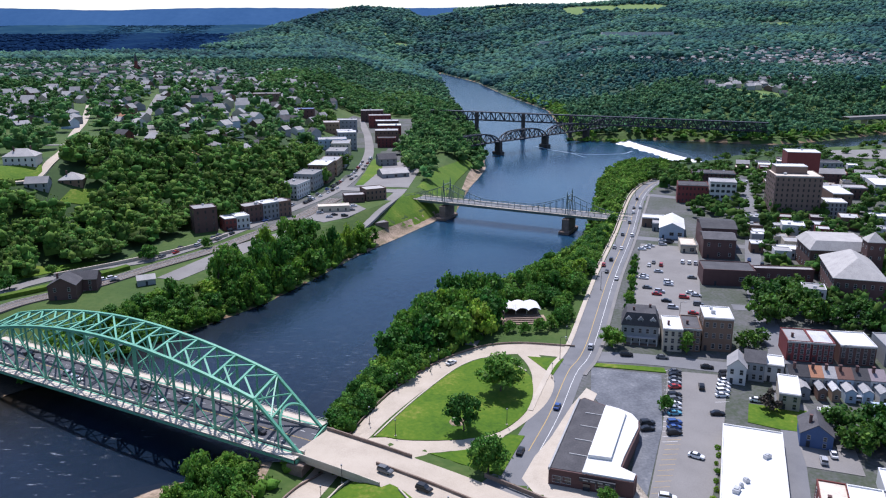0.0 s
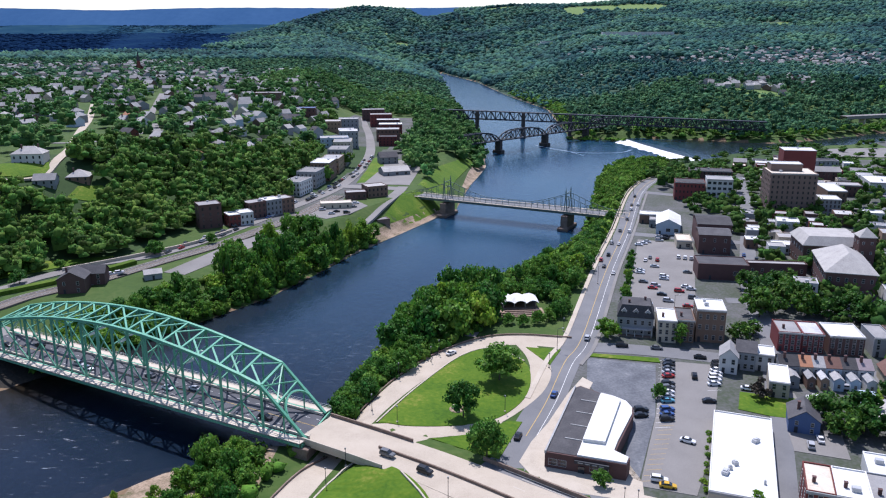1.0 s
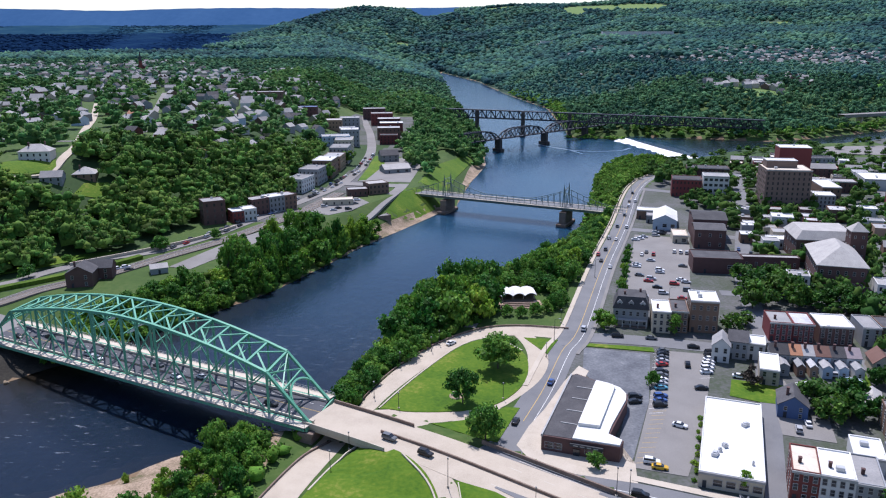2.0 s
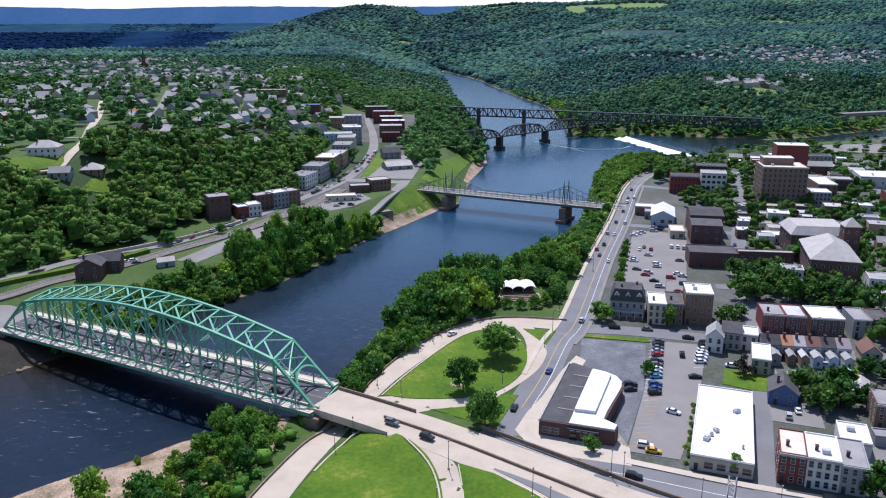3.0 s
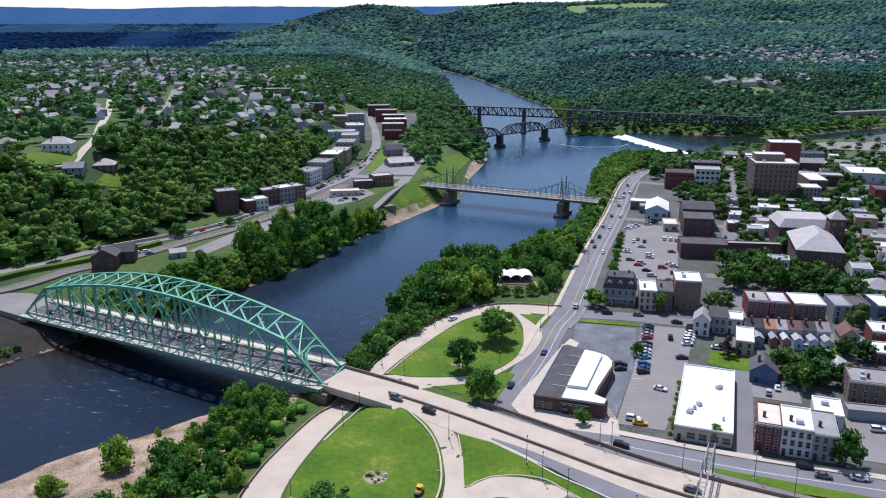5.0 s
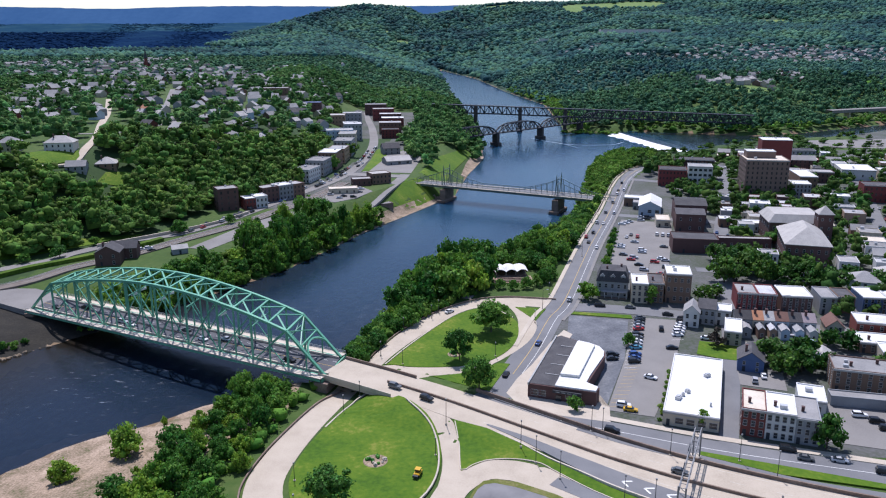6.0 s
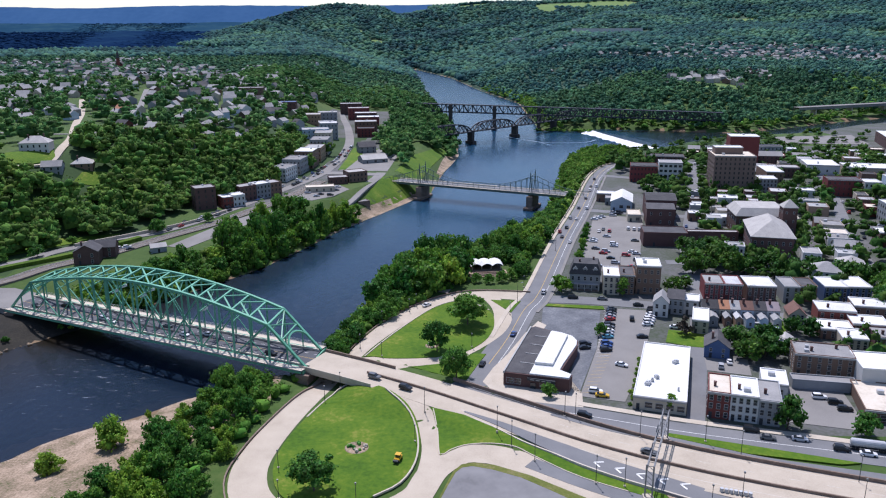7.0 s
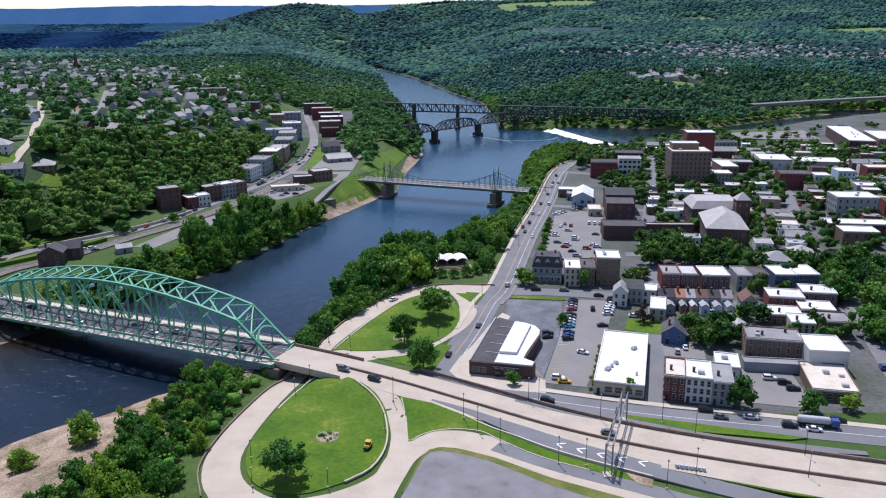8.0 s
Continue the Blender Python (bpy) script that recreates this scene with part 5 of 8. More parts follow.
def crown_mesh(name, seed, lobes, size, leaves, mat, radius=1.0, tall=1.0, low=0.18):
    """A crown about 2 wide: lobes of many small leaf sprays round a dark core."""
    rng = np.random.default_rng(seed)
    cen, rad = [], []
    for i in range(lobes):
        a = rng.uniform(0, 2 * math.pi)
        r = rng.uniform(0.1, 0.80) ** 0.8
        z = rng.uniform(0.0, 1.0)
        shrink = math.sqrt(max(0.12, 1 - (2 * z - 0.85) ** 2 * 0.75))
        cen.append((r * shrink * math.cos(a) * radius, r * shrink * math.sin(a) * radius, (low + z * 0.85) * tall))
        rad.append(rng.uniform(0.15, 0.33) * radius)
    cen, rad = np.array(cen), np.array(rad)
    k = rng.integers(0, lobes, leaves)
    d = rng.normal(size=(leaves, 3))
    d /= np.linalg.norm(d, axis=1)[:, None]
    d[:, 2] = np.where(d[:, 2] < -0.35, -d[:, 2], d[:, 2])
    p = cen[k] + d * rad[k][:, None] * rng.uniform(0.55, 1.25, leaves)[:, None] * np.array([1, 1, 0.85])
    nrm = d + rng.normal(size=(leaves, 3)) * 0.8 + np.array([0, 0, 0.25])
    nrm /= np.linalg.norm(nrm, axis=1)[:, None]
    t1 = np.cross(nrm, rng.normal(size=(leaves, 3)))
    t1 /= np.linalg.norm(t1, axis=1)[:, None]
    t2 = np.cross(nrm, t1)
    s = size * rng.uniform(0.6, 1.3, leaves)[:, None]
    quad = np.stack([p - t1 * s - t2 * s * 0.6, p + t1 * s * 0.7 - t2 * s * 0.8, p + t1 * s + t2 * s * 0.6, p - t1 * s * 0.6 + t2 * s * 0.9], 1)
    v = quad.reshape(-1, 3)
    f = np.arange(leaves * 4).reshape(-1, 4).tolist()
    core = bmesh.new()
    bmesh.ops.create_icosphere(core, subdivisions=1, radius=1)
    cv = np.array([q.co for q in core.verts])
    cf = np.array([[q.index for q in g.verts] for g in core.faces])
    core.free()
    vs, n0 = [v], len(v)
    for c, r in zip(cen, rad):
        vs.append(c + cv * r * 0.62 * np.array([1, 1, 0.85]) * rng.uniform(0.85, 1.1, (len(cv), 1)))
        f += (cf + n0).tolist()
        n0 += len(cv)
    return slab(name, np.concatenate(vs).tolist(), f, mat)


def trunk_mesh(name, seed, mat):
    rng = np.random.default_rng(seed)
    bm = bmesh.new()

    def limb(a, b, r0, r1):
        a, b = Vector(a), Vector(b)
        d = (b - a).normalized()
        s = d.orthogonal().normalized()
        t = d.cross(s)
        ring = []
        for p, r in ((a, r0), (b, r1)):
            ring.append([bm.verts.new(p + (s * math.cos(q) + t * math.sin(q)) * r) for q in np.linspace(0, 2 * math.pi, 7)[:-1]])
        for i in range(6):
            bm.faces.new((ring[0][i], ring[0][(i + 1) % 6], ring[1][(i + 1) % 6], ring[1][i]))
    limb((0, 0, -0.1), (0.01, 0, 0.42), 0.07, 0.05)
    for i in range(5):
        a = i * 1.26 + rng.uniform(0, 0.6)
        limb((0.01, 0, 0.30 + 0.03 * i), (0.5 * math.cos(a), 0.5 * math.sin(a), rng.uniform(0.6, 0.95)), 0.035, 0.012)
    me = bpy.data.meshes.new(name)
    bm.to_mesh(me)
    bm.free()
    me.materials.append(mat)
    return me


CROWNS = [crown_mesh("crown", 10 + i, 30 + 4 * (i % 3), 0.074, 680, M["leaf"] if i else M["leaf_light"]) for i in range(6)]
DARK = [crown_mesh("crown", 130 + i, 32, 0.076, 620, M["leaf_dark"]) for i in range(4)]
TALL = [crown_mesh("crown", 30 + i, 28, 0.062, 800, M["leaf"] if i else M["leaf_light"], radius=0.75, tall=1.5) for i in range(2)]
BUSH = [crown_mesh("crown", 50 + i, 18, 0.085, 420, M["leaf"] if i == 1 else M["leaf_light"], low=0.05, tall=0.7) for i in range(3)]
BANK = [crown_mesh("crown", 90 + i, 44, 0.053, 1300, M["leaf_light"] if i < 1 else M["leaf"], low=0.06, tall=1.1) for i in range(3)]
FINE = [crown_mesh("crown", 110 + i, 44, 0.042, 2600, M["leaf"]) for i in range(2)]
MAPLE = crown_mesh("crown", 70, 11, 0.08, 600, M["wood"])
TRUNKS = [trunk_mesh("trunk", 5 + i, M["bark"]) for i in range(3)]
tree_rng = np.random.default_rng(77)
TREES = []  # plan places with radii, kept free by the woods


def tree(x, y, r, h, crown=None, label="", z=None, group="", name="tree", lift=0.1):
    z = float(height(x, y)) if z is None else z
    r, h = r * 1.12, h * 0.94
    ob = empty(name, Matrix.Translation((x, y, z)) @ Matrix.Rotation(tree_rng.uniform(0, 6.28), 4, "Z"))
    me = crown if crown is not None else (DARK if x > 88 else CROWNS)[tree_rng.integers(4)]
    top = max(1.0, h)
    scale = Matrix.Diagonal((r * tree_rng.uniform(0.92, 1.08), r * tree_rng.uniform(0.92, 1.08), top * 0.80 * (0.66 if me in TALL else 1), 1))
    part_me("trunk", TRUNKS[tree_rng.integers(3)], ob, Matrix.Diagonal((min(r, 0.45 * h), min(r, 0.45 * h), top * 0.7, 1)))
    part_me("crown", me, ob, scale @ Matrix.Translation((0, 0, lift)))
    TREES.append((x, y, r))
    return tagged(ob, label or "full green broadleaf tree", "tree", group)


def bush(x, y, r, h, label="rounded green shrub"):
    ob = empty("shrub", Matrix.Translation((x, y, float(height(x, y)) - 0.1)) @ Matrix.Rotation(tree_rng.uniform(0, 6.28), 4, "Z"))
    part_me("crown", BUSH[tree_rng.integers(3)], ob, Matrix.Diagonal((r, r, h, 1)))
    TREES.append((x, y, r))
    return tagged(ob, label, "shrub")


def woods(name, spots, label, detail=1, seed=1, mat=None, rough=(0.7, 1.2), sink=0.15, smooth=True):
    """Many crowns in one mesh: rows of x, y, z, radius, height."""
    rng = np.random.default_rng(seed)
    base = bmesh.new()
    bmesh.ops.create_icosphere(base, subdivisions=detail, radius=1)
    bv = np.array([q.co for q in base.verts])
    bf = np.array([[q.index for q in g.verts] for g in base.faces if detail or g.calc_center_median().z > -0.5])
    base.free()
    s = np.asarray(spots, float)
    n, k = len(s), len(bv)
    d = np.repeat(bv[None], n, 0) * rng.uniform(*rough, (n, k, 1))
    a = rng.uniform(0, 6.28, n)
    x = d[..., 0] * np.cos(a)[:, None] - d[..., 1] * np.sin(a)[:, None]
    y = d[..., 0] * np.sin(a)[:, None] + d[..., 1] * np.cos(a)[:, None]
    v = np.stack([s[:, None, 0] + x * s[:, None, 3], s[:, None, 1] + y * s[:, None, 3], s[:, None, 2] + s[:, None, 4] * (0.5 - sink + 0.5 * d[..., 2])], -1).reshape(-1, 3)
    f = (bf[None] + (np.arange(n) * k)[:, None, None]).reshape(-1, 3)
    me = bpy.data.meshes.new(name)
    me.vertices.add(len(v)), me.loops.add(f.size), me.polygons.add(len(f))
    me.vertices.foreach_set("co", v.ravel())
    me.loops.foreach_set("vertex_index", f.ravel().astype(np.int32))
    me.polygons.foreach_set("loop_start", np.arange(0, f.size, 3, dtype=np.int32))
    me.polygons.foreach_set("loop_total", np.full(len(f), 3, np.int32))
    me.update()
    me.validate()
    if smooth:
        me.shade_smooth()
    me.materials.append(mat or M["forest"])
    return tagged(new(name, me), label, "woodland", kind="stuff")


# ---- the far town on the bluff ----
for bx, by, bw, bd, bh, wall, roof, fl, bays, rot, label in (
        (-168.0, 422, 13, 12, 14.0, "dark_brick", "grey_roof", 4, 3, 32, "tall dark red brick mill block beside the railway"),
        (-152.5, 428, 7, 10, 7.0, "red_brick", "white_roof", 2, 3, 36, "small red brick shop house"),
        (-147.0, 432, 8, 10, 7.5, "white_wall", "white_roof", 2, 3, 36, "small white shop house"),
        (-146.5, 447, 12, 10, 10.0, "dark_brick", "grey_roof", 3, 4, 46, "dark brick row house by the tracks"),
        (-138.0, 456, 11, 10, 10.0, "grey_wall", "white_roof", 3, 4, 46, "grey row house with a white roof"),
        (-130.5, 464, 9, 11, 9.5, "brown_brick", "grey_roof", 3, 3, 46, "brown row house with a grey roof"),
        (-132.0, 517, 21, 13, 10.0, "white_wall", "grey_roof", 3, 6, 78, "white station hotel with rows of windows"),
        (-126.5, 545, 22, 15, 12.0, "grey_wall", "grey_roof", 3, 6, 84, "grey stone block on the main street"),
        (-122.5, 574, 24, 15, 14.0, "brown_brick", "white_roof", 4, 6, 88, "brown block with a white roof"),
        (-121.5, 606, 24, 15, 12.0, "tan_brick", "dull_roof", 3, 6, 90, "tan brick block on the main street"),
        (-121.5, 640, 26, 16, 14.0, "grey_wall", "grey_roof", 4, 6, 93, "grey block on a steep street"),
        (-124.5, 680, 28, 16, 15.0, "cream_wall", "dull_roof", 4, 6, 97, "cream block with a pale roof"),
        (-156.0, 698, 26, 18, 15.0, "pale_blue_wall", "grey_roof", 4, 6, 14, "large grey-blue bank block"),
        (-146.0, 738, 18, 20, 17.0, "grey_wall", "dull_roof", 4, 5, 12, "tall grey block with a pale roof"),
        (-154.0, 775, 16, 18, 13.0, "cream_wall", "white_roof", 3, 4, 12, "cream block with white roof terraces"),
        (-189.0, 815, 29, 20, 14.0, "tan_brick", "slate_roof", 3, 8, 8, "long pale stone hall on the hill"),
        (-172.0, 868, 22, 18, 13.0, "grey_wall", "dull_roof", 3, 5, 8, "grey block with a dull white roof"),
        (-218.0, 835, 27, 18, 14.0, "dark_brick", "blue_wall", 3, 6, 8, "dark block with a blue roof"),
        (-262.0, 850, 30, 18, 12.0, "brown_brick", "grey_roof", 3, 6, 8, "brown block with a grey roof"),
        (-111.0, 760, 18, 14, 9.0, "red_brick", "dark_roof", 3, 5, 6, "red brick corner house"),
        (-118.0, 792, 24, 18, 12.0, "brown_brick", "dull_roof", 3, 6, 8, "brown brick block with white parapets"),
        (-120.0, 826, 25, 16, 13.0, "red_brick", "white_roof", 3, 6, 8, "red brick block with a white roof"),
        (-128.0, 864, 26, 18, 13.0, "dark_brick", "dull_roof", 3, 6, 8, "dark brick block with white parapets"),
        (-142.0, 908, 26, 18, 14.0, "red_brick", "grey_roof", 3, 6, 10, "red brick block with a grey roof"),
        (-160.0, 960, 28, 18, 14.0, "dark_brick", "dull_roof", 3, 6, 10, "dark brick block with a pale roof"),
        (-97.5, 507, 14, 9, 5.0, "dark_brick", "grey_roof", 1, 4, 18, "low dark brick station building"),
        (-84.0, 515, 15, 12, 7.5, "brown_brick", "slate_roof", 2, 5, 30, "old brown brick station with a grey roof"),
        (-109.0, 478, 20, 9, 3.6, "cream_wall", "cream_roof", 1, 4, 14, "low shop with a tan flat roof")):
    building(bx, by, bw, bd, bh, wall, roof, label, "block", rot=rot, floors=fl, bays=bays, side_bays=max(2, bays - 1), sides="fl", framed=False, cornice="", vents=1 if bh > 9 else 0, door=False)
building(-84.0, 598, 22, 16, 3.6, "grey_wall", "slate_roof", "long open market shelter with a pale pitched roof", "market_shelter", kind="gable_side", rise=3.0, floors=1, bays=3, rot=24, framed=False, win="wide")
building(-95.0, 655, 16, 12, 6, "grey_wall", "dark_roof", "dark house with a steep grey roof", "house", kind="gable_side", rise=4, floors=2, bays=3, rot=20, framed=False)
building(-196.5, 318, 12, 11, 7.0, "dark_brick", "dark_roof", "dark timber house with a cross gable roof", "house", kind="gable", rise=3.4, floors=2, bays=2, rot=12, chimney=1)
building(-192.5, 329, 12, 8, 6.0, "dark_brick", "dark_roof", "dark rear wing of a house", "house", kind="gable_side", rise=3.0, floors=2, bays=2, rot=12)
building(-164.0, 337, 8, 6, 3.2, "grey_wall", "slate_roof", "small grey garage with a pale roof", "garage", kind="gable_side", rise=1.6, floors=1, bays=1, rot=30)
building(-72.0, 475, 9, 9, 5, "rust_stone", "grey_roof", "stone blockhouse at the end of a ramp", "blockhouse", floors=1, bays=0, rot=30, cornice="", door=False)


def pavilion(x, y, rot):
    """An open park stage under a white roof of three vaults, with brown seating before it."""
    ob = empty("pavilion", pose(x, y, float(height(x, y)) + 0.1, 0, 0, rot))
    w, d = 14.5, 8.5
    part("floor_slab", box(bmesh.new(), -0.5, w + 0.5, -0.5, d + 0.5, -0.6, 0.5), M["rust_stone"], ob, "brown stone stage")
    for px in np.linspace(0.3, w - 0.3, 4):
        for py, hh in ((0.2, 2.8), (d - 0.2, 2.8)):
            part("post", box(bmesh.new(), px - 0.18, px + 0.18, py - 0.18, py + 0.18, 0.4, hh), M["pale_concrete"], ob)
    for k in range(3):
        bm = bmesh.new()
        nx_, ny_ = 8, 5
        lay = []
        for t_ in (0.0, -0.22):
            lay.append([[bm.verts.new((-0.6 + (w + 1.2) * (k + i / nx_) / 3, -2.0 + (d + 3.0) * j / ny_, 2.7 + t_ + 1.2 * math.sin(math.pi * i / nx_) ** 0.8 * (1 - 0.35 * j / ny_) + 0.5 * math.sin(math.pi * j / ny_))) for j in range(ny_ + 1)] for i in range(nx_ + 1)])
        a, b = lay
        for i in range(nx_):
            for j in range(ny_):
                bm.faces.new((a[i][j], a[i + 1][j], a[i + 1][j + 1], a[i][j + 1]))
                bm.faces.new((b[i][j], b[i][j + 1], b[i + 1][j + 1], b[i + 1][j]))
            bm.faces.new((a[i][0], b[i][0], b[i + 1][0], a[i + 1][0]))
            bm.faces.new((a[i][ny_], a[i + 1][ny_], b[i + 1][ny_], b[i][ny_]))
        for j in range(ny_):
            bm.faces.new((a[0][j], a[0][j + 1], b[0][j + 1], b[0][j]))
            bm.faces.new((a[nx_][j], b[nx_][j], b[nx_][j + 1], a[nx_][j + 1]))
        bmesh.ops.recalc_face_normals(bm, faces=bm.faces[:])
        part("roof_vault", bm, M["white_roof"], ob, "white vaulted roof shell")
    part("back_wall", box(bmesh.new(), 1, w - 1, d - 0.6, d - 0.3, 0.5, 2.7), M["rust_stone"], ob)
    for k in range(4):
        part("seat_row", box(bmesh.new(), 1.0 - k, w - 1.0 + k, -2.6 - 2.2 * k, -1.8 - 2.2 * k, -0.3, 0.5), M["rust_stone"], ob, "brown stone seat row")
    part("forecourt", box(bmesh.new(), -2, w + 2, -10.5, -0.6, -0.6, 0.1), M["sand"], ob, "tan gravel forecourt")
    PLOTS.append((x + w / 2, y + d / 2, 10))
    tagged(ob, "open park stage under a white vaulted canopy among trees", "pavilion")


pavilion(6.5, 304.0, 8)
strip("drive", [(-6.5, 273), (-4, 284), (-2, 294), (0.5, 304)], 4.5, 0.15, M["old_asphalt"], "short grey drive to the park stage", "drive", across=2)


# roads and rails on the far bank
MAIN = [(-330, 262), (-236, 316), (-218, 338), (-199, 359), (-174, 376), (-152, 412), (-134, 468), (-113, 540), (-108, 612), (-113, 714), (-130, 823), (-146, 900), (-164, 980)]
strip("road", MAIN, [8, 8, 8, 8, 8, 8, 8, 8.5, 9, 8.5, 8, 8, 8], 0.25, M["old_asphalt"], "grey main street along the foot of the bluff", thick=0.8, flat=True)
strip("road", [(-94, 425), (-82, 455), (-73, 495), (-66, 530), (-64, 556)], 8, 0.3, M["old_asphalt"], "grey ramp road beside the river", thick=1.5, flat=True)
strip("road", [(-114, 556), (-90, 552), (-64, 548)], 12, 0.3, M["old_asphalt"], "grey street to the bridge", thick=1.0, flat=True)
patch("pavement", [(-160, 349), (-140, 398), (-112, 438), (-106, 430), (-124, 398), (-148, 346)], 0.2, M["old_asphalt"], "bare grey yard beside the tracks", "yard")
patch("pavement", [(-116, 462), (-112, 500), (-90, 505), (-80, 490), (-88, 466), (-100, 452)], 0.2, M["old_asphalt"], "grey car park beside a station", "car park")
patch("pavement", [(-100, 566), (-60, 562), (-58, 640), (-70, 700), (-98, 640)], 0.2, M["old_asphalt"], "grey market car park", "car park")
patch("lawn", [(-54, 562), (-34, 562), (-28, 640), (-16, 738), (-24, 740), (-44, 650)], 0.25, M["grass"], "green riverside park lawn", "lawn")
patch("lawn", [(-70, 478), (-50, 500), (-34, 540), (-46, 548), (-62, 538)], 0.25, M["grass"], "green slope above the beach", "lawn")
patch("lawn", [(-101, 568), (-95, 570), (-90, 640), (-97, 690), (-105, 690), (-102, 620)], 0.25, M["grass"], "green verge below a retaining wall", "lawn")
patch("lawn", [(-262, 316), (-226, 344), (-200, 366), (-196, 372), (-232, 360), (-268, 330)], 0.3, M["grass"], "green verge at the foot of the bluff", "lawn")
patch("lawn", [(-282, 412), (-270, 420), (-261, 434), (-268, 446), (-288, 432), (-294, 420)], 0.4, M["grass"], "green lawn before a large house", "lawn")
patch("lawn", [(-244, 418), (-234, 424), (-226, 434), (-234, 442), (-244, 432)], 0.4, M["grass"], "sunlit green slope on the bluff", "lawn")
M["ballast"] = material("ballast", [(0.12, 0.10, 0.085), (0.19, 0.165, 0.14)], 0.95, 0.3, 4.0, 0.3)
RAIL = [(-330, 232), (-246, 283), (-222, 298), (-206, 317), (-187, 336), (-168, 364), (-148, 392), (-132, 424), (-119, 460), (-106, 520)]
strip("railway", RAIL, 9, 0.45, M["ballast"], "brown ballasted railway on the river bench", "railway", thick=1.2, flat=True)
for off in (-2.9, -1.5, 1.5, 2.9):
    strip("rail", RAIL, 0.14, 0.62, M["grey_steel"], "steel rail", "rail", offset=off, thick=0.15, across=1, flat=True)
strip("retaining_wall", [(-214, 352), (-190, 372), (-166, 396), (-152, 420)], 0.8, 1.8, M["pale_concrete"], "long pale concrete wall beside the road", "wall", offset=-4.8, thick=2.4, across=1, flat=True)
strip("hedge", [(-240, 302), (-212, 326), (-194, 344), (-180, 362)], 4.0, 1.8, M["forest"], "clipped dark green hedge along the tracks", "hedge", kind="", thick=2.0, flat=True)
strip("road", [(-300, 398), (-284, 406), (-266, 423), (-264, 440), (-278, 488), (-320, 582), (-356, 666), (-420, 800)], 6, 0.35, M["concrete"], "pale street climbing between houses", thick=1.2, flat=True)
strip("road", [(-246, 545), (-262, 590), (-310, 690), (-352, 800), (-400, 930)], 6, 0.35, M["old_asphalt"], "pale street between houses", thick=1.2, flat=True)
strip("road", [(-420, 545), (-290, 520), (-262, 590), (-220, 600)], 5, 0.3, M["old_asphalt"], "grey street between houses", thick=1.0, flat=True)

# houses on the bluff: one thing each for the nearer ones
hs = np.random.default_rng(21)
HOUSE_WALLS = ["white_wall", "white_wall", "grey_wall", "cream_wall", "pale_blue_wall", "red_brick", "brown_brick"]
WORD["pale_blue_wall"] = "pale blue"


def cottage(px, py, rot, w=None, d=None, h=None, big=False):
    wall = str(hs.choice(HOUSE_WALLS))
    roof = str(hs.choice(["grey_roof", "dark_roof", "slate_roof", "grey_roof", "orange_roof"], p=[0.35, 0.2, 0.25, 0.15, 0.05]))
    w, d, h = w or hs.uniform(8, 12), d or hs.uniform(8, 11), h or hs.uniform(5, 6.6)
    kind = str(hs.choice(["gable", "gable_side", "hip"]))
    building(px, py, w, d, h, wall, roof, f"{WORD[wall]} house with a {roof.split('_')[0]} {'hip' if kind == 'hip' else 'gable'} roof", "house", "house", rot=rot, kind=kind, rise=hs.uniform(2.4, 3.4), floors=2, bays=3 if big else 2,
             framed=False, win="small", sides="f" if py < 600 else "", chimney=1 if hs.uniform() < 0.4 else 0, group="hillside houses", door=False)


building(-286, 437, 18, 12, 7, "white_wall", "slate_roof", "large white house with a columned porch and dormer", "house", kind="hip", rise=4.0, floors=2, bays=5, rot=12, framed=False, chimney=2)
building(-263, 418, 12, 10, 6, "grey_wall", "grey_roof", "grey house on the edge of the bluff", "house", kind="gable_side", rise=3.0, floors=2, bays=3, rot=16, framed=False)
building(-252, 434, 13, 12, 5.5, "brown_brick", "slate_roof", "brown house with a pale hip roof", "house", kind="hip", rise=3.6, floors=2, bays=3, rot=16, framed=False, chimney=1)
building(-312, 428, 13, 11, 6, "cream_wall", "grey_roof", "cream house above the river", "house", kind="hip", rise=3.4, floors=2, bays=3, rot=16, framed=False)
WEST_ROADS = [((-266, 423), (-278, 488)), ((-278, 488), (-320, 582)), ((-320, 582), (-420, 800)), ((-246, 545), (-310, 690)), ((-310, 690), (-400, 930)), ((-420, 545), (-262, 590)), ((-124, 800), (-150, 980))]


def clear_of(lines, px, py, gap):
    for (ax, ay), (bx, by) in lines:
        dx, dy = bx - ax, by - ay
        t = max(0, min(1, ((px - ax) * dx + (py - ay) * dy) / (dx * dx + dy * dy)))
        if math.hypot(px - ax - t * dx, py - ay - t * dy) < gap:
            return False
    return True


made = 0
HILL_SPOTS = []
for row in range(20):
    for col in range(24):
        px, py = along(-215, 520, -col * 22 + hs.uniform(-4, 4), -24, row * 27 + hs.uniform(-4, 4))
        l_ = float(banks(px, py)[0])
        foot = float(np.interp(py, [330, 450, 650, 820], [128, 96, 96, 135]))
        if l_ < foot + np.interp(py, [560, 640], [76, 40]) or px < -620 - 0.25 * (py - 500) or hs.uniform() < 0.2 or not clear_of(WEST_ROADS, px, py, 10):
            continue
        if any(math.hypot(px - a, py - b) < r + 7 for a, b, r in PLOTS):
            continue
        if py > 690 or px < -470:
            HILL_SPOTS.append((px, py))
            PLOTS.append((px, py, 7))
            continue
        cottage(px, py, -24 + hs.choice([0, 90]) + hs.uniform(-6, 6))
        made += 1


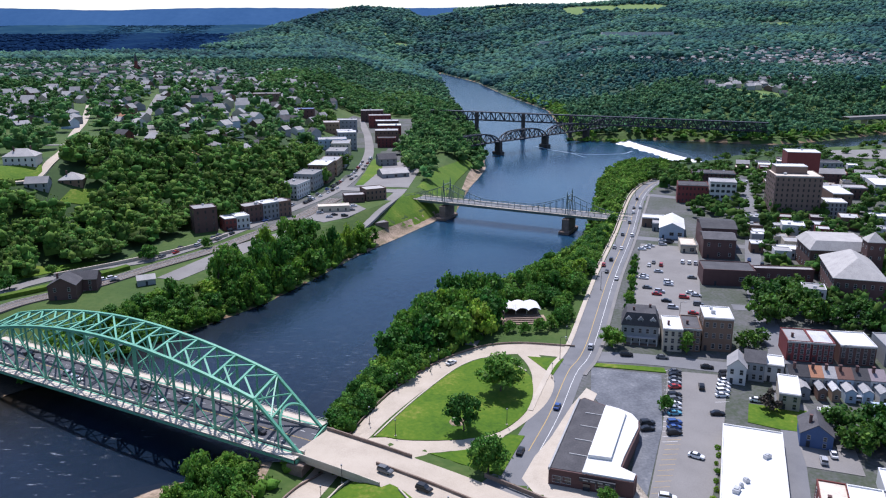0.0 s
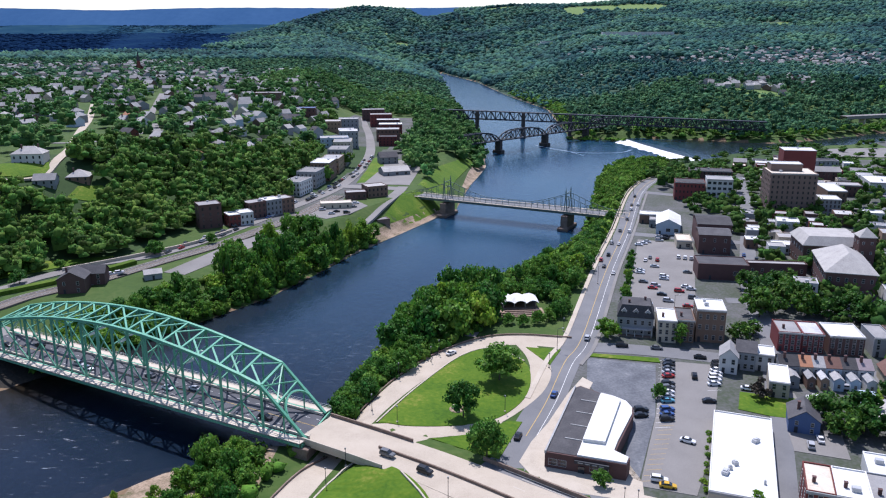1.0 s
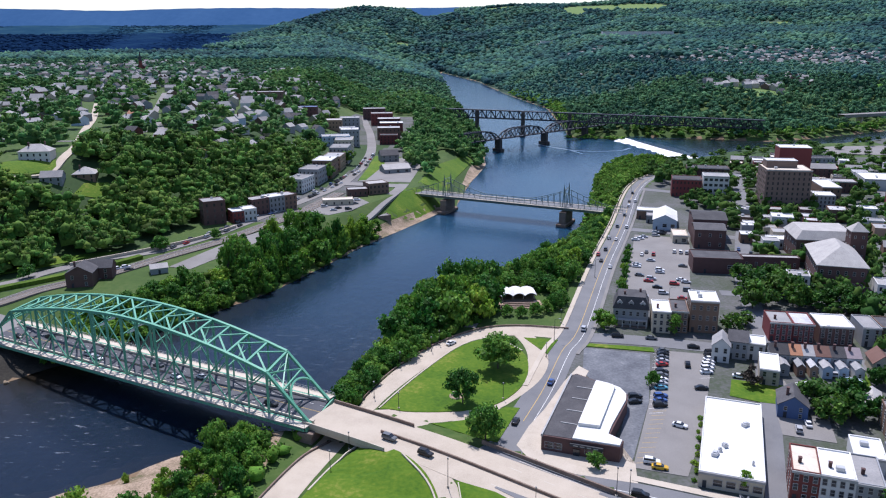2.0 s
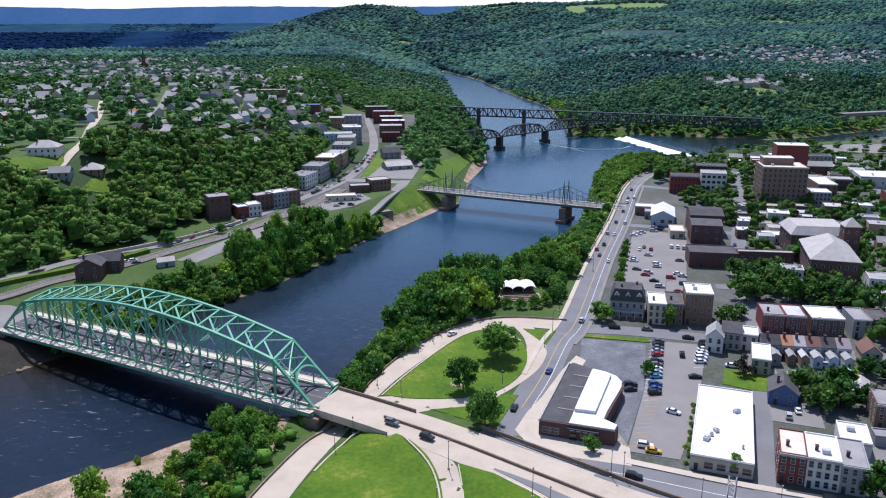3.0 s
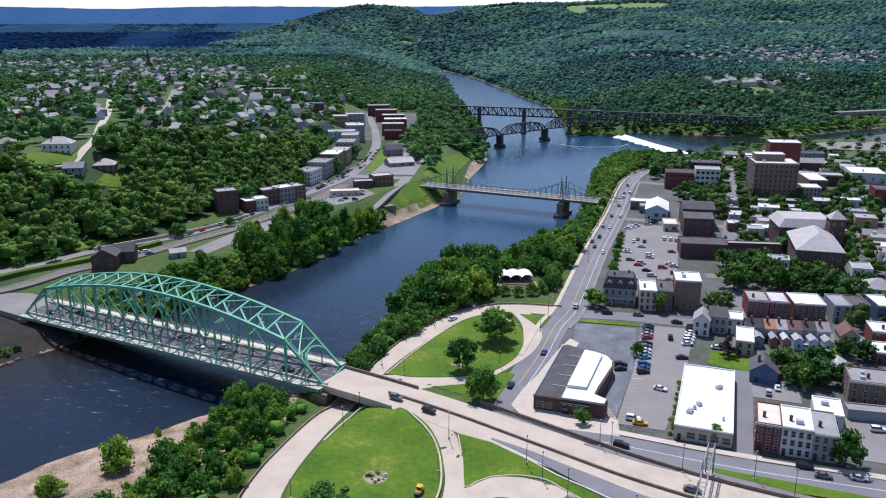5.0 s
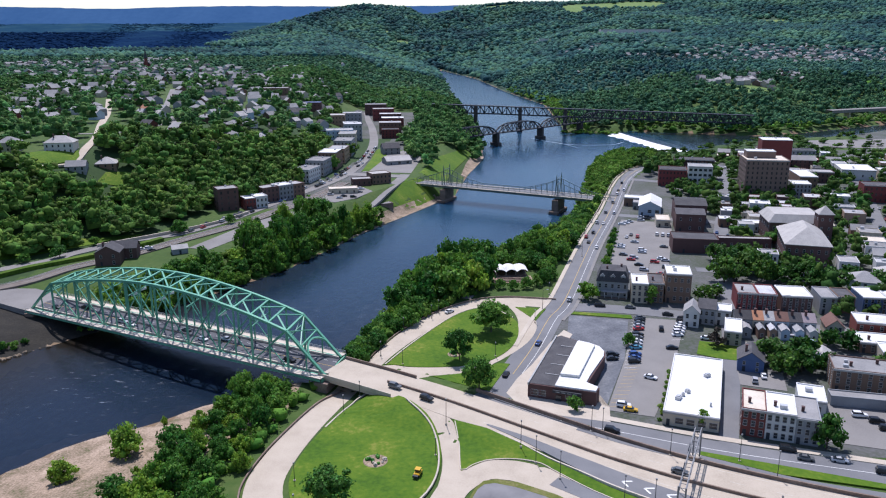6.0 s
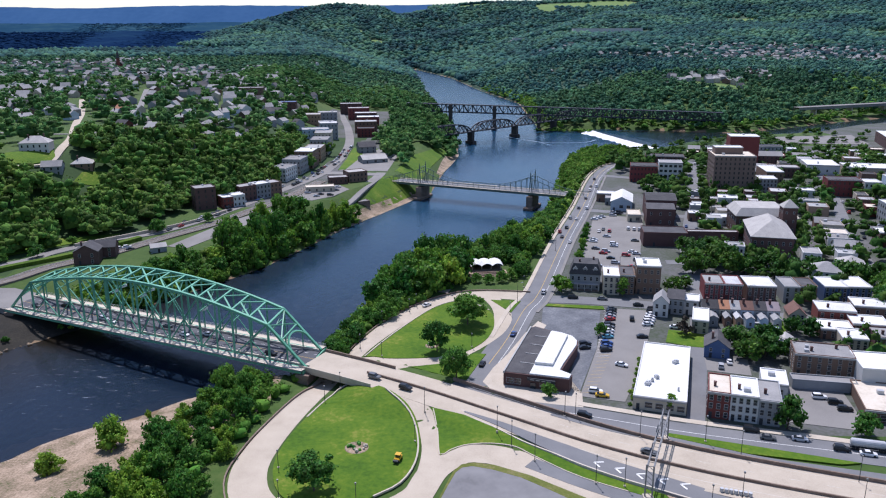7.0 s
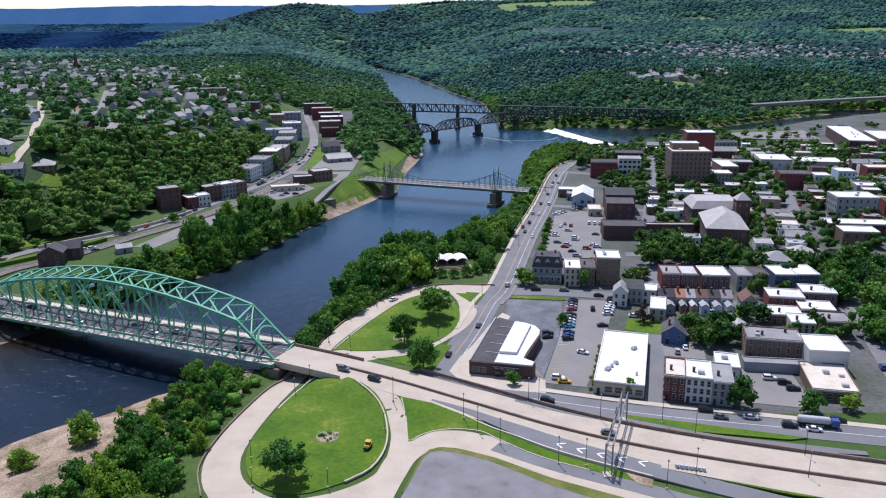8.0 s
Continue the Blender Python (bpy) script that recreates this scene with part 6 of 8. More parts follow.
def far_houses(name, spots, label, seed):
    """Small gabled houses too far off to pick apart, in one mesh with wall and roof materials."""
    rng = np.random.default_rng(seed)
    v, f, mi = [], [], []
    for sx, sy in spots:
        w, d, h, r = rng.uniform(8, 15), rng.uniform(8, 12), rng.uniform(5, 8), rng.uniform(2.5, 4.5)
        a = rng.uniform(0, math.pi)
        z = float(height(sx, sy)) - 0.5
        n0 = len(v)
        for lx, ly, lz in ((-w, -d, 0), (w, -d, 0), (w, d, 0), (-w, d, 0), (-w, -d, h), (w, -d, h), (w, d, h), (-w, d, h), (-w, 0, h + r), (w, 0, h + r)):
            lx, ly = lx / 2, ly / 2
            v.append((sx + lx * math.cos(a) - ly * math.sin(a), sy + lx * math.sin(a) + ly * math.cos(a), z + lz))
        k = int(rng.integers(0, 4))
        for q, m in (((0, 1, 5, 4), k), ((1, 2, 6, 5), k), ((2, 3, 7, 6), k), ((3, 0, 4, 7), k), ((4, 8, 7), k), ((5, 6, 9), k), ((4, 5, 9, 8), 4 + k % 3), ((6, 7, 8, 9), 4 + k % 3)):
            f.append(tuple(n0 + i for i in q))
            mi.append(m)
    me = slab(name, v, f, [M["white_wall"], M["grey_wall"], M["cream_wall"], M["brown_brick"], M["grey_roof"], M["dark_roof"], M["grey_roof"]])
    me.polygons.foreach_set("material_index", np.array(mi, np.int32))
    return tagged(new(name, me), label, "houses", kind="stuff")


far_houses("houses", HILL_SPOTS, "pale houses on the hillside streets among trees", 40)
far_rng = np.random.default_rng(31)


def settle(n, x0, x1, y0, y1, gap):
    """House places in the neighbourhoods, some distance apart."""
    out = []
    for _ in range(n * 40):
        px, py = far_rng.uniform(x0, x1), far_rng.uniform(y0, y1)
        if far_rng.uniform() > float(hood(px, py)) ** 1.3 + 0.004 or max(float(banks(px, py)[0]), float(banks(px, py)[1])) < 60:
            continue
        if all((px - a) ** 2 + (py - b) ** 2 > gap * gap for a, b in out):
            out.append((px, py))
        if len(out) >= n:
            break
    return out


FAR_W = settle(210, -1500, -180, 1000, 2300, 19)
far_houses("houses", FAR_W, "distant pale houses of a town among trees", 41)
FAR_E = settle(430, 100, 1700, 1180, 2700, 18) + settle(20, 0, 200, 2750, 3000, 18)
far_houses("houses", FAR_E, "distant pale houses on a wooded hill", 42)


def church(px, py):
    z = float(height(px, py))
    ob = empty("church", pose(px, py, z, 0, 0, 20))
    part("nave", box(bmesh.new(), -7, 7, 0, 26, -1, 10), M["red_brick"], ob)
    bm = bmesh.new()
    a = [bm.verts.new(q) for q in ((-7.4, -0.4, 9.8), (7.4, -0.4, 9.8), (0, -0.4, 17), (-7.4, 26.4, 9.8), (7.4, 26.4, 9.8), (0, 26.4, 17))]
    for q in ((0, 1, 2), (4, 3, 5), (0, 2, 5, 3), (1, 4, 5, 2), (0, 3, 4, 1)):
        bm.faces.new([a[i] for i in q])
    part("roof", bm, M["dark_roof"], ob)
    part("tower", box(bmesh.new(), -3, 3, -5, 0.5, -1, 21), M["red_brick"], ob)
    bm = bmesh.new()
    bmesh.ops.create_cone(bm, cap_ends=True, segments=8, radius1=3.6, radius2=0.1, depth=19, matrix=Matrix.Translation((0, -2.2, 30.4)))
    part("spire", bm, M["dark_roof"], ob)
    tagged(ob, "red brick church with a dark pointed spire", "church")


church(-688, 1508)

# ---- bridges further down ----


def cantilever_bridge():
    """A light grey two-tower eyebar bridge."""
    # axis from the far bank to the town
    A, B = Vector((-66, 548, 1.0)), Vector((88, 482, 0.6))
    ax = (B - A)
    L = ax.length
    u = ax / L
    s = Vector((-u.y, u.x, 0)).normalized()
    thing = empty("cantilever_bridge", Matrix.Translation(A))
    inv = Matrix.Translation(-A)
    towers = (0.235 * L, 0.765 * L)
    peaks = (10.5, 10.5)

    def top(d):
        z = 2.2
        for t in towers:
            z = max(z, 1.6 + 9.5 * max(0, 1 - abs(d - t) / 34) ** 1.6)
        return z
    bm = beam(bmesh.new(), inv @ A, inv @ B, 10.0, 0.6)
    part("deck", bm, M["asphalt"], thing)
    n = 40
    for k in (-1, 1):
        off = s * k * 5.2
        bm = beam(bmesh.new(), inv @ (A + off - Vector((0, 0, 0.9))), inv @ (B + off - Vector((0, 0, 0.9))), 0.4, 1.7)
        part("girder", bm, M["aged_steel"], thing)
        bm = beam(bmesh.new(), inv @ (A + off * 1.35 + Vector((0, 0, 0.35))), inv @ (B + off * 1.35 + Vector((0, 0, 0.35))), 1.6, 0.3)
        part("footway", bm, M["pale_concrete"], thing)
        bm = bmesh.new()
        for z in (0.9, 1.5):
            beam(bm, inv @ (A + off * 1.5 + Vector((0, 0, z))), inv @ (B + off * 1.5 + Vector((0, 0, z))), 0.1)
        for i in range(n * 2 + 1):
            p = A + u * (L * i / (2 * n)) + off * 1.5
            beam(bm, inv @ p, inv @ (p + Vector((0, 0, 1.5))), 0.1)
        part("rail", bm, M["aged_steel"], thing)
        bm = bmesh.new()
        for i in range(n):
            d0, d1 = L * i / n, L * (i + 1) / n
            beam(bm, inv @ (A + u * d0 + off + Vector((0, 0, top(d0)))), inv @ (A + u * d1 + off + Vector((0, 0, top(d1)))), 0.3)
        part("eyebar_chain", bm, M["aged_steel"], thing)
        for i in range(1, n):
            d = L * i / n
            p = A + u * d + off
            part("hanger", beam(bmesh.new(), inv @ p, inv @ (p + Vector((0, 0, top(d)))), 0.3), M["aged_steel"], thing)
        for t in towers:
            for e in (-0.9, 0.9):
                p = A + u * (t + e) + off
                part("tower_post", beam(bmesh.new(), inv @ p, inv @ (A + u * t + off + Vector((0, 0, 12.5))), 0.45), M["aged_steel"], thing)
            p = A + u * t + off + Vector((0, 0, 12.4))
            bm = bmesh.new()
            bmesh.ops.create_cone(bm, cap_ends=True, segments=6, radius1=0.5, radius2=0.04, depth=3.2, matrix=Matrix.Translation(inv @ (p + Vector((0, 0, 1.6)))))
            part("finial", bm, M["aged_steel"], thing)
    for t in towers:
        for z in (8.0, 12.0):
            bm = beam(bmesh.new(), inv @ (A + u * t + s * 5.2 + Vector((0, 0, z))), inv @ (A + u * t - s * 5.2 + Vector((0, 0, z))), 0.4)
            part("portal", bm, M["aged_steel"], thing)
        c = A + u * t
        bm = bmesh.new()
        m = Matrix.Translation((c.x, c.y, 0)) @ Matrix.Rotation(math.atan2(u.y, u.x), 4, "Z")
        box(bm, -2.4, 2.4, -7.5, 7.5, -14.5, -1.9, m)
        box(bm, -3.6, 3.6, -10.5, 10.5, -14.5, -9.6, m)
        bmesh.ops.bevel(bm, geom=bm.edges[:], offset=0.4, segments=1, affect="EDGES")
        tagged(part("bridge_pier", bm, M["rust_stone"]), "dark stone river pier with a wider foot", "bridge pier", "bridge piers")
    for p in (A, B):
        bm = bmesh.new()
        m = Matrix.Translation((p.x, p.y, 0)) @ Matrix.Rotation(math.atan2(u.y, u.x), 4, "Z")
        box(bm, -4, 4, -6.5, 6.5, -11, p.z - 0.35, m)
        tagged(part("abutment", bm, M["rust_stone"]), "dark stone bridge abutment on the bank", "abutment")
    tagged(thing, "pale grey steel cantilever bridge with pointed towers", "bridge")


cantilever_bridge()


M["dark_stone"] = material("dark_stone", [(0.035, 0.030, 0.028), (0.065, 0.056, 0.05), (0.095, 0.082, 0.074)], 0.9, 0.3, 2.0, 0.4)


def rail_bridge(name, A, B, spans, depth, arched, pier_z, label, width=5.5):
    A, B = Vector(A), Vector(B)
    L = (B - A).length
    u = (B - A) / L
    s = Vector((-u.y, u.x, 0)).normalized()
    thing = empty(name, Matrix.Translation(A))
    inv = Matrix.Translation(-A)
    part("deck", beam(bmesh.new(), inv @ A, inv @ B, width, 0.9), M["dark_steel"], thing)
    edges = np.linspace(0, L, spans + 1)
    for a, b in zip(edges[:-1], edges[1:]):
        for k in (-1, 1):
            off = s * k * width / 2
            bm = bmesh.new()
            n = 10
            pts = []
            for i in range(n + 1):
                d = a + (b - a) * i / n
                z = depth * (1 - (2 * i / n - 1) ** 4) if arched else depth
                pts.append((A + u * d + off, A + u * d + off + Vector((0, 0, z))))
            for i in range(n):
                beam(bm, inv @ pts[i][1], inv @ pts[i + 1][1], 1.1)
                beam(bm, inv @ pts[i][0], inv @ pts[i + 1][0], 1.1)
                beam(bm, inv @ pts[i][0 if i % 2 else 1], inv @ pts[i + 1][1 if i % 2 else 0], 0.7)
                beam(bm, inv @ pts[i][0], inv @ pts[i][1], 0.6)
            tagged(part("truss", bm, M["dark_steel"], thing), kind="stuff")
    for d in edges[1:-1]:
        c = A + u * d
        if float(banks(c.x, c.y)[1]) > 30:
            continue
        bm = bmesh.new()
        m = Matrix.Translation((c.x, c.y, 0)) @ Matrix.Rotation(math.atan2(u.y, u.x), 4, "Z")
        box(bm, -2.2, 2.2, -width * 0.7, width * 0.7, -14.5, c.z - 0.4, m)
        box(bm, -3.2, 3.2, -width * 1.1, width * 1.1, -14.5, pier_z, m)
        bmesh.ops.bevel(bm, geom=bm.edges[:], offset=0.3, segments=1, affect="EDGES")
        tagged(part("bridge_pier", bm, M["dark_stone"]), "dark stone railway bridge pier in the river", "bridge pier", "railway piers")
    tagged(thing, label, "railway bridge")


rail_bridge("railway_bridge", (-45, 776, 3.0), (225, 1086, 0.5), 5, 10, True, -8, "dark steel railway bridge with arched trusses")
rail_bridge("railway_bridge", (-75, 987, 22.5), (330, 950, 12.0), 7, -10, False, -8, "long dark steel railway viaduct with deep trusses", 6.5)

# the weir at the mouth of the tributary
M["foam"] = material("foam", [(0.55, 0.58, 0.60), (0.75, 0.77, 0.78), (0.82, 0.83, 0.84)], 0.6, 0.2, 1.5, 0.6, depth=0.3)
M["thin_foam"] = material("thin_foam", [(0.08, 0.13, 0.18), (0.20, 0.26, 0.31), (0.48, 0.52, 0.55)], 0.5, 0.12, 0.8, 0.4, depth=0.1)
q = bmesh.new()
wg = np.random.default_rng(404)
rows = []
for i in range(91):
    y = 954 - 2.05 * i
    crest = Vector((float(np.interp(y, [770, 841, 899, 954], [213, 211, 194, 163])), y, -9.9))
    toe_y = y - 20 - 10 * math.sin(i / 90 * 3.14)
    toe = Vector((float(np.interp(toe_y, [745, 764, 796, 858, 925, 940], [186, 190, 186, 173, 150, 146])), toe_y, -11.36))
    reach = 0.95 + 0.08 * math.sin(i * 0.55) * math.sin(i * 0.31) + wg.uniform(-0.05, 0.06)
    row = []
    for j in range(7):
        k = j / 6 * reach
        p = crest.lerp(toe, k)
        p.z = -9.9 - 1.46 * min(1, (j / 6) ** 0.6 * 1.02) + (wg.uniform(-0.12, 0.12) if 0 < j < 6 else 0)
        row.append(q.verts.new(p))
    row.append(q.verts.new((crest.x + 1.5, crest.y + 0.8, -12.5)))
    rows.append(row)
for ra, rb in zip(rows[:-1], rows[1:]):
    for j in range(6):
        q.faces.new((ra[j], ra[j + 1], rb[j + 1], rb[j]))
    q.faces.new((ra[7], ra[0], rb[0], rb[7]))
bmesh.ops.recalc_face_normals(q, faces=q.faces[:])
tagged(part("weir", q, M["foam"]), "white water pouring over a curved low dam", "weir")
strip("upper_water", [(176, 962, -9.9), (204, 872, -9.9), (230, 775, -9.9)], [26, 30, 24], 0.0, M["water"], "dark still water above a dam", "water", offset=0, thick=1.0)
strip("rapids", [(70, 870, -11.3), (100, 845, -11.3), (140, 848, -11.3), (158, 870, -11.3)], [0.8, 1.4, 1.2, 2], 0.0, M["thin_foam"], "thin white line of rapids", "water", thick=0.05)
strip("rapids", [(52, 905, -11.3), (66, 880, -11.3), (86, 855, -11.3), (100, 822, -11.3)], [0.7, 1.0, 1.3, 0.5], 0.0, M["thin_foam"], "thin white line of rapids", "water", thick=0.05)


# a road viaduct beyond the tributary
strip("overpass", [(470, 1068, 8), (560, 1100, 9), (680, 1150, 9), (820, 1195, 9), (1000, 1240, 9)], 13, 0, M["old_asphalt"], "long road viaduct in the distance", "viaduct", kind="", thick=4.0, across=2)
for px, py in ((500, 1079), (560, 1100), (620, 1126), (680, 1150), (750, 1174), (820, 1195)):
    q = box(bmesh.new(), -1.2, 1.2, -5, 5, -24, 6.6)
    bmesh.ops.bevel(q, geom=q.edges[:], offset=0.2, segments=1, affect="EDGES")
    ob = part("viaduct_pier", q, M["concrete"])
    ob.matrix_basis = pose(px, py, 0, 0, 0, 22)
    tagged(ob, "concrete pier under a road viaduct", "pier", "viaduct piers")


# ---- trees one by one ----
tree(4.4, 236, 8.2, 11.5, FINE[0], label="broad green tree on a ramp lawn", lift=0.28)
tree(-6.9, 210, 5.5, 11.0, FINE[1], label="open grey-green tree beside a flower bed", lift=0.25)
tree(0.5, 188, 5.6, 10.5, FINE[0], label="rounded green tree on a grass verge", lift=0.2)
tree(-35.6, 120, 7.0, 9.5, FINE[1], label="broad green tree on the oval lawn", lift=0.34)
tree(55.6, 226, 2.6, 5.5, label="small green tree in a car park")
tree(46.5, 274, 5.2, 8.5, label="round green tree at a street corner")
tree(72.6, 269, 3.8, 10.0, TALL[1], label="upright green tree beside a street")
tree(30.6, 175.5, 2.6, 5.0, label="small young tree beside the street")
tree(67.6, 166.5, 3.0, 7.0, TALL[0], label="young green street tree before a shop")
tree(89.5, 228, 4.2, 8.0, MAPLE, label="dark purple-leaved tree in a yard")
for i in range(9):
    bush(*along(56.4, 168.3, -1.0 + 0.3 * (i % 2), GRID, 2.0 + 4.4 * i), 0.9 + 0.3 * (i % 3), 1.5 + 0.5 * (i % 2), "green shrub in a brick bed beside a shop")
for px, py, r, h in ((104, 214, 6.5, 9), (112, 207, 6.5, 9.5), (106, 204, 6, 9), (120, 206, 5, 8), (115, 216, 6, 9), (136, 226, 5, 8), (131, 231, 4, 7), (97, 276, 5, 7), (103, 281, 4, 6)):
    tree(px, py, r, h, label="broad green garden tree between houses")
tree(100, 156, 5.2, 11, label="tall green tree beside a street")
tree(121, 152, 4.6, 7.5, CROWNS[3], label="yellow-green tree beside the street")
tree(134, 153.5, 3.2, 6, CROWNS[0], label="small yellow-green street tree")
for i in range(11):
    tree(56.5 + 1.75 * i + (i % 3) * 0.5, 303 + 8.2 * i, 1.9 + 0.25 * (i % 4), 4.2 + 0.6 * (i % 3), CROWNS[i % 3], label="slim young tree beside the river drive", group="young street trees")
# trees in the park strip before the brick hall
pk = np.random.default_rng(61)
for i in range(170):
    px, py = along(108, 300, pk.uniform(2, 82), -12, pk.uniform(0, 36))
    if (px > 138 and py > 308 - 0.2 * (px - 138)) or any(math.hypot(px - a, py - b) < 6.2 for a, b, r in TREES[-40:]) or any(math.hypot(px - a, py - b) < r * 0.8 + 2 for a, b, r in PLOTS):
        continue
    tree(px, py, pk.uniform(5.2, 8), pk.uniform(8, 12.5), label="dense green park tree beside a brick hall")
# by the right edge
for i in range(200):
    px, py = pk.uniform(148, 215), pk.uniform(128, 290)
    if px < 158 + (py - 150) * 0.18 or any(math.hypot(px - a, py - b) < 7 for a, b, r in TREES[-60:]) or any(math.hypot(px - a, py - b) < r * 0.8 + 3 for a, b, r in PLOTS):
        continue
    tree(px, py, pk.uniform(5, 8.5), pk.uniform(8, 12.5), BANK[int(pk.integers(3))] if pk.uniform() < 0.5 else None, label="dense green tree along a street")
for i in range(34):
    px, py = pk.uniform(130, 420), pk.uniform(330, 720)
    if any(math.hypot(px - a, py - b) < r * 0.8 + 2.5 for a, b, r in PLOTS) or float(banks(px, py)[2]) < 5:
        continue
    tree(px, py, pk.uniform(3.5, 6.5), pk.uniform(7, 11), label="green tree between town buildings")
# the right bank
count = 0
for i in range(2600):
    py = pk.uniform(204, 490)
    px = float(np.interp(py, [204, 235, 262, 290, 312, 320, 340, 360, 383, 418, 455, 490], [-56, -51, -40, -35, -18, 6, 18, 27, 43, 52, 64, 72]))
    px += pk.uniform(0, 1) ** 0.8 * float(np.interp(py, [204, 235, 262, 290, 312, 320, 345, 383, 418, 490], [13, 17, 24, 38, 26, 30, 30, 14, 14, 14]))
    if not clear_of([((-40, 203), (-24.5, 238)), ((-24.5, 238), (-1, 267)), ((-1, 267), (32, 269))], px, py, 6.5) or not clear_of([((28, 252), (57.5, 360)), ((57.5, 360), (79, 440)), ((79, 440), (110, 562)), ((110, 562), (140, 624)), ((140, 624), (185, 668))], px, py, 10.5):
        continue
    if math.hypot(px - 13, py - 305) < 13 or (2 < px < 34 and 272 < py < 299) or (math.hypot(px - 40, py - 400) < 6):
        continue
    if py > 470 and px > 60:
        continue
    small = py < 262
    tall = py < 314
    r = pk.uniform(3.0, 4.8) if small else pk.uniform(5.4, 8.4) if tall else pk.uniform(4.2, 6.2) if 330 < py < 362 else pk.uniform(3.0, 4.8)
    if any(math.hypot(px - a, py - b) < 0.60 * (r + q) for a, b, q in TREES[-140:]):
        continue
    h = pk.uniform(4.5, 8.5) if small else pk.uniform(12, 17.5) if tall else pk.uniform(9, 14) if 330 < py < 362 else pk.uniform(4.5, 8.5)
    tree(px, py, r, h, TALL[int(pk.integers(2))] if pk.uniform() < 0.12 else BANK[1 + int(pk.integers(2))] if small or pk.uniform() < 0.6 else None, label="leafy green tree on the river bank", group="river bank trees", lift=0.02)
    count += 1
    if count > 105:
        break
for px, py, r, h in ((-3, 312, 5.0, 9), (2, 318, 5.0, 9), (10, 320, 5, 8), (19, 321, 5, 9), (27, 317, 5, 9), (30, 309, 4, 8), (3, 289, 2.6, 4.5), (8, 287, 3, 5), (14, 286, 2.8, 5), (20, 288, 3.4, 6), (25, 291, 3, 6), (29, 296, 4, 8), (32, 302, 3.6, 7), (-6, 300, 5, 12), (-10, 288, 5.5, 13), (-12, 276, 5.5, 12), (-14, 298, 6.5, 15)):
    tree(px, py, r, h, BANK[2] if r > 3.5 else CROWNS[1], label="dense green tree around the park stage", group="stage trees", lift=0.02)
for px, py, r, h in ((-16, 308, 7.2, 18), (-7, 314, 6.8, 18), (1, 315, 6.4, 17), (-25, 292, 7, 16), (-33, 274, 6, 14), (19, 337, 5, 13), (25, 346, 5.6, 14), (32, 349, 5.4, 13.5), (29, 336, 5, 11)):
    tree(px, py, r, h, BANK[1 + int(px) % 2], label="tall leafy green tree on the river bank", group="river bank trees", lift=0.02)
# the left bank
count = 0
for i in range(2400):
    py = pk.uniform(238, 455)
    px = float(np.interp(py, [p[0] for p in BANK_L], [p[1] for p in BANK_L])) - pk.uniform(0, 1) * np.interp(py, [238, 300, 345, 360, 400, 432, 455], [22, 28, 20, 24, 24, 18, 8]) - 2.0
    if not clear_of([((-160, 349), (-148, 346)), ((-96, 425), (-82, 455))], px, py, 6) or math.hypot(px + 190, py - 322) < 15 or math.hypot(px + 162, py - 340) < 9:
        continue
    if (px + 51) * 0.449 + (py - 189.6) * 0.8934 - 8 < 15:
        continue
    r = pk.uniform(4.8, 8.2) if py > 340 else pk.uniform(3.8, 6.4)
    if any(math.hypot(px - a, py - b) < 0.62 * (r + q) for a, b, q in TREES[-110:]):
        continue
    tree(px, py, r, pk.uniform(12, 19) if py > 340 else pk.uniform(6, 10.5), TALL[int(pk.integers(2))] if pk.uniform() < 0.12 else BANK[int(pk.integers(3))] if pk.uniform() < 0.6 else None, label="leafy green tree on the far bank", group="far bank trees", lift=0.02)
    count += 1
    if count > 66:
        break
# scrub and boulders below the west abutment
for px, py, r, h in ((-191, 229, 3.2, 4.5), (-187.5, 232, 2.6, 3.6), (-195, 226, 3.4, 4.8), (-186, 236, 2.2, 3.0), (-199, 231, 3.6, 5.0), (-203, 222, 3.8, 5.5), (-171, 252, 2.0, 2.6), (-167.5, 254, 1.6, 2.2)):
    bush(px, py, r, h, "green riverside shrub below the bridge abutment")
bd = np.random.default_rng(303)
for i in range(16):
    q = bmesh.new()
    bmesh.ops.create_icosphere(q, subdivisions=2, radius=1)
    k = bd.uniform(0.5, 1.3)
    for v in q.verts:
        f = 0.85 + 0.3 * math.sin(v.co.x * 3.1 + i) * math.cos(v.co.y * 2.7 - i) + bd.uniform(-0.05, 0.05)
        v.co = Vector((v.co.x * k * 1.25 * f, v.co.y * k * f, max(v.co.z, -0.4) * k * 0.7 * f))
    ob = new("boulder", me_of(q, "boulder", M["sand"]))
    by = bd.uniform(214, 238)
    bx = float(np.interp(by, [p[0] for p in BANK_L], [p[1] for p in BANK_L])) - bd.uniform(-1.5, 2.5)
    ob.matrix_basis = Matrix.Translation((bx, by, float(height(bx, by)) + 0.1 * k)) @ Matrix.Rotation(bd.uniform(0, 6.28), 4, "Z")
    tagged(ob, "weathered sandy boulder at the edge of the river", "boulder", group="shore boulders")
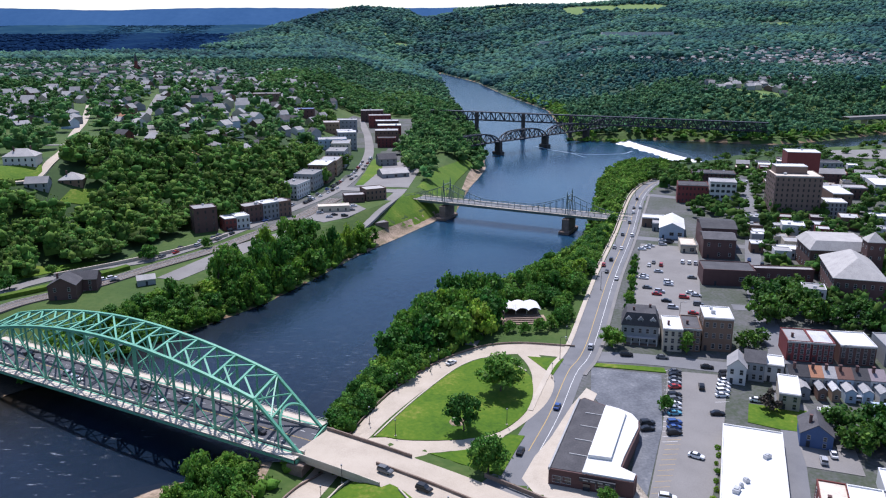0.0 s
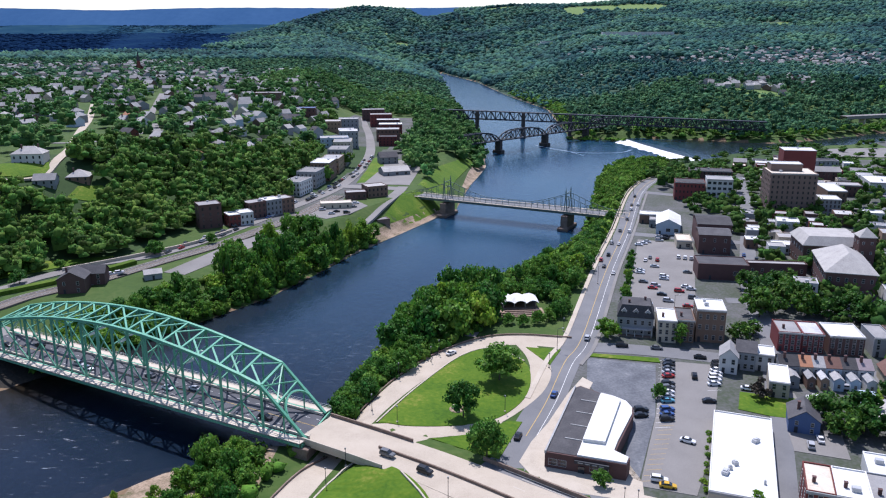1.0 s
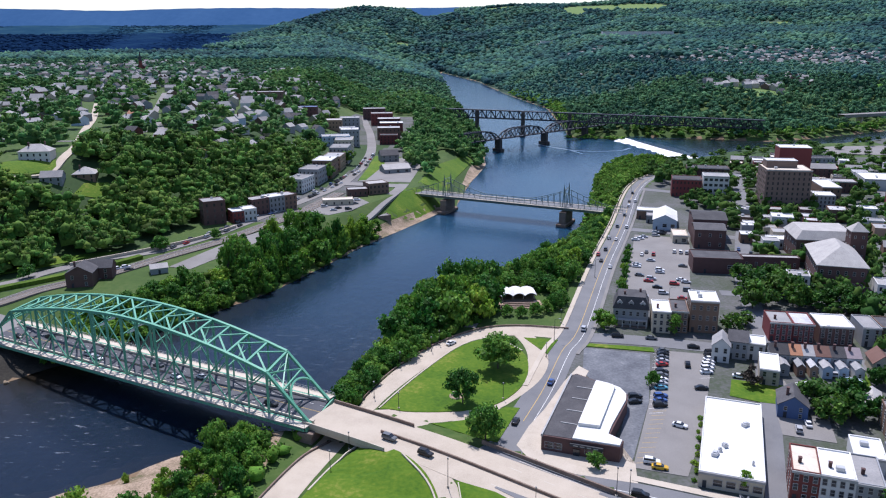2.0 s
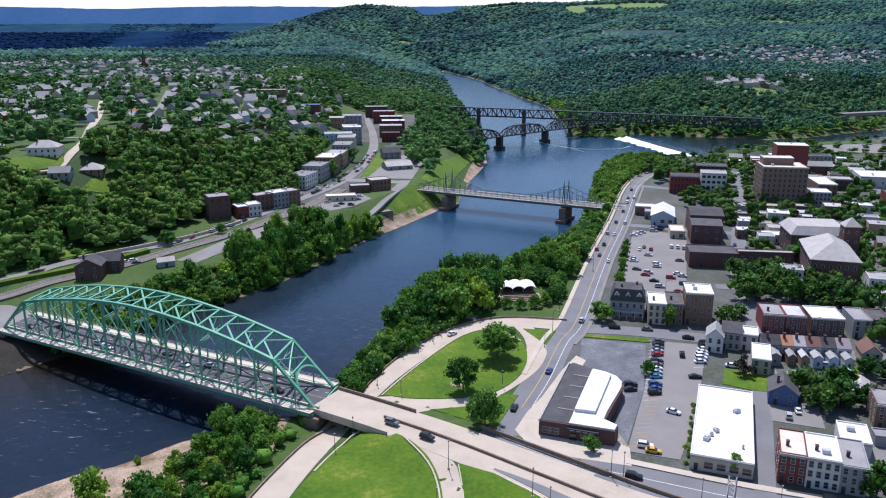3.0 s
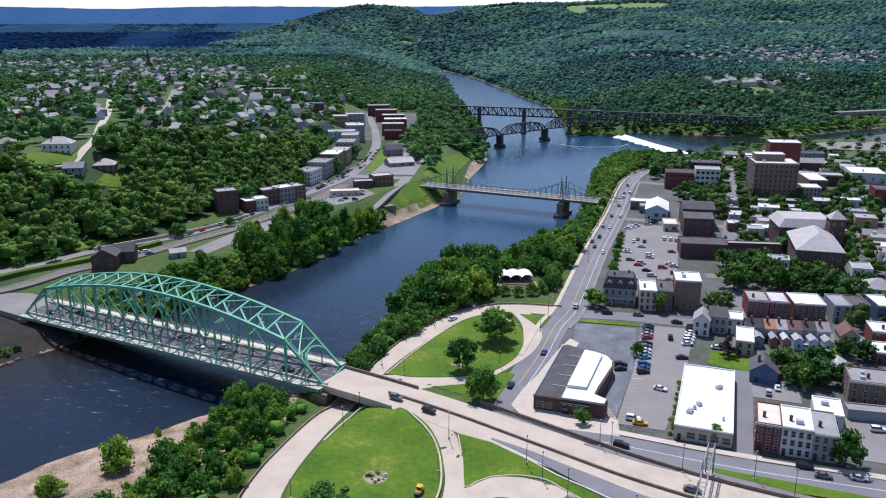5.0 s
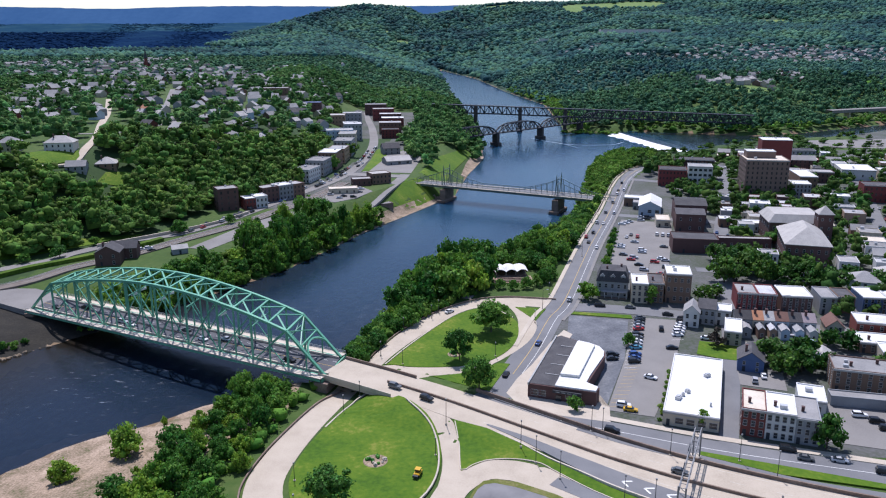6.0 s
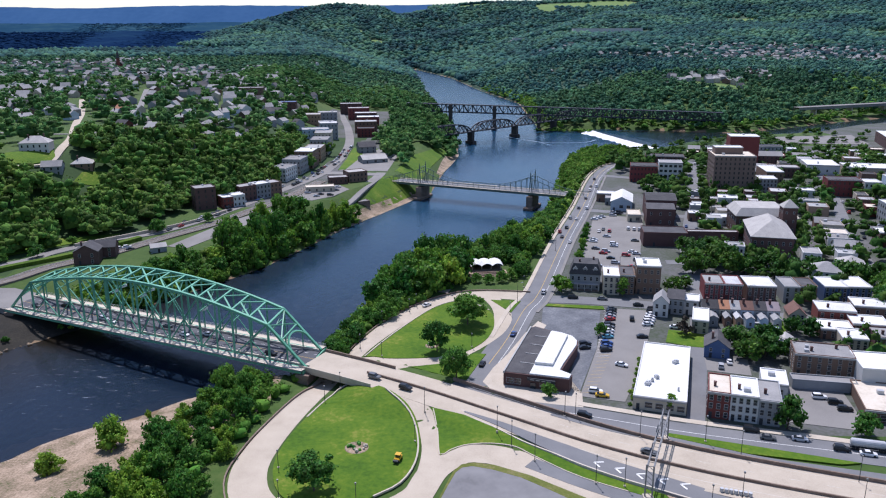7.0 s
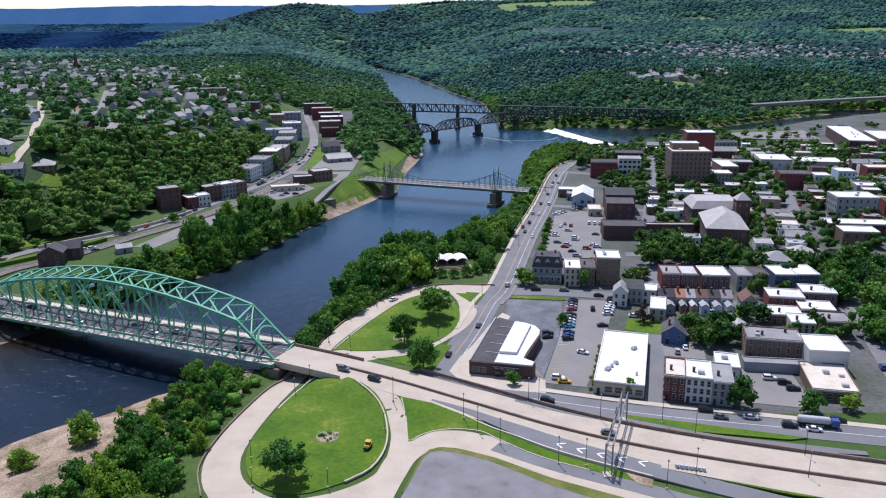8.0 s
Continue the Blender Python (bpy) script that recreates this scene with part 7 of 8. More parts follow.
# the near bank beside the bridge
for px, py, r, h in ((-101, 146.6, 5.6, 11.5), (-113.5, 134, 4.0, 7.5), (-100.5, 172, 1.3, 3.6)):
    tree(px, py, r, h, BANK[0], label="leafy willow-green tree alone on the sand", group="near bank trees", lift=0.0)
nb = np.random.default_rng(202)
spots = []
for i in range(900):
    py = nb.uniform(92, 188)
    edge = float(np.interp(py, [92, 120, 150, 170, 188], [-112, -92, -84, -84, -80]))
    px = nb.uniform(edge, -62.5)
    r = nb.uniform(2.4, 4.8)
    if any(math.hypot(px - a, py - b) < 0.66 * (r + q) for a, b, q in spots) or nb.uniform() < 0.25:
        continue
    spots.append((px, py, r))
    if len(spots) > 52:
        break
    tree(px, py, r, r * nb.uniform(1.7, 2.5), BANK[int(nb.choice([0, 1, 0, 1, 2]))], label="leafy willow-green tree on the sandy bank", group="near bank trees", lift=0.0)
for i in range(70):
    py = nb.uniform(95, 187)
    px = nb.uniform(float(np.interp(py, [92, 120, 150, 170, 188], [-114, -96, -88, -88, -84])), -62)
    bush(px, py, nb.uniform(1.0, 2.2), nb.uniform(2, 4), "low green shrub on the sandy bank")
for px, py, r, h in ((-222, 330, 4.5, 7), (-236, 322, 3.5, 5), (-214, 352, 3, 5), (-176, 376, 5, 8), (-228, 346, 3, 5), (-152, 396, 3.4, 6)):
    tree(px, py, r, h, label="round green tree beside the road")


# ---- woods ----
wr = np.random.default_rng(99)


def scatter(x0, x1, y0, y1, step, keep, r0, r1, h0, h1, seed):
    rng = np.random.default_rng(seed)
    xs, ys = np.meshgrid(np.arange(x0, x1, step), np.arange(y0, y1, step))
    xs = xs.ravel() + rng.uniform(-0.5, 0.5, xs.size) * step
    ys = ys.ravel() + rng.uniform(-0.5, 0.5, ys.size) * step
    ok = keep(xs, ys)
    xs, ys = xs[ok], ys[ok]
    return np.stack([xs, ys, height(xs, ys), rng.uniform(r0, r1, len(xs)), rng.uniform(h0, h1, len(xs))], 1)


def far_from(xs, ys, spots, gap):
    ok = np.ones(len(xs), bool)
    for s in spots:
        ok &= (xs - s[0]) ** 2 + (ys - s[1]) ** 2 > (gap if len(s) < 3 else s[2] * 0.85 + gap) ** 2
    return ok


def off_roads(xs, ys, lines, gap):
    ok = np.ones(len(xs), bool)
    for (ax, ay), (bx, by) in lines:
        dx, dy = bx - ax, by - ay
        t = np.clip(((xs - ax) * dx + (ys - ay) * dy) / (dx * dx + dy * dy), 0, 1)
        ok &= np.hypot(xs - ax - t * dx, ys - ay - t * dy) > gap
    return ok


def leafy(spots, seed, lobes=5, sprays=70, size=0.8):
    """Woods of clumped crowns: several lobes and loose sprays for each tree."""
    rng = np.random.default_rng(seed)
    s = np.asarray(spots)
    out = []
    for k in range(lobes):
        a = rng.uniform(0, 6.28, len(s))
        d = rng.uniform(0.2, 0.80, len(s)) if k else np.zeros(len(s))
        f = rng.uniform(*((0.30, 0.50) if lobes < 9 else (0.20, 0.37)), len(s)) if k else np.full(len(s), 0.66)
        zz = s[:, 2] + s[:, 4] * (rng.uniform(0.25, 0.78, len(s)) * (1.1 - 0.5 * d) if k else 0.2)
        out.append(np.stack([s[:, 0] + np.cos(a) * d * s[:, 3], s[:, 1] + np.sin(a) * d * s[:, 3], zz, s[:, 3] * f, s[:, 4] * f * 0.8], 1))
    return np.concatenate(out)


def sprays(name, spots, per, size, label, seed, mat):
    """Loose leaf sprays over the crowns of the nearer woods."""
    rng = np.random.default_rng(seed)
    s = np.repeat(np.asarray(spots), per, 0)
    n = len(s)
    d = rng.normal(size=(n, 3))
    d /= np.linalg.norm(d, axis=1)[:, None]
    d[:, 2] = np.abs(d[:, 2])
    p = np.stack([s[:, 0] + d[:, 0] * s[:, 3] * 1.02, s[:, 1] + d[:, 1] * s[:, 3] * 1.02, s[:, 2] + s[:, 4] * (0.5 + 0.53 * d[:, 2])], 1)
    nr = d + rng.normal(size=(n, 3)) * 0.6
    nr /= np.linalg.norm(nr, axis=1)[:, None]
    t1 = np.cross(nr, rng.normal(size=(n, 3)))
    t1 /= np.linalg.norm(t1, axis=1)[:, None]
    t2 = np.cross(nr, t1)
    k = size * rng.uniform(0.6, 1.4, n)[:, None]
    v = np.stack([p - t1 * k, p + t2 * k * 0.8, p + t1 * k, p - t2 * k * 0.8], 1).reshape(-1, 3)
    me = bpy.data.meshes.new(name)
    me.vertices.add(len(v)), me.loops.add(len(v)), me.polygons.add(n)
    me.vertices.foreach_set("co", v.ravel())
    me.loops.foreach_set("vertex_index", np.arange(len(v), dtype=np.int32))
    me.polygons.foreach_set("loop_start", np.arange(0, len(v), 4, dtype=np.int32))
    me.polygons.foreach_set("loop_total", np.full(n, 4, np.int32))
    me.update()
    me.materials.append(mat)
    return tagged(new(name, me), label, "foliage", kind="stuff")


def open_to(xs, ys, cx, cy, rx, ry):
    return ((xs - cx) / rx) ** 2 + ((ys - cy) / ry) ** 2 > 1


def bluff(xs, ys):
    l = banks(xs, ys)[0]
    foot = np.interp(ys, [330, 450, 650, 820], [128, 96, 96, 135])
    ok = (l > foot - 14) & off_roads(xs, ys, list(zip(MAIN[:-1], MAIN[1:])), 10) & (l < foot + np.interp(ys, [470, 560, 640], [118, 84, 48])) & (ys < 900)
    ok &= ~((ys > 655) & (l < 168)) & off_roads(xs, ys, WEST_ROADS[:4], 9) & far_from(xs, ys, PLOTS, 3)
    return ok & open_to(xs, ys, -278, 418, 22, 17) & open_to(xs, ys, -238, 419, 15, 16)


s1 = leafy(scatter(-480, -100, 150, 900, 9.4, bluff, 5.2, 9.4, 10, 18, 1), 2, 17)
s1[:, 4] *= np.where(np.random.default_rng(44).uniform(size=len(s1)) < 0.2, 1.25, 1.0)
woods("bluff_woods", s1, "dense dark green woods on the bluff", 0, 3, M["bluff_forest"], rough=(0.6, 1.3), smooth=False)
sprays("bluff_leaves", s1, 7, 0.58, "leaf sprays on the bluff woods", 5, M["bluff_forest"])


def point(xs, ys):
    l, r, t, p = banks(xs, ys)
    keep = (l > 1) & (l < np.interp(ys, [600, 690, 720, 800, 900], [56, 58, 88, 100, 300])) & (ys > 597)
    lawn = (xs > -47) & (ys < 712)
    return keep & ~lawn & far_from(xs, ys, PLOTS, 6) & ~((ys < 1020) & (ys > 690) & (l > 78) & (l < 190))


s2 = leafy(scatter(-420, 40, 600, 1350, 10.5, point, 5.2, 9.0, 9, 17, 4), 5, 6)
woods("river_woods", s2, "dense green woods along the far bank", 0, 6, M["point_forest"], rough=(0.6, 1.3), smooth=False)
sprays("river_leaves", s2, 6, 0.9, "leaf sprays on the bank woods", 7, M["point_forest"])


def plateau(xs, ys):
    l = banks(xs, ys)[0]
    foot = np.interp(ys, [330, 450, 650, 820], [128, 96, 96, 135])
    rnd = np.random.default_rng(5).uniform(size=len(xs))
    return (l > foot + np.interp(ys, [560, 640], [80, 44])) & (rnd < 0.52) & off_roads(xs, ys, WEST_ROADS, 9) & far_from(xs, ys, PLOTS, 1.5) & far_from(xs, ys, [(a, b - 9, r * 0.5) for a, b, r in PLOTS], 1.0) & (xs > -1500) & open_to(xs, ys, -278, 414, 24, 27)


s3 = leafy(scatter(-900, -150, 430, 1060, 15, plateau, 5.2, 10.8, 9, 20, 8), 9, 13)
woods("town_trees", s3, "green garden trees among the hillside houses", 0, 10, M["point_forest"], rough=(0.6, 1.3), smooth=False)
sprays("town_leaves", s3, 3, 0.75, "leaf sprays on garden trees", 11, M["point_forest"])


def far_town(xs, ys):
    l = banks(xs, ys)[0]
    rnd = np.random.default_rng(6).uniform(size=len(xs))
    return ((l > 60) | ((l > 2) & (ys > 1330))) & (rnd > 0.72 * hood(xs, ys)) & far_from(xs, ys, FAR_W, 7) & (xs > -0.7 * ys - 60)


s4 = scatter(-1700, -60, 1060, 2000, 14, far_town, 5.5, 9.5, 10, 18, 12)
s4[:, 4] *= 1 - 0.45 * hood(s4[:, 0], s4[:, 1])
woods("far_trees", leafy(s4, 13, 2), "distant trees among the houses", 0, 14, M["hazed_mid_forest"], rough=(0.65, 1.25), smooth=False)


def south_bank(xs, ys):
    l, r, t, p = banks(xs, ys)
    return (t > 12) & (p > 0) & (r > 20) & (ys < 1400) & (ys > 925) & open_to(xs, ys, 392, 1205, 50, 30) & (np.random.default_rng(27).uniform(size=len(xs)) > 0.75 * hood(xs, ys)) & far_from(xs, ys, FAR_E, 8) & off_roads(xs, ys, VIADUCT, 26)


VIADUCT = [((470, 1068), (680, 1150)), ((680, 1150), (1000, 1240)), ((530, 985), (760, 1010))]
s5 = leafy(scatter(60, 900, 880, 1400, 12, south_bank, 4.5, 10.0, 8, 19, 15), 16, 5)
woods("slope_woods", s5, "dense green woods on the far slope", 0, 17, M["hazed_mid_forest"], rough=(0.6, 1.3), sink=0.2, smooth=False)
sprays("slope_leaves", s5, 3, 1.0, "leaf sprays on the slope woods", 18, M["hazed_mid_forest"])


def shore_strip(xs, ys):
    l, r, t, p = banks(xs, ys)
    return (p > 0) & (t > 1) & (((r > 1) & (r < 26) & (ys < 1700)) | ((t < 22) & (xs > 180) & (np.random.default_rng(9).uniform(size=len(xs)) < 0.8))) & (ys > 930)


s6 = leafy(scatter(20, 800, 930, 1700, 9, shore_strip, 4.0, 8.0, 7, 13, 17), 19, 3)
woods("shore_woods", s6, "green trees along the far shore", 0, 23, M["forest"], rough=(0.6, 1.3), smooth=False)
sprays("shore_leaves", s6, 5, 0.9, "leaf sprays of the shore trees", 24, M["forest"])


def beyond(xs, ys):
    l, r, t, p = banks(xs, ys)
    return (np.maximum(l, r) > 3) & far_from(xs, ys, FAR_E, 9) & ~((xs > 150) & (xs < 660) & (ys > 2740) & (ys < 2900)) & (np.random.default_rng(len(xs)).uniform(size=len(xs)) > 0.75 * hood(xs, ys))


def fields(xs, ys):
    """Open farmland on the hills."""
    f = np.zeros(len(xs), bool)
    for cx, cy, rx, ry in FIELDS:
        f |= ((xs - cx) / rx) ** 2 + (np.where(ys < cy, ys - cy + 0.3 * ry, ys - cy) / ry) ** 2 < 1
    return f


for y0, y1, step, r0, r1, h0, h1, seed in ((1380, 2000, 13.8, 5.5, 10, 11, 20, 20), (2000, 2900, 17, 8, 13, 13, 22, 21), (2900, 4700, 20.5, 9, 14.5, 13, 21, 22)):
    sp = scatter(-3000, 3300, y0, y1, step, lambda a, b: beyond(a, b) & ~fields(a, b) & (a > -0.62 * b - 60) & (a < 0.62 * b + 120) & ((b > 2000) | (banks(a, b)[1] > 3)) & ~((a < -0.27 * b) & (b > 2450) & (height(a, b) < 70)), r0, r1, h0, h1, seed)
    sp[:, 4] *= 1 - 0.45 * hood(sp[:, 0], sp[:, 1])
    if y0 < 2000:
        sp = leafy(sp, seed + 50, 2)
    woods("hill_woods", sp, "distant wooded hills with blue haze put into their green", 0, seed + 10, M["hazed_far_forest"], rough=(0.65, 1.25), sink=0.1, smooth=False)
near_right = scatter(640, 1600, 300, 1400, 22, lambda a, b: (banks(a, b)[2] > 4), 7, 11, 9, 14, 40)
woods("edge_woods", near_right, "green trees beyond the town", 0, 41, rough=(0.6, 1.3), smooth=False)


def bank_growth(xs, ys):
    l, r, t, p = banks(xs, ys)
    reach = np.interp(ys, [204, 235, 270, 300, 345, 440, 500, 560, 620, 735], [22, 26, 36, 56, 66, 40, 20, 22, 40, 70])
    right = ~((xs > 165) & (ys > 675)) & (r > 1) & (r < reach) & (ys > 205) & (ys < 735) & off_roads(xs, ys, list(zip(DRIVE[3:-1], DRIVE[4:])), 9.5) & off_roads(xs, ys, list(zip(UP_LOOP[:-1], UP_LOOP[1:])), 5.6)
    right &= (np.hypot(xs - 13, ys - 305) > 13) & ~((xs > 2) & (xs < 34) & (ys > 272) & (ys < 299))
    left = (l > 1) & (l < np.interp(ys, [238, 300, 360, 400, 432, 455], [22, 28, 24, 24, 16, 6])) & (ys > 240) & (ys < 455)
    left &= (np.hypot(xs + 190, ys - 322) > 14) & ((xs + 51) * 0.449 + (ys - 189.6) * 0.8934 - 8 > 14)
    near = (np.random.default_rng(8).uniform(size=len(xs)) < 0.5) & (xs > -70) & (xs < np.interp(ys, [100, 112, 126, 143, 163, 181, 190], [-60, -60, -64, -63, -58.5, -53.5, -50])) & (ys > 95) & (ys < 190)
    return right | left | near


sp = scatter(-240, 190, 95, 740, 3.7, bank_growth, 1.6, 3.2, 2.0, 5.4, 60)
woods("bank_growth", sp, "dense green undergrowth on the river banks", 1, 61)
sprays("bank_leaves", sp, 20, 0.42, "leaf sprays of the bank undergrowth", 62, M["forest"])


def lower_bank(xs, ys):
    l, r, t, p = banks(xs, ys)
    return ~((xs > 165) & (ys > 675)) & (r > 1) & (ys > 490) & (ys < 740) & (t > 2) & (r < np.interp(ys, [490, 560, 620, 735], [22, 24, 48, 90])) & off_roads(xs, ys, list(zip(DRIVE[6:-1], DRIVE[7:])), 10) & off_roads(xs, ys, [((-66, 548), (88, 482))], 9)


s7 = leafy(scatter(40, 240, 490, 740, 7.5, lower_bank, 3.0, 4.6, 4, 7, 70), 71, 8)
woods("lower_bank_woods", s7, "low green trees along the town bank", 0, 72, rough=(0.6, 1.3), smooth=False)
sprays("lower_bank_leaves", s7, 14, 0.55, "leaf sprays of the town bank trees", 73, M["forest"])


sg = np.random.default_rng(505)
gx = sg.uniform(94, 162, 70)
s9 = np.stack([gx, np.interp(gx, [92, 122, 150, 176], [955, 950, 944, 948]) + sg.uniform(-7, 7, 70), np.full(70, -11.0), sg.uniform(1.6, 3.8, 70), sg.uniform(2.5, 6.0, 70)], 1)
s9 = leafy(s9, 506, 4)
woods("shoal_shrubs", s9, "low green scrub on a stony shoal", 0, 507, rough=(0.6, 1.3), smooth=False)


def town_gaps(xs, ys):
    l, r, t, p = banks(xs, ys)
    rnd = np.random.default_rng(15).uniform(size=len(xs))
    return (rnd < 0.82) & (xs > 128) & (xs < 640) & (ys > 200) & (t > 4) & (p < 0) & ((ys < 690) | ((rnd < np.where(xs < 330, 0.5, 0.14)) & (ys < 850))) & far_from(xs, ys, PLOTS, -0.3) & off_roads(xs, ys, STREETS, 4.2) & ((ys > 480) | (xs > 140))


s8 = scatter(120, 640, 200, 900, 9.4, town_gaps, 3.4, 7.0, 6, 12.5, 80)
s8[:, 4] *= np.where(s8[:, 1] > 690, 0.55, 1.0)
s8 = leafy(s8, 81, 5)
woods("yard_trees", s8, "green trees and shrubs in the town yards", 0, 82, M["yard_forest"], rough=(0.6, 1.3), smooth=False)
sprays("yard_leaves", s8, 5, 0.6, "leaf sprays of the yard trees", 83, M["yard_forest"])


# ---- vehicles ----
PAINTS = {}
for cname, c in {"white": (0.72, 0.72, 0.72), "silver": (0.42, 0.43, 0.45), "black": (0.012, 0.012, 0.014), "grey": (0.12, 0.125, 0.13), "red": (0.38, 0.03, 0.025), "blue": (0.04, 0.09, 0.26), "teal": (0.10, 0.32, 0.42), "yellow": (0.62, 0.36, 0.02)}.items():
    PAINTS[cname] = material("paint_" + cname, [tuple(v * 0.9 for v in c), c], 0.28, 0.8, 6.0, 0, metal=0.1, spec=0.5)
M["tyre"] = material("tyre", [(0.012, 0.012, 0.012), (0.03, 0.03, 0.03)], 0.9, 2.0, 9.0, 0.1)
M["lamp_glass"] = material("lamp_glass", [(0.5, 0.5, 0.5), (0.7, 0.7, 0.68)], 0.2, 2.0, 8.0, 0)
M["tail_glass"] = material("tail_glass", [(0.25, 0.01, 0.01), (0.35, 0.02, 0.02)], 0.2, 2.0, 8.0, 0)


def loft(rows, name, mat):
    """A body from cross sections along x: rows of x, half width, bottom, top."""
    bm = bmesh.new()
    rings = []
    for px, hw, z0, z1 in rows:
        rings.append([bm.verts.new(q) for q in ((px, -hw, z0), (px, -hw, z0 + 0.6 * (z1 - z0)), (px, -hw * 0.9, z1), (px, hw * 0.9, z1), (px, hw, z0 + 0.6 * (z1 - z0)), (px, hw, z0))])
    for a, b in zip(rings[:-1], rings[1:]):
        for i in range(6):
            j = (i + 1) % 6
            bm.faces.new((a[i], b[i], b[j], a[j]))
    bm.faces.new(rings[0]), bm.faces.new(rings[-1][::-1])
    bmesh.ops.recalc_face_normals(bm, faces=bm.faces[:])
    return me_of(bm, name, mat)


BODY = {"sedan": [(-2.25, 0.72, 0.45, 0.85), (-2.1, 0.86, 0.3, 0.95), (-1.2, 0.9, 0.28, 1.0), (0.9, 0.9, 0.28, 1.0), (1.9, 0.86, 0.3, 0.85), (2.25, 0.7, 0.42, 0.7)],
        "suv": [(-2.3, 0.82, 0.5, 1.1), (-2.2, 0.92, 0.4, 1.15), (-1.2, 0.95, 0.38, 1.15), (0.9, 0.95, 0.38, 1.12), (2.0, 0.92, 0.4, 1.0), (2.3, 0.8, 0.5, 0.85)]}
CABIN = {"sedan": [(-1.75, 0.72, 0.95, 1.0), (-1.05, 0.74, 0.95, 1.42), (0.25, 0.74, 0.95, 1.45), (1.1, 0.74, 0.95, 1.0)],
         "suv": [(-2.2, 0.8, 1.1, 1.2), (-2.0, 0.82, 1.1, 1.72), (0.2, 0.82, 1.1, 1.75), (1.1, 0.82, 1.1, 1.14)]}
CABIN_ME = {k: loft(v, "cabin_glass", M["glass"]) for k, v in CABIN.items()}
BODY_ME = {(k, c): loft(BODY[k], "body", PAINTS[c]) for k in BODY for c in PAINTS}
ROOF_ME = {}
for k, (x0, x1, hw, z) in {"sedan": (-1.0, 0.3, 0.68, 1.44), "suv": (-1.95, 0.3, 0.76, 1.74)}.items():
    for c in PAINTS:
        q = box(bmesh.new(), x0, x1, -hw, hw, z - 0.03, z + 0.04)
        bmesh.ops.bevel(q, geom=q.edges[:], offset=0.03, segments=1, affect="EDGES")
        ROOF_ME[k, c] = me_of(q, "roof", PAINTS[c])
q = bmesh.new()
bmesh.ops.create_cone(q, cap_ends=True, segments=12, radius1=0.33, radius2=0.33, depth=0.22, matrix=Matrix.Rotation(math.pi / 2, 4, "X"))
WHEEL_ME = me_of(q, "wheel", M["tyre"])
car_rng = np.random.default_rng(15)


def car(x, y, rot, color="", kind="", z=None, up=0.14, label="", near=True, group=""):
    color = color or str(car_rng.choice(list(PAINTS)[:6], p=[0.3, 0.18, 0.22, 0.14, 0.08, 0.08]))
    kind = kind or str(car_rng.choice(["sedan", "suv"]))
    z = float(height(x, y)) + up if z is None else z
    ob = empty("car", pose(x, y, z, 0, 0, rot))
    part_me("body", BODY_ME[kind, color], ob)
    part_me("cabin_glass", CABIN_ME[kind], ob)
    part_me("roof", ROOF_ME[kind, color], ob)
    if near:
        for wx in (-1.35, 1.4):
            for wy in (-0.82, 0.82):
                part_me("wheel", WHEEL_ME, ob, pose(wx, wy, 0.33))
    return tagged(ob, label or f"{color} {'estate car' if kind == 'suv' else 'saloon car'} standing on asphalt", "car", group)


# the car park with marked bays
for i in range(15):
    px, py = 65.0 - i * 0.68, 253.5 - i * 3.0
    if i in (5, 11):
        continue
    c = {3: "silver", 4: "red", 7: "grey", 8: "white", 9: "silver", 10: "teal", 12: "blue", 13: "blue", 14: "black"}.get(i, "")
    car(px, py, 8 + car_rng.uniform(-3, 3), c, up=0.15, group="parked in bays")
for i in range(7):
    px, py = 82.0 - i * 0.95, 252.5 - i * 2.7
    car(px, py, 8 + car_rng.uniform(-3, 3), "black" if i < 2 else ("white" if i > 3 else ""), up=0.15, group="parked in bays")
car(71.2, 242.0, 80, "black", "suv", up=0.15)
car(71.5, 224.0, 0, "black", "sedan", up=0.15)
car(58.8, 199.0, -28, "white", "sedan", up=0.15)
car(46.5, 178.6, -12, "white", "suv", up=0.15)
car(48.2, 175.9, -12, "yellow", "sedan", up=0.15, label="yellow work vehicle standing beside a white van")
car(48.0, 213.5, 10, "black", "sedan", up=0.15)
car(48.6, 216.8, 10, "black", "suv", up=0.15)
# the great car park
for px, py in ((73.6, 357.5), (80.2, 379), (82.7, 368.2), (83.1, 348), (75, 334), (77.3, 325), (78.2, 316.5), (96.6, 359), (92, 333), (90, 321), (86, 330), (68.5, 312), (85.1, 310), (105.9, 380.6), (86.3, 379.5), (72.5, 343), (83.5, 384), (77, 337.5), (83.8, 351.5),
               (74.4, 361), (90.6, 336.4), (101.3, 384), (104.2, 383), (107.2, 382), (98.2, 385)):
    car(px, py, 74 if py > 378 else -14, near=py < 345, group="great car park")
for px, py in ((82.3, 409), (85.3, 412), (88, 415.5), (95.3, 419), (99.4, 423), (105.7, 414.4), (97, 427), (101, 427)):
    car(px, py, -10, near=False, group="upper car park")
# on the drive
for px, py, r, c in ((22.2, 226, 72, "blue"), (9.6, 199, 74, "black"), (38.4, 273, 75, "silver"), (57.6, 367, 76, "black"), (60.5, 356, 76, "white"), (57.6, 378, 76, "red"), (62.8, 388, 76, "black"), (71.5, 410, 75, "white"), (68, 412, 75, "silver"), (77, 440, 75, ""), (82, 438, 75, "white"), (86, 470, 75, ""), (93, 497, 75, "white"), (96, 512, 74, "black"), (100, 512, 74, "white"), (103, 540, 74, "")):
    car(px, py, r, c, up=0.12, near=py < 330, label="" if c else "car driving along the river drive")
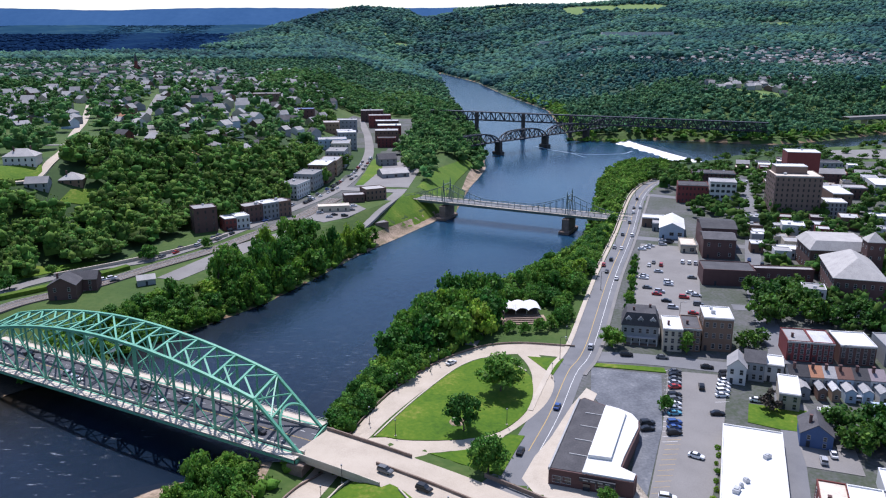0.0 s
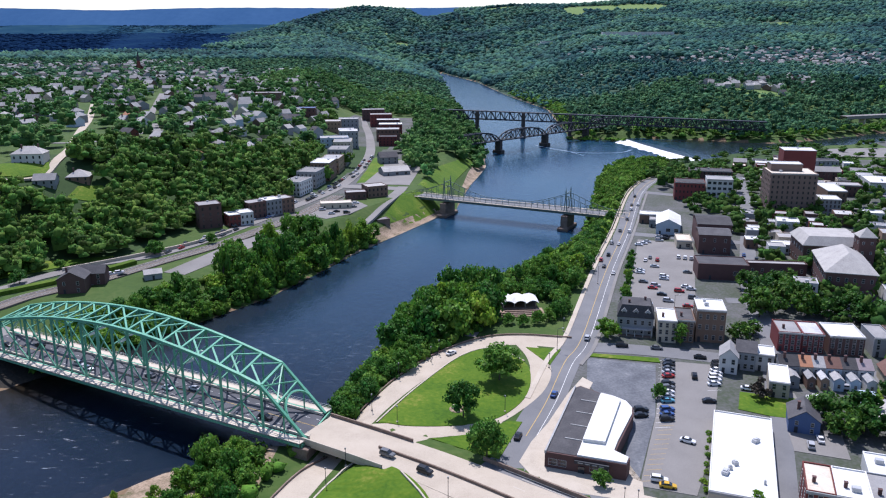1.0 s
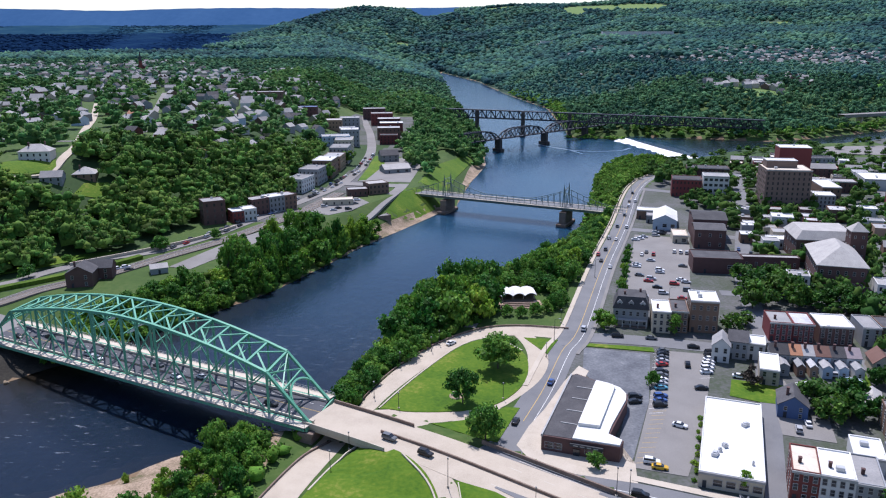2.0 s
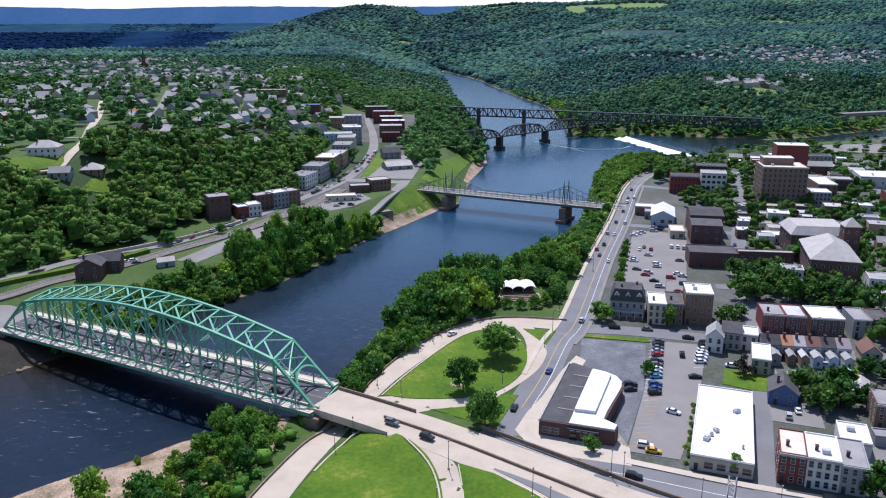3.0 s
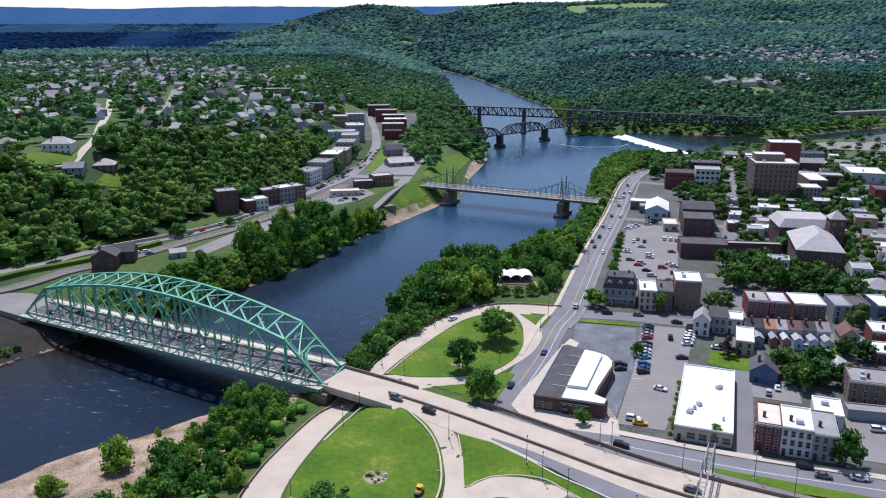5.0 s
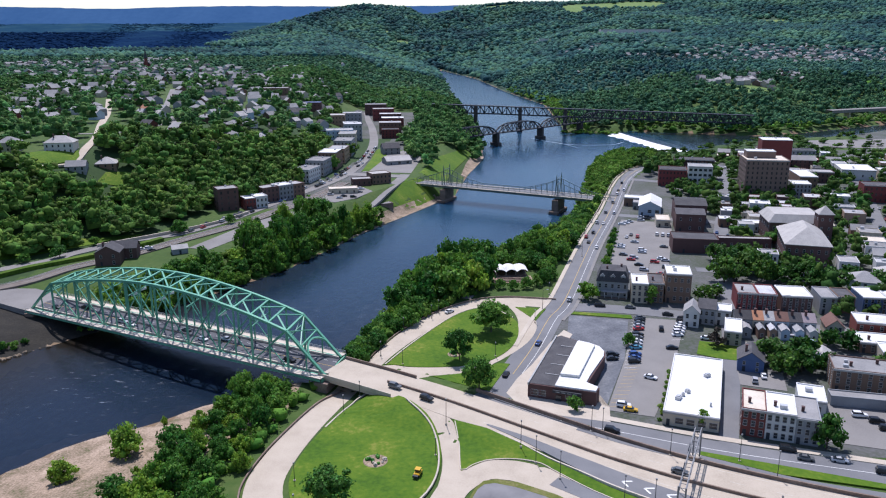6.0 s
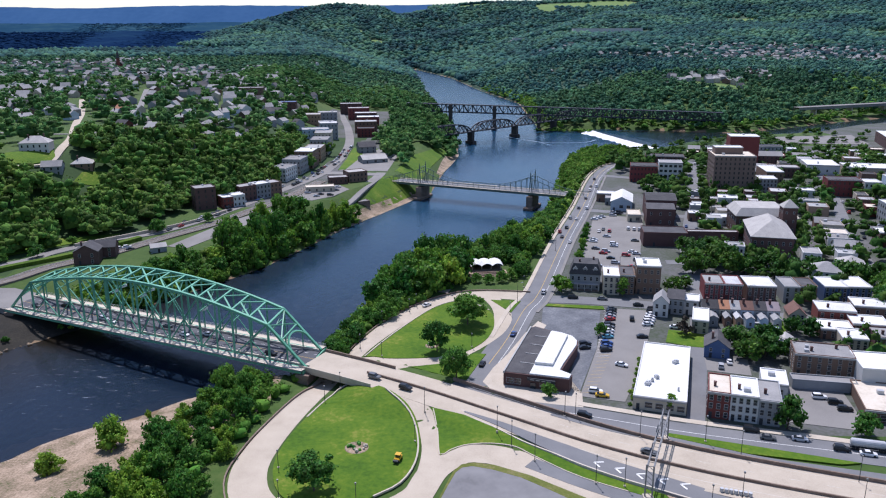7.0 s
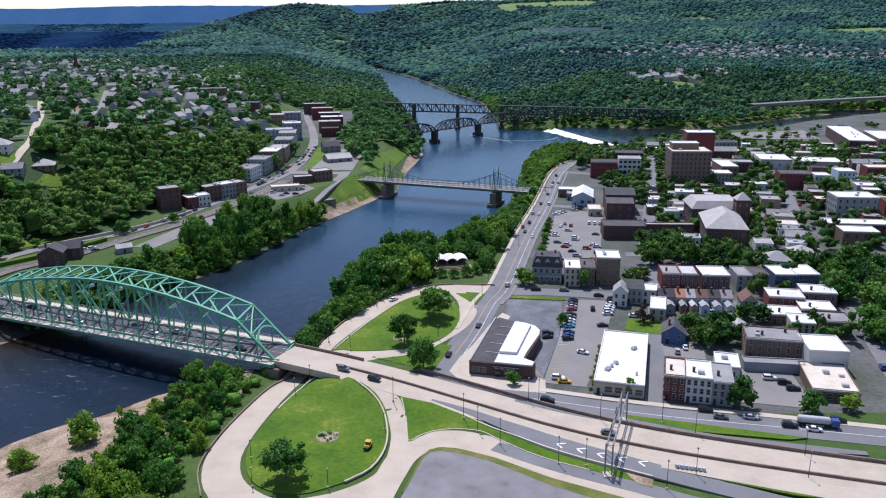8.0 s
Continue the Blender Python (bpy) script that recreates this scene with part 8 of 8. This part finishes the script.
# highway, ramps and bridge
for px, py, z, r, c, k in ((-27, 183.5, -0.75, -27, "grey", "suv"), (-16, 176.5, -1.35, -28, "black", "suv"), (55, 139.5, -2.45, -24, "grey", "sedan"), (40.5, 162.5, -3.3, -17, "black", "suv"), (-13, 256.5, -1.1, 48, "white", "sedan")):
    car(px, py, r, c, k, z=z + 0.02)
for i, f, c, k in ((2.2, 0.3, "black", "suv"), (6.4, 0.62, "silver", "sedan"), (7.6, 0.38, "white", "sedan"), (9.1, 0.66, "grey", "sedan"), (12.5, 0.3, "white", "sedan"), (13.2, 0.36, "silver", "suv"), (16.8, 0.68, "black", "suv"), (18.6, 0.34, "black", "sedan")):
    q = TB(i, 0, 0.17).lerp(TB(i, 1, 0.17), f)
    car(q.x, q.y, 153.3 if f > 0.5 else -26.7, c, k, z=q.z)
# the street by the row houses
for px, py, c, k in ((88.6, 154.2, "black", "suv"), (91.8, 149.6, "grey", "sedan"), (110.3, 143.6, "black", "suv"), (116.5, 141.0, "white", "sedan"), (126.2, 146.0, "black", "suv"), (100.8, 149.0, "silver", "sedan")):
    car(px, py, -15, c, k, up=0.14)
for px, py, r, c in ((101, 172, 80, "white"), (118, 176, -8, "white"), (121.5, 172.5, -8, "black"), (122.5, 168, -8, "black"), (97.5, 202, 80, "white"), (104, 227, 78, "white"), (86.5, 233.5, -14, "white"), (106.5, 228.5, 80, "white"), (93.5, 198.5, 75, "silver"), (120, 235.5, -8, "silver"), (50.5, 266.5, -6, "black"), (63, 265, -8, "grey"), (77, 257.5, -10, "black")):
    car(px, py, r, c, up=0.13)
# streets of the town behind
for i in range(26):
    (ax, ay), (bx, by) = STREETS[int(car_rng.integers(0, 9))]
    t = car_rng.uniform(0.1, 0.9)
    a = math.degrees(math.atan2(by - ay, bx - ax))
    px, py = along(ax + (bx - ax) * t, ay + (by - ay) * t, 0, a, car_rng.choice([-3.0, 3.0]))
    car(px, py, a, near=False, label="parked car on a town street")
# the far bank
for i in range(16):
    px, py = car_rng.uniform(-112, -88), car_rng.uniform(462, 500)
    if any(math.hypot(px - a, py - b) < r * 0.9 + 1 for a, b, r in PLOTS):
        continue
    car(px, py, 20, near=False, up=0.25, label="parked car beside the station")
for i in range(58):
    f = i / 58
    py = 380 + f * 320 + car_rng.uniform(-3, 3)
    px = float(np.interp(py, [376, 412, 468, 555, 620, 692], [-174, -152, -134, -114, -107, -110])) + car_rng.choice([-2.6, 2.6])
    car(px, py, 75, near=False, up=0.3, label="car on the main street below the bluff")
for px, py in ((-184, 344), (-181, 346.5), (-178, 343)):
    car(px, py, 40, "white" if px < -179 else "black", near=False, up=0.05)


def tanker(x, y, rot):
    z = float(height(x, y)) + 0.14
    ob = empty("tanker_truck", pose(x, y, z, 0, 0, rot))
    q = bmesh.new()
    bmesh.ops.create_cone(q, cap_ends=True, segments=16, radius1=1.15, radius2=1.15, depth=9.0, matrix=Matrix.Translation((-1.5, 0, 2.1)) @ Matrix.Rotation(math.pi / 2, 4, "Y"))
    bmesh.ops.bevel(q, geom=[e for e in q.edges if e.is_boundary or abs(e.calc_face_angle(0)) > 1], offset=0.25, segments=2, affect="EDGES")
    part("tank", q, M["vent_metal"], ob, "polished metal tank")
    q = box(bmesh.new(), 3.4, 5.6, -1.15, 1.15, 0.6, 2.7)
    bmesh.ops.bevel(q, geom=q.edges[:], offset=0.15, segments=2, affect="EDGES")
    part("cab", q, PAINTS["blue"], ob, "dark blue cab")
    part("windscreen", box(bmesh.new(), 5.55, 5.63, -0.95, 0.95, 1.7, 2.4), M["glass"], ob)
    part("chassis", box(bmesh.new(), -6.0, 5.4, -0.6, 0.6, 0.55, 0.95), M["dark_steel"], ob)
    for wx in (-5.2, -4.1, 1.8, 2.9, 4.7):
        for wy in (-0.95, 0.95):
            part_me("wheel", WHEEL_ME, ob, pose(wx, wy, 0.48) @ Matrix.Scale(1.45, 4))
    tagged(ob, "tanker lorry with a silver tank and blue cab", "lorry")


tanker(119.0, 143.6, -14)


def mower(x, y, rot):
    """The yellow utility vehicle on the lawn."""
    ob = empty("utility_vehicle", pose(x, y, float(height(x, y)) + 0.34, 0, 0, rot))
    q = box(bmesh.new(), -1.6, 1.5, -0.8, 0.8, 0.45, 1.15)
    bmesh.ops.bevel(q, geom=q.edges[:], offset=0.12, segments=2, affect="EDGES")
    part("body", q, PAINTS["yellow"], ob)
    q = box(bmesh.new(), -0.6, 0.8, -0.7, 0.7, 1.151, 1.9)
    bmesh.ops.bevel(q, geom=q.edges[:], offset=0.1, segments=1, affect="EDGES")
    part("cab", q, M["glass"], ob)
    part("roof", box(bmesh.new(), -0.7, 0.9, -0.78, 0.78, 1.9, 2.0), PAINTS["yellow"], ob)
    part("bed", box(bmesh.new(), -2.4, -1.62, -0.75, 0.75, 0.5, 1.0), M["dark_steel"], ob)
    for wx in (-1.3, 1.0):
        for wy in (-0.75, 0.75):
            part_me("wheel", WHEEL_ME, ob, pose(wx, wy, 0.33))
    tagged(ob, "yellow utility vehicle parked on a mown lawn", "vehicle")


mower(-15.0, 135.5, 75)


def bus(x, y, z, rot):
    ob = empty("truck", pose(x, y, z, 0, 0, rot))
    q = box(bmesh.new(), -3.2, 2.0, -1.15, 1.15, 0.7, 2.9)
    bmesh.ops.bevel(q, geom=q.edges[:], offset=0.1, segments=1, affect="EDGES")
    part("box_body", q, PAINTS["silver"], ob)
    q = box(bmesh.new(), 2.05, 3.6, -1.05, 1.05, 0.5, 2.2)
    bmesh.ops.bevel(q, geom=q.edges[:], offset=0.18, segments=2, affect="EDGES")
    part("cab", q, PAINTS["white"], ob)
    part("windscreen", box(bmesh.new(), 3.5, 3.64, -0.85, 0.85, 1.35, 2.0), M["glass"], ob)
    for wx in (-2.2, 2.6):
        for wy in (-0.95, 0.95):
            part_me("wheel", WHEEL_ME, ob, pose(wx, wy, 0.42) @ Matrix.Scale(1.25, 4))
    tagged(ob, "silver box truck on the highway", "truck")


# ---- barriers, markings, lamps and signs ----
def hwy_side(off, w, up, mat, name, label, category, a=0.0, b=1.0, kind="structure", thick=0.6, dash=None, d=3.0):
    line = smooth_line(HWY, 3.0)
    n = len(line)
    seg = [tuple(q) for q in line[int(a * n):max(int(a * n) + 2, int(b * n)):3]]
    return strip(name, seg, w, up, M[mat], label, category, kind=kind, offset=off, thick=thick, across=1, dash=dash, d=d)


hwy_side(0.0, 0.45, 0.75, "rust_stone", "median_barrier", "weathered brown median barrier on the highway", "barrier", 0.062, 1.0, "", 0.74)
hwy_side(11.4, 0.5, 1.0, "rust_stone", "barrier", "weathered brown parapet on the highway edge", "barrier", 0.12, 1.0, "", 1.2)
for o in (5.2,):
    hwy_side(o, 0.13, 0.012, "faded_line", "lane_line", "white dashed lane line", "road marking", 0.15, 1.0, "structure", 0.01, (3, 6), 3.0)
for o in (-4.5, 9.6):
    hwy_side(o, 0.16, 0.012, "faded_line", "edge_line", "white edge line", "road marking", 0.15, 1.0, "structure", 0.01)
hwy_side(7.9, 0.4, 1.0, "rust_stone", "barrier", "brown parapet on the bridge approach", "barrier", 0.0, 0.09, "", 1.2)
hwy_side(-8.0, 0.4, 1.0, "pale_concrete", "barrier", "pale parapet on the bridge approach", "barrier", 0.0, 0.10, "", 1.4)
strip("centre_line", DRIVE[2:], 0.24, 0.118, M["yellow_line"], "worn yellow centre line", "road marking", thick=0.01, across=1)
strip("edge_line", DRIVE[2:], 0.15, 0.118, M["white_line"], "white parking line", "road marking", thick=0.01, across=1, offset=-2.9)
strip("sidewalk", DRIVE[3:], 1.5, 0.26, M["concrete"], "pale concrete pavement along the drive", "pavement", offset=6.1, across=1)
strip("sidewalk", DRIVE[4:9], 1.4, 0.24, M["old_asphalt"], "concrete pavement along the drive", "pavement", offset=-5.9, across=1)
strip("river_wall", DRIVE[6:10], 0.4, 1.1, M["pale_concrete"], "low pale wall above the river", "wall", offset=7.5, across=1, kind="")
strip("sidewalk", [(40, 171), (72, 160), (110, 150), (150, 139)], 2.6, 0.26, M["pale_concrete"], "pale concrete pavement before the shops", "pavement", across=1)
strip("lane_line", [(24, 168.5), (40, 163.5), (72, 152.5), (110, 143), (150, 133)], 0.18, 0.14, M["white_line"], "white centre line of the street", "road marking", thick=0.01, across=1)
strip("kerb", UP_LOOP, 0.4, 0.75, M["rust_stone"], "low brown wall on the outer side of a ramp", "wall", offset=4.6, across=1, kind="")
strip("kerb", [(-33, 206), (-21, 233), (-8.6, 255.4), (3, 262.2), (13.2, 251.5)], 0.5, 0.42, M["pale_concrete"], "pale kerb round the lawn", "kerb", offset=0.4, across=1)
strip("kerb", [(-45.5, 190), (-50, 181), (-55, 163), (-59.5, 143), (-60.5, 126), (-56, 112)], 0.4, 0.7, M["rust_stone"], "low brown wall on the outer side of a ramp", "wall", offset=-0.2, across=1, kind="")
strip("kerb", [(-22, 176.5), (-12.9, 162), (-9.6, 147), (-9.6, 134), (-13, 123.5), (-19.5, 117)], 0.45, 0.8, M["pale_concrete"], "pale parapet curving round the oval lawn", "wall", offset=-0.6, across=1, kind="")
strip("kerb", [(-44.8, 160), (-40, 176), (-35, 184)], 0.5, 0.5, M["pale_concrete"], "pale kerb round the oval lawn", "kerb", offset=0.6, across=1)
strip("kerb", [(-6.4, 164), (-4.6, 152), (-3.6, 139), (-0.6, 141.5), (3.3, 144.2), (8.3, 145.3), (13.4, 145.1), (18.3, 143.3), (21.5, 140.2), (31.1, 130.9), (38.2, 125.9), (46, 121.6)], 0.3, 0.36, M["pale_concrete"], "pale kerb of a lawn", "kerb", across=1)

# bay lines in the car park
for i in range(17):
    px, py = 64.2 - i * 0.68, 255.2 - i * 3.0
    strip("bay_line", [along(px, py, -2.3, 8), along(px, py, 2.3, 8)], 0.12, 0.145, M["white_line"], "white bay line", "road marking", thick=0.01, across=1, d=2)
for i in range(9):
    px, py = 83.0 - i * 0.95, 254.2 - i * 2.7
    strip("bay_line", [along(px, py, -2.3, 8), along(px, py, 2.3, 8)], 0.12, 0.145, M["white_line"], "white bay line", "road marking", thick=0.01, across=1, d=2)
for i in range(12):
    px, py = 52.0 - i * 0.95, 208 - i * 2.7
    strip("bay_line", [along(px, py, 0.5, 8), along(px, py, 5.0, 8)], 0.12, 0.145, M["yellow_line"], "faded yellow bay line", "road marking", thick=0.01, across=1, d=2)

# chevrons before the fork
for i in range(5):
    q = bmesh.new()
    for s in (-1, 1):
        beam(q, (0, 0, 0), (-2.2, s * 1.5, 0), 0.5, 0.02)
    ob = part("chevron", q, M["white_line"])
    ob.matrix_basis = pose(39 + i * 5.2, 134.4 - i * 3.1 + i * i * 0.13, -2.38, 0, 0, 150)
    tagged(ob, "white painted chevron on dark asphalt", "road marking", kind="structure")


def lamp_post(x, y, h=8.4, up=0.2, arm=0.0, z=None, dark=True, rot=0):
    z = float(height(x, y)) + up if z is None else z
    ob = empty("street_lamp", pose(x, y, z, 0, 0, rot))
    q = bmesh.new()
    bmesh.ops.create_cone(q, cap_ends=True, segments=8, radius1=0.11, radius2=0.06, depth=h, matrix=Matrix.Translation((0, 0, h / 2)))
    part("pole", q, M["dark_steel"], ob)
    part("base", box(bmesh.new(), -0.28, 0.28, -0.28, 0.28, -0.2, 0.35), M["pale_concrete"], ob)
    if arm:
        part("arm", beam(bmesh.new(), (0, 0, h - 0.1), (arm, 0, h + 0.25), 0.1), M["dark_steel"], ob)
        part("lamp_head", box(bmesh.new(), arm - 0.2, arm + 0.7, -0.16, 0.16, h + 0.12, h + 0.32), M["grey_steel"], ob)
    else:
        part("lamp_head", box(bmesh.new(), -0.2, 0.2, -0.2, 0.2, h - 0.05, h + 0.4), M["gantry_steel"], ob)
    return tagged(ob, "slender dark street lamp with a small head", "street lamp", "street lamps")


for px, py in ((54.5, 148.7), (73.1, 147.4), (80.4, 139.0), (73.6, 117.9), (106.7, 126.3), (102.5, 115.3), (64.0, 112.0), (45.3, 123.8), (38.0, 125.1), (22.9, 136.0), (34.2, 161.2), (16.9, 143.6), (-9, 162.4), (37.4, 160.8), (13, 150.5)):
    lamp_post(px, py, 8.0, 0.3)
for px, py in ((-44, 116.5), (-24, 115.5), (-47.5, 131), (-42, 172), (-30, 236), (-36, 214), (-17.5, 256), (22, 247), (-27, 206), (6, 214), (-20, 250), (30, 280), (-11, 146), (-38.5, 182)):
    lamp_post(px, py, 5.2, 0.2)
for px, py in ((26, 262), (51, 340), (68, 410), (86, 480), (104, 552), (77, 300), (98, 270), (124, 260), (140, 142)):
    lamp_post(px, py, 8.5, 0.2, 1.6)
for i in (2, 6, 10, 14, 18):
    q = TB(i, 1, 0.4) + Vector((0, 0, 0))
    lamp_post(q.x + 0.6, q.y + 1.4, 7.5, z=q.z + 0.1, arm=1.2, rot=240)


def sign_gantry():
    a, b = Vector((50.3, 118.9, -3.3)), Vector((61.8, 149.4, -3.3))
    ob = empty("sign_gantry", Matrix.Translation(a))
    inv = Matrix.Translation(-a)
    u = (b - a).normalized()
    s = Vector((-u.y, u.x, 0))
    h = 8.2
    for p in (a, b):
        for k in (-0.9, 0.9):
            part("post", beam(bmesh.new(), inv @ (p + s * k), inv @ (p + s * k + Vector((0, 0, h + 1.2))), 0.35), M["gantry_steel"], ob)
        for z in np.arange(0.6, h, 1.5):
            part("post_lacing", beam(bmesh.new(), inv @ (p - s * 0.9 + Vector((0, 0, z))), inv @ (p + s * 0.9 + Vector((0, 0, z + 1.4))), 0.12), M["gantry_steel"], ob)
        part("footing", box(bmesh.new(), *[(inv @ p)[i // 2] + (-1.3 if i % 2 == 0 else 1.3) for i in range(4)], -0.6, 0.5), M["pale_concrete"], ob)
    for k in (-0.8, 0.8):
        for z in (h - 0.6, h + 1.0):
            part("chord", beam(bmesh.new(), inv @ (a + s * k + Vector((0, 0, z))), inv @ (b + s * k + Vector((0, 0, z))), 0.22), M["gantry_steel"], ob)
    L = (b - a).length
    n = 16
    for i in range(n):
        p, q = a + u * (L * i / n), a + u * (L * (i + 1) / n)
        z0, z1 = (h - 0.6, h + 1.0) if i % 2 else (h + 1.0, h - 0.6)
        for k in (-0.8, 0.8):
            part("brace", beam(bmesh.new(), inv @ (p + s * k + Vector((0, 0, z0))), inv @ (q + s * k + Vector((0, 0, z1))), 0.12), M["gantry_steel"], ob)
        part("brace", beam(bmesh.new(), inv @ (p - s * 0.8 + Vector((0, 0, h + 1.0))), inv @ (p + s * 0.8 + Vector((0, 0, h + 1.0))), 0.12), M["gantry_steel"], ob)
    for f, w in ((0.30, 4.2), (0.62, 4.2)):
        p = a + u * (L * f) + s * 1.0
        part("sign_panel", beam(bmesh.new(), inv @ (p - u * w / 2 + Vector((0, 0, h + 0.2))), inv @ (p + u * w / 2 + Vector((0, 0, h + 0.2))), 0.12, 2.6), M["dark_steel"], ob)
    tagged(ob, "grey lattice sign gantry spanning the highway", "sign gantry")


sign_gantry()


def crash_cushion():
    ob = empty("crash_cushion", pose(69.5, 121.2, -2.5, 0, 0, -17))
    for i in range(7):
        q = bmesh.new()
        bmesh.ops.create_cone(q, cap_ends=True, segments=10, radius1=0.55, radius2=0.5, depth=1.0, matrix=Matrix.Translation((i * 1.15, 0, 0.5)))
        part("barrel", q, M["vent_metal"], ob)
    tagged(ob, "row of grey barrels as a crash cushion", "crash cushion")


crash_cushion()


def flower_bed(x, y, r, n, label):
    ob = empty("flower_bed", Matrix.Translation((x, y, float(height(x, y)) + 0.36)))
    q = bmesh.new()
    bmesh.ops.create_cone(q, cap_ends=True, segments=20, radius1=r, radius2=r * 0.9, depth=0.25)
    part("bed", q, M["sand"], ob)
    rng = np.random.default_rng(int(abs(x * 10)))
    for i in range(n):
        a, d = rng.uniform(0, 6.28), rng.uniform(0.2, 0.8) * r
        q = bmesh.new()
        bmesh.ops.create_icosphere(q, subdivisions=2, radius=rng.uniform(0.35, 0.7))
        for v in q.verts:
            v.co *= rng.uniform(0.75, 1.2)
        bmesh.ops.translate(q, vec=(d * math.cos(a), d * math.sin(a), 0.35), verts=q.verts)
        part("plant" if i % 3 else "stone", q, M["leaf"] if i % 3 else M["pale_concrete"], ob)
    tagged(ob, label, "flower bed")


flower_bed(-27.5, 142.0, 3.6, 14, "bed of stones and shrubs in a lawn")
flower_bed(-9.0, 215.0, 2.6, 10, "round flower bed under a tree")


# ---- the blue ridge on the horizon and the sky above the valley ----
def ridge():
    rng = np.random.default_rng(3)
    xs = np.linspace(-4200, 2600, 160)
    ys = 4940 - 0.00001 * xs ** 2
    top = 288 + 8 * np.sin(xs / 900 + 1.0) + 6 * np.sin(xs / 310) + np.cumsum(rng.normal(0, 1.2, len(xs)))
    top = top - 110 * np.clip((xs - 100) / 500, 0, 1)
    v, f = [], []
    for a, b, t in zip(xs, ys, top):
        v += [(a, b - 420, 60), (a, b - 200, 60 + (t - 60) * 0.55), (a, b, t), (a, b + 60, t - 20)]
    for i in range(len(xs) - 1):
        for j in range(3):
            f.append((4 * i + j, 4 * i + 4 + j, 4 * i + 5 + j, 4 * i + 1 + j))
    tagged(new("backdrop", slab("backdrop", v, f, M["ridge"])), "long wooded ridge on the horizon, painted haze blue", "ridge", kind="structure")


# the ridge's blue is distance haze put into its colour
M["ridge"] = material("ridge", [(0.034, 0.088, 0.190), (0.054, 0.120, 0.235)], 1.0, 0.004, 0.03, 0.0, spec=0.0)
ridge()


def plain(label, category, x0, slant, rows, mat, wave):
    """A far stretch of land left of the hill: rows of distance and height."""
    v, f = [], []
    n = 90
    for i in range(n + 1):
        for j, (d, z) in enumerate(rows):
            a = x0 + (slant * d - x0) * i / n
            v.append((a, d, z + wave * (math.sin(a / 190 + j) + 0.6 * math.sin(a / 67 + 2 * j)) * (j > 0)))
    m = len(rows)
    for i in range(n):
        for j in range(m - 1):
            f.append((m * i + j, m * i + m + j, m * i + m + j + 1, m * i + j + 1))
    tagged(new("backdrop", slab("backdrop", v, f, mat)), label, category, kind="structure")


# navy stands for a cloud shadow and haze over the wooded plain
M["shadowed_plain"] = material("shadowed_plain", [(0.004, 0.014, 0.044), (0.008, 0.024, 0.062), (0.016, 0.044, 0.080)], 1.0, 0.004, 0.03, 0.0, spec=0.0)
# farmland colours shifted to blue, haze painted in
M["hazed_farmland"] = material("hazed_farmland", [(0.010, 0.034, 0.066), (0.018, 0.052, 0.088), (0.055, 0.105, 0.105)], 1.0, 0.004, 0.02, 0.0, spec=0.0)
plain("wooded plain far away, cloud shadow and haze painted dark blue", "woods", -3600, -0.27, [(2450, 62), (2700, 74), (3100, 94), (3600, 124), (3700, 105)], M["shadowed_plain"], 4)
plain("farmland below the ridge tinted blue-green by painted haze", "farmland", -3900, -0.2, [(3640, 106), (3900, 130), (4500, 176), (4560, 160)], M["hazed_farmland"], 3)
for rows, mat, seed in (([(2470, 62), (3100, 94), (3600, 124)], "shadowed_plain", 91), ([(3660, 108), (4500, 176)], "hazed_farmland", 92)):
    pr = np.random.default_rng(seed)
    d = pr.uniform(rows[0][0], rows[-1][0], 2600)
    a = pr.uniform(-0.66, -0.25, len(d)) * d
    woods("plain_woods", np.stack([a, d, np.interp(d, [q[0] for q in rows], [q[1] for q in rows]) - 3, pr.uniform(8, 16, len(d)), pr.uniform(7, 12, len(d)) * (1 if seed == 91 else 0.6)], 1), "woods far out on the plain in painted haze colours", 0, seed, M[mat], smooth=False)
# houses on the brow of the far slope
for i in range(11):
    px, py = 340 + i * 11 + (i % 3) * 4, 1216 + (i % 4) * 9 + i * 1.5
    building(px, py, 13, 10, 7, ["white_wall", "grey_wall", "cream_wall"][i % 3], ["grey_roof", "slate_roof"][i % 2], "pale house on the brow of the wooded slope", "house", kind=["gable_side", "hip"][i % 2], rise=3.5, floors=2, bays=0, rot=-10 + 7 * i, sides="", door=False, group="houses on the brow")

# the long works on the hillside
building(172, 2850, 205, 40, 17, "white_wall", "dull_roof", "long low grey works building on the hillside", "warehouse", floors=1, bays=0, rot=0, sides="", door=False)
building(390, 2862, 250, 40, 16, "white_wall", "dull_roof", "long pale works building on the hillside", "warehouse", floors=1, bays=0, rot=2, sides="", door=False)
building(-420, 1470, 44, 24, 7, "white_wall", "white_roof", "low white-roofed store among far trees", "store", floors=1, bays=0, rot=5, sides="", door=False)
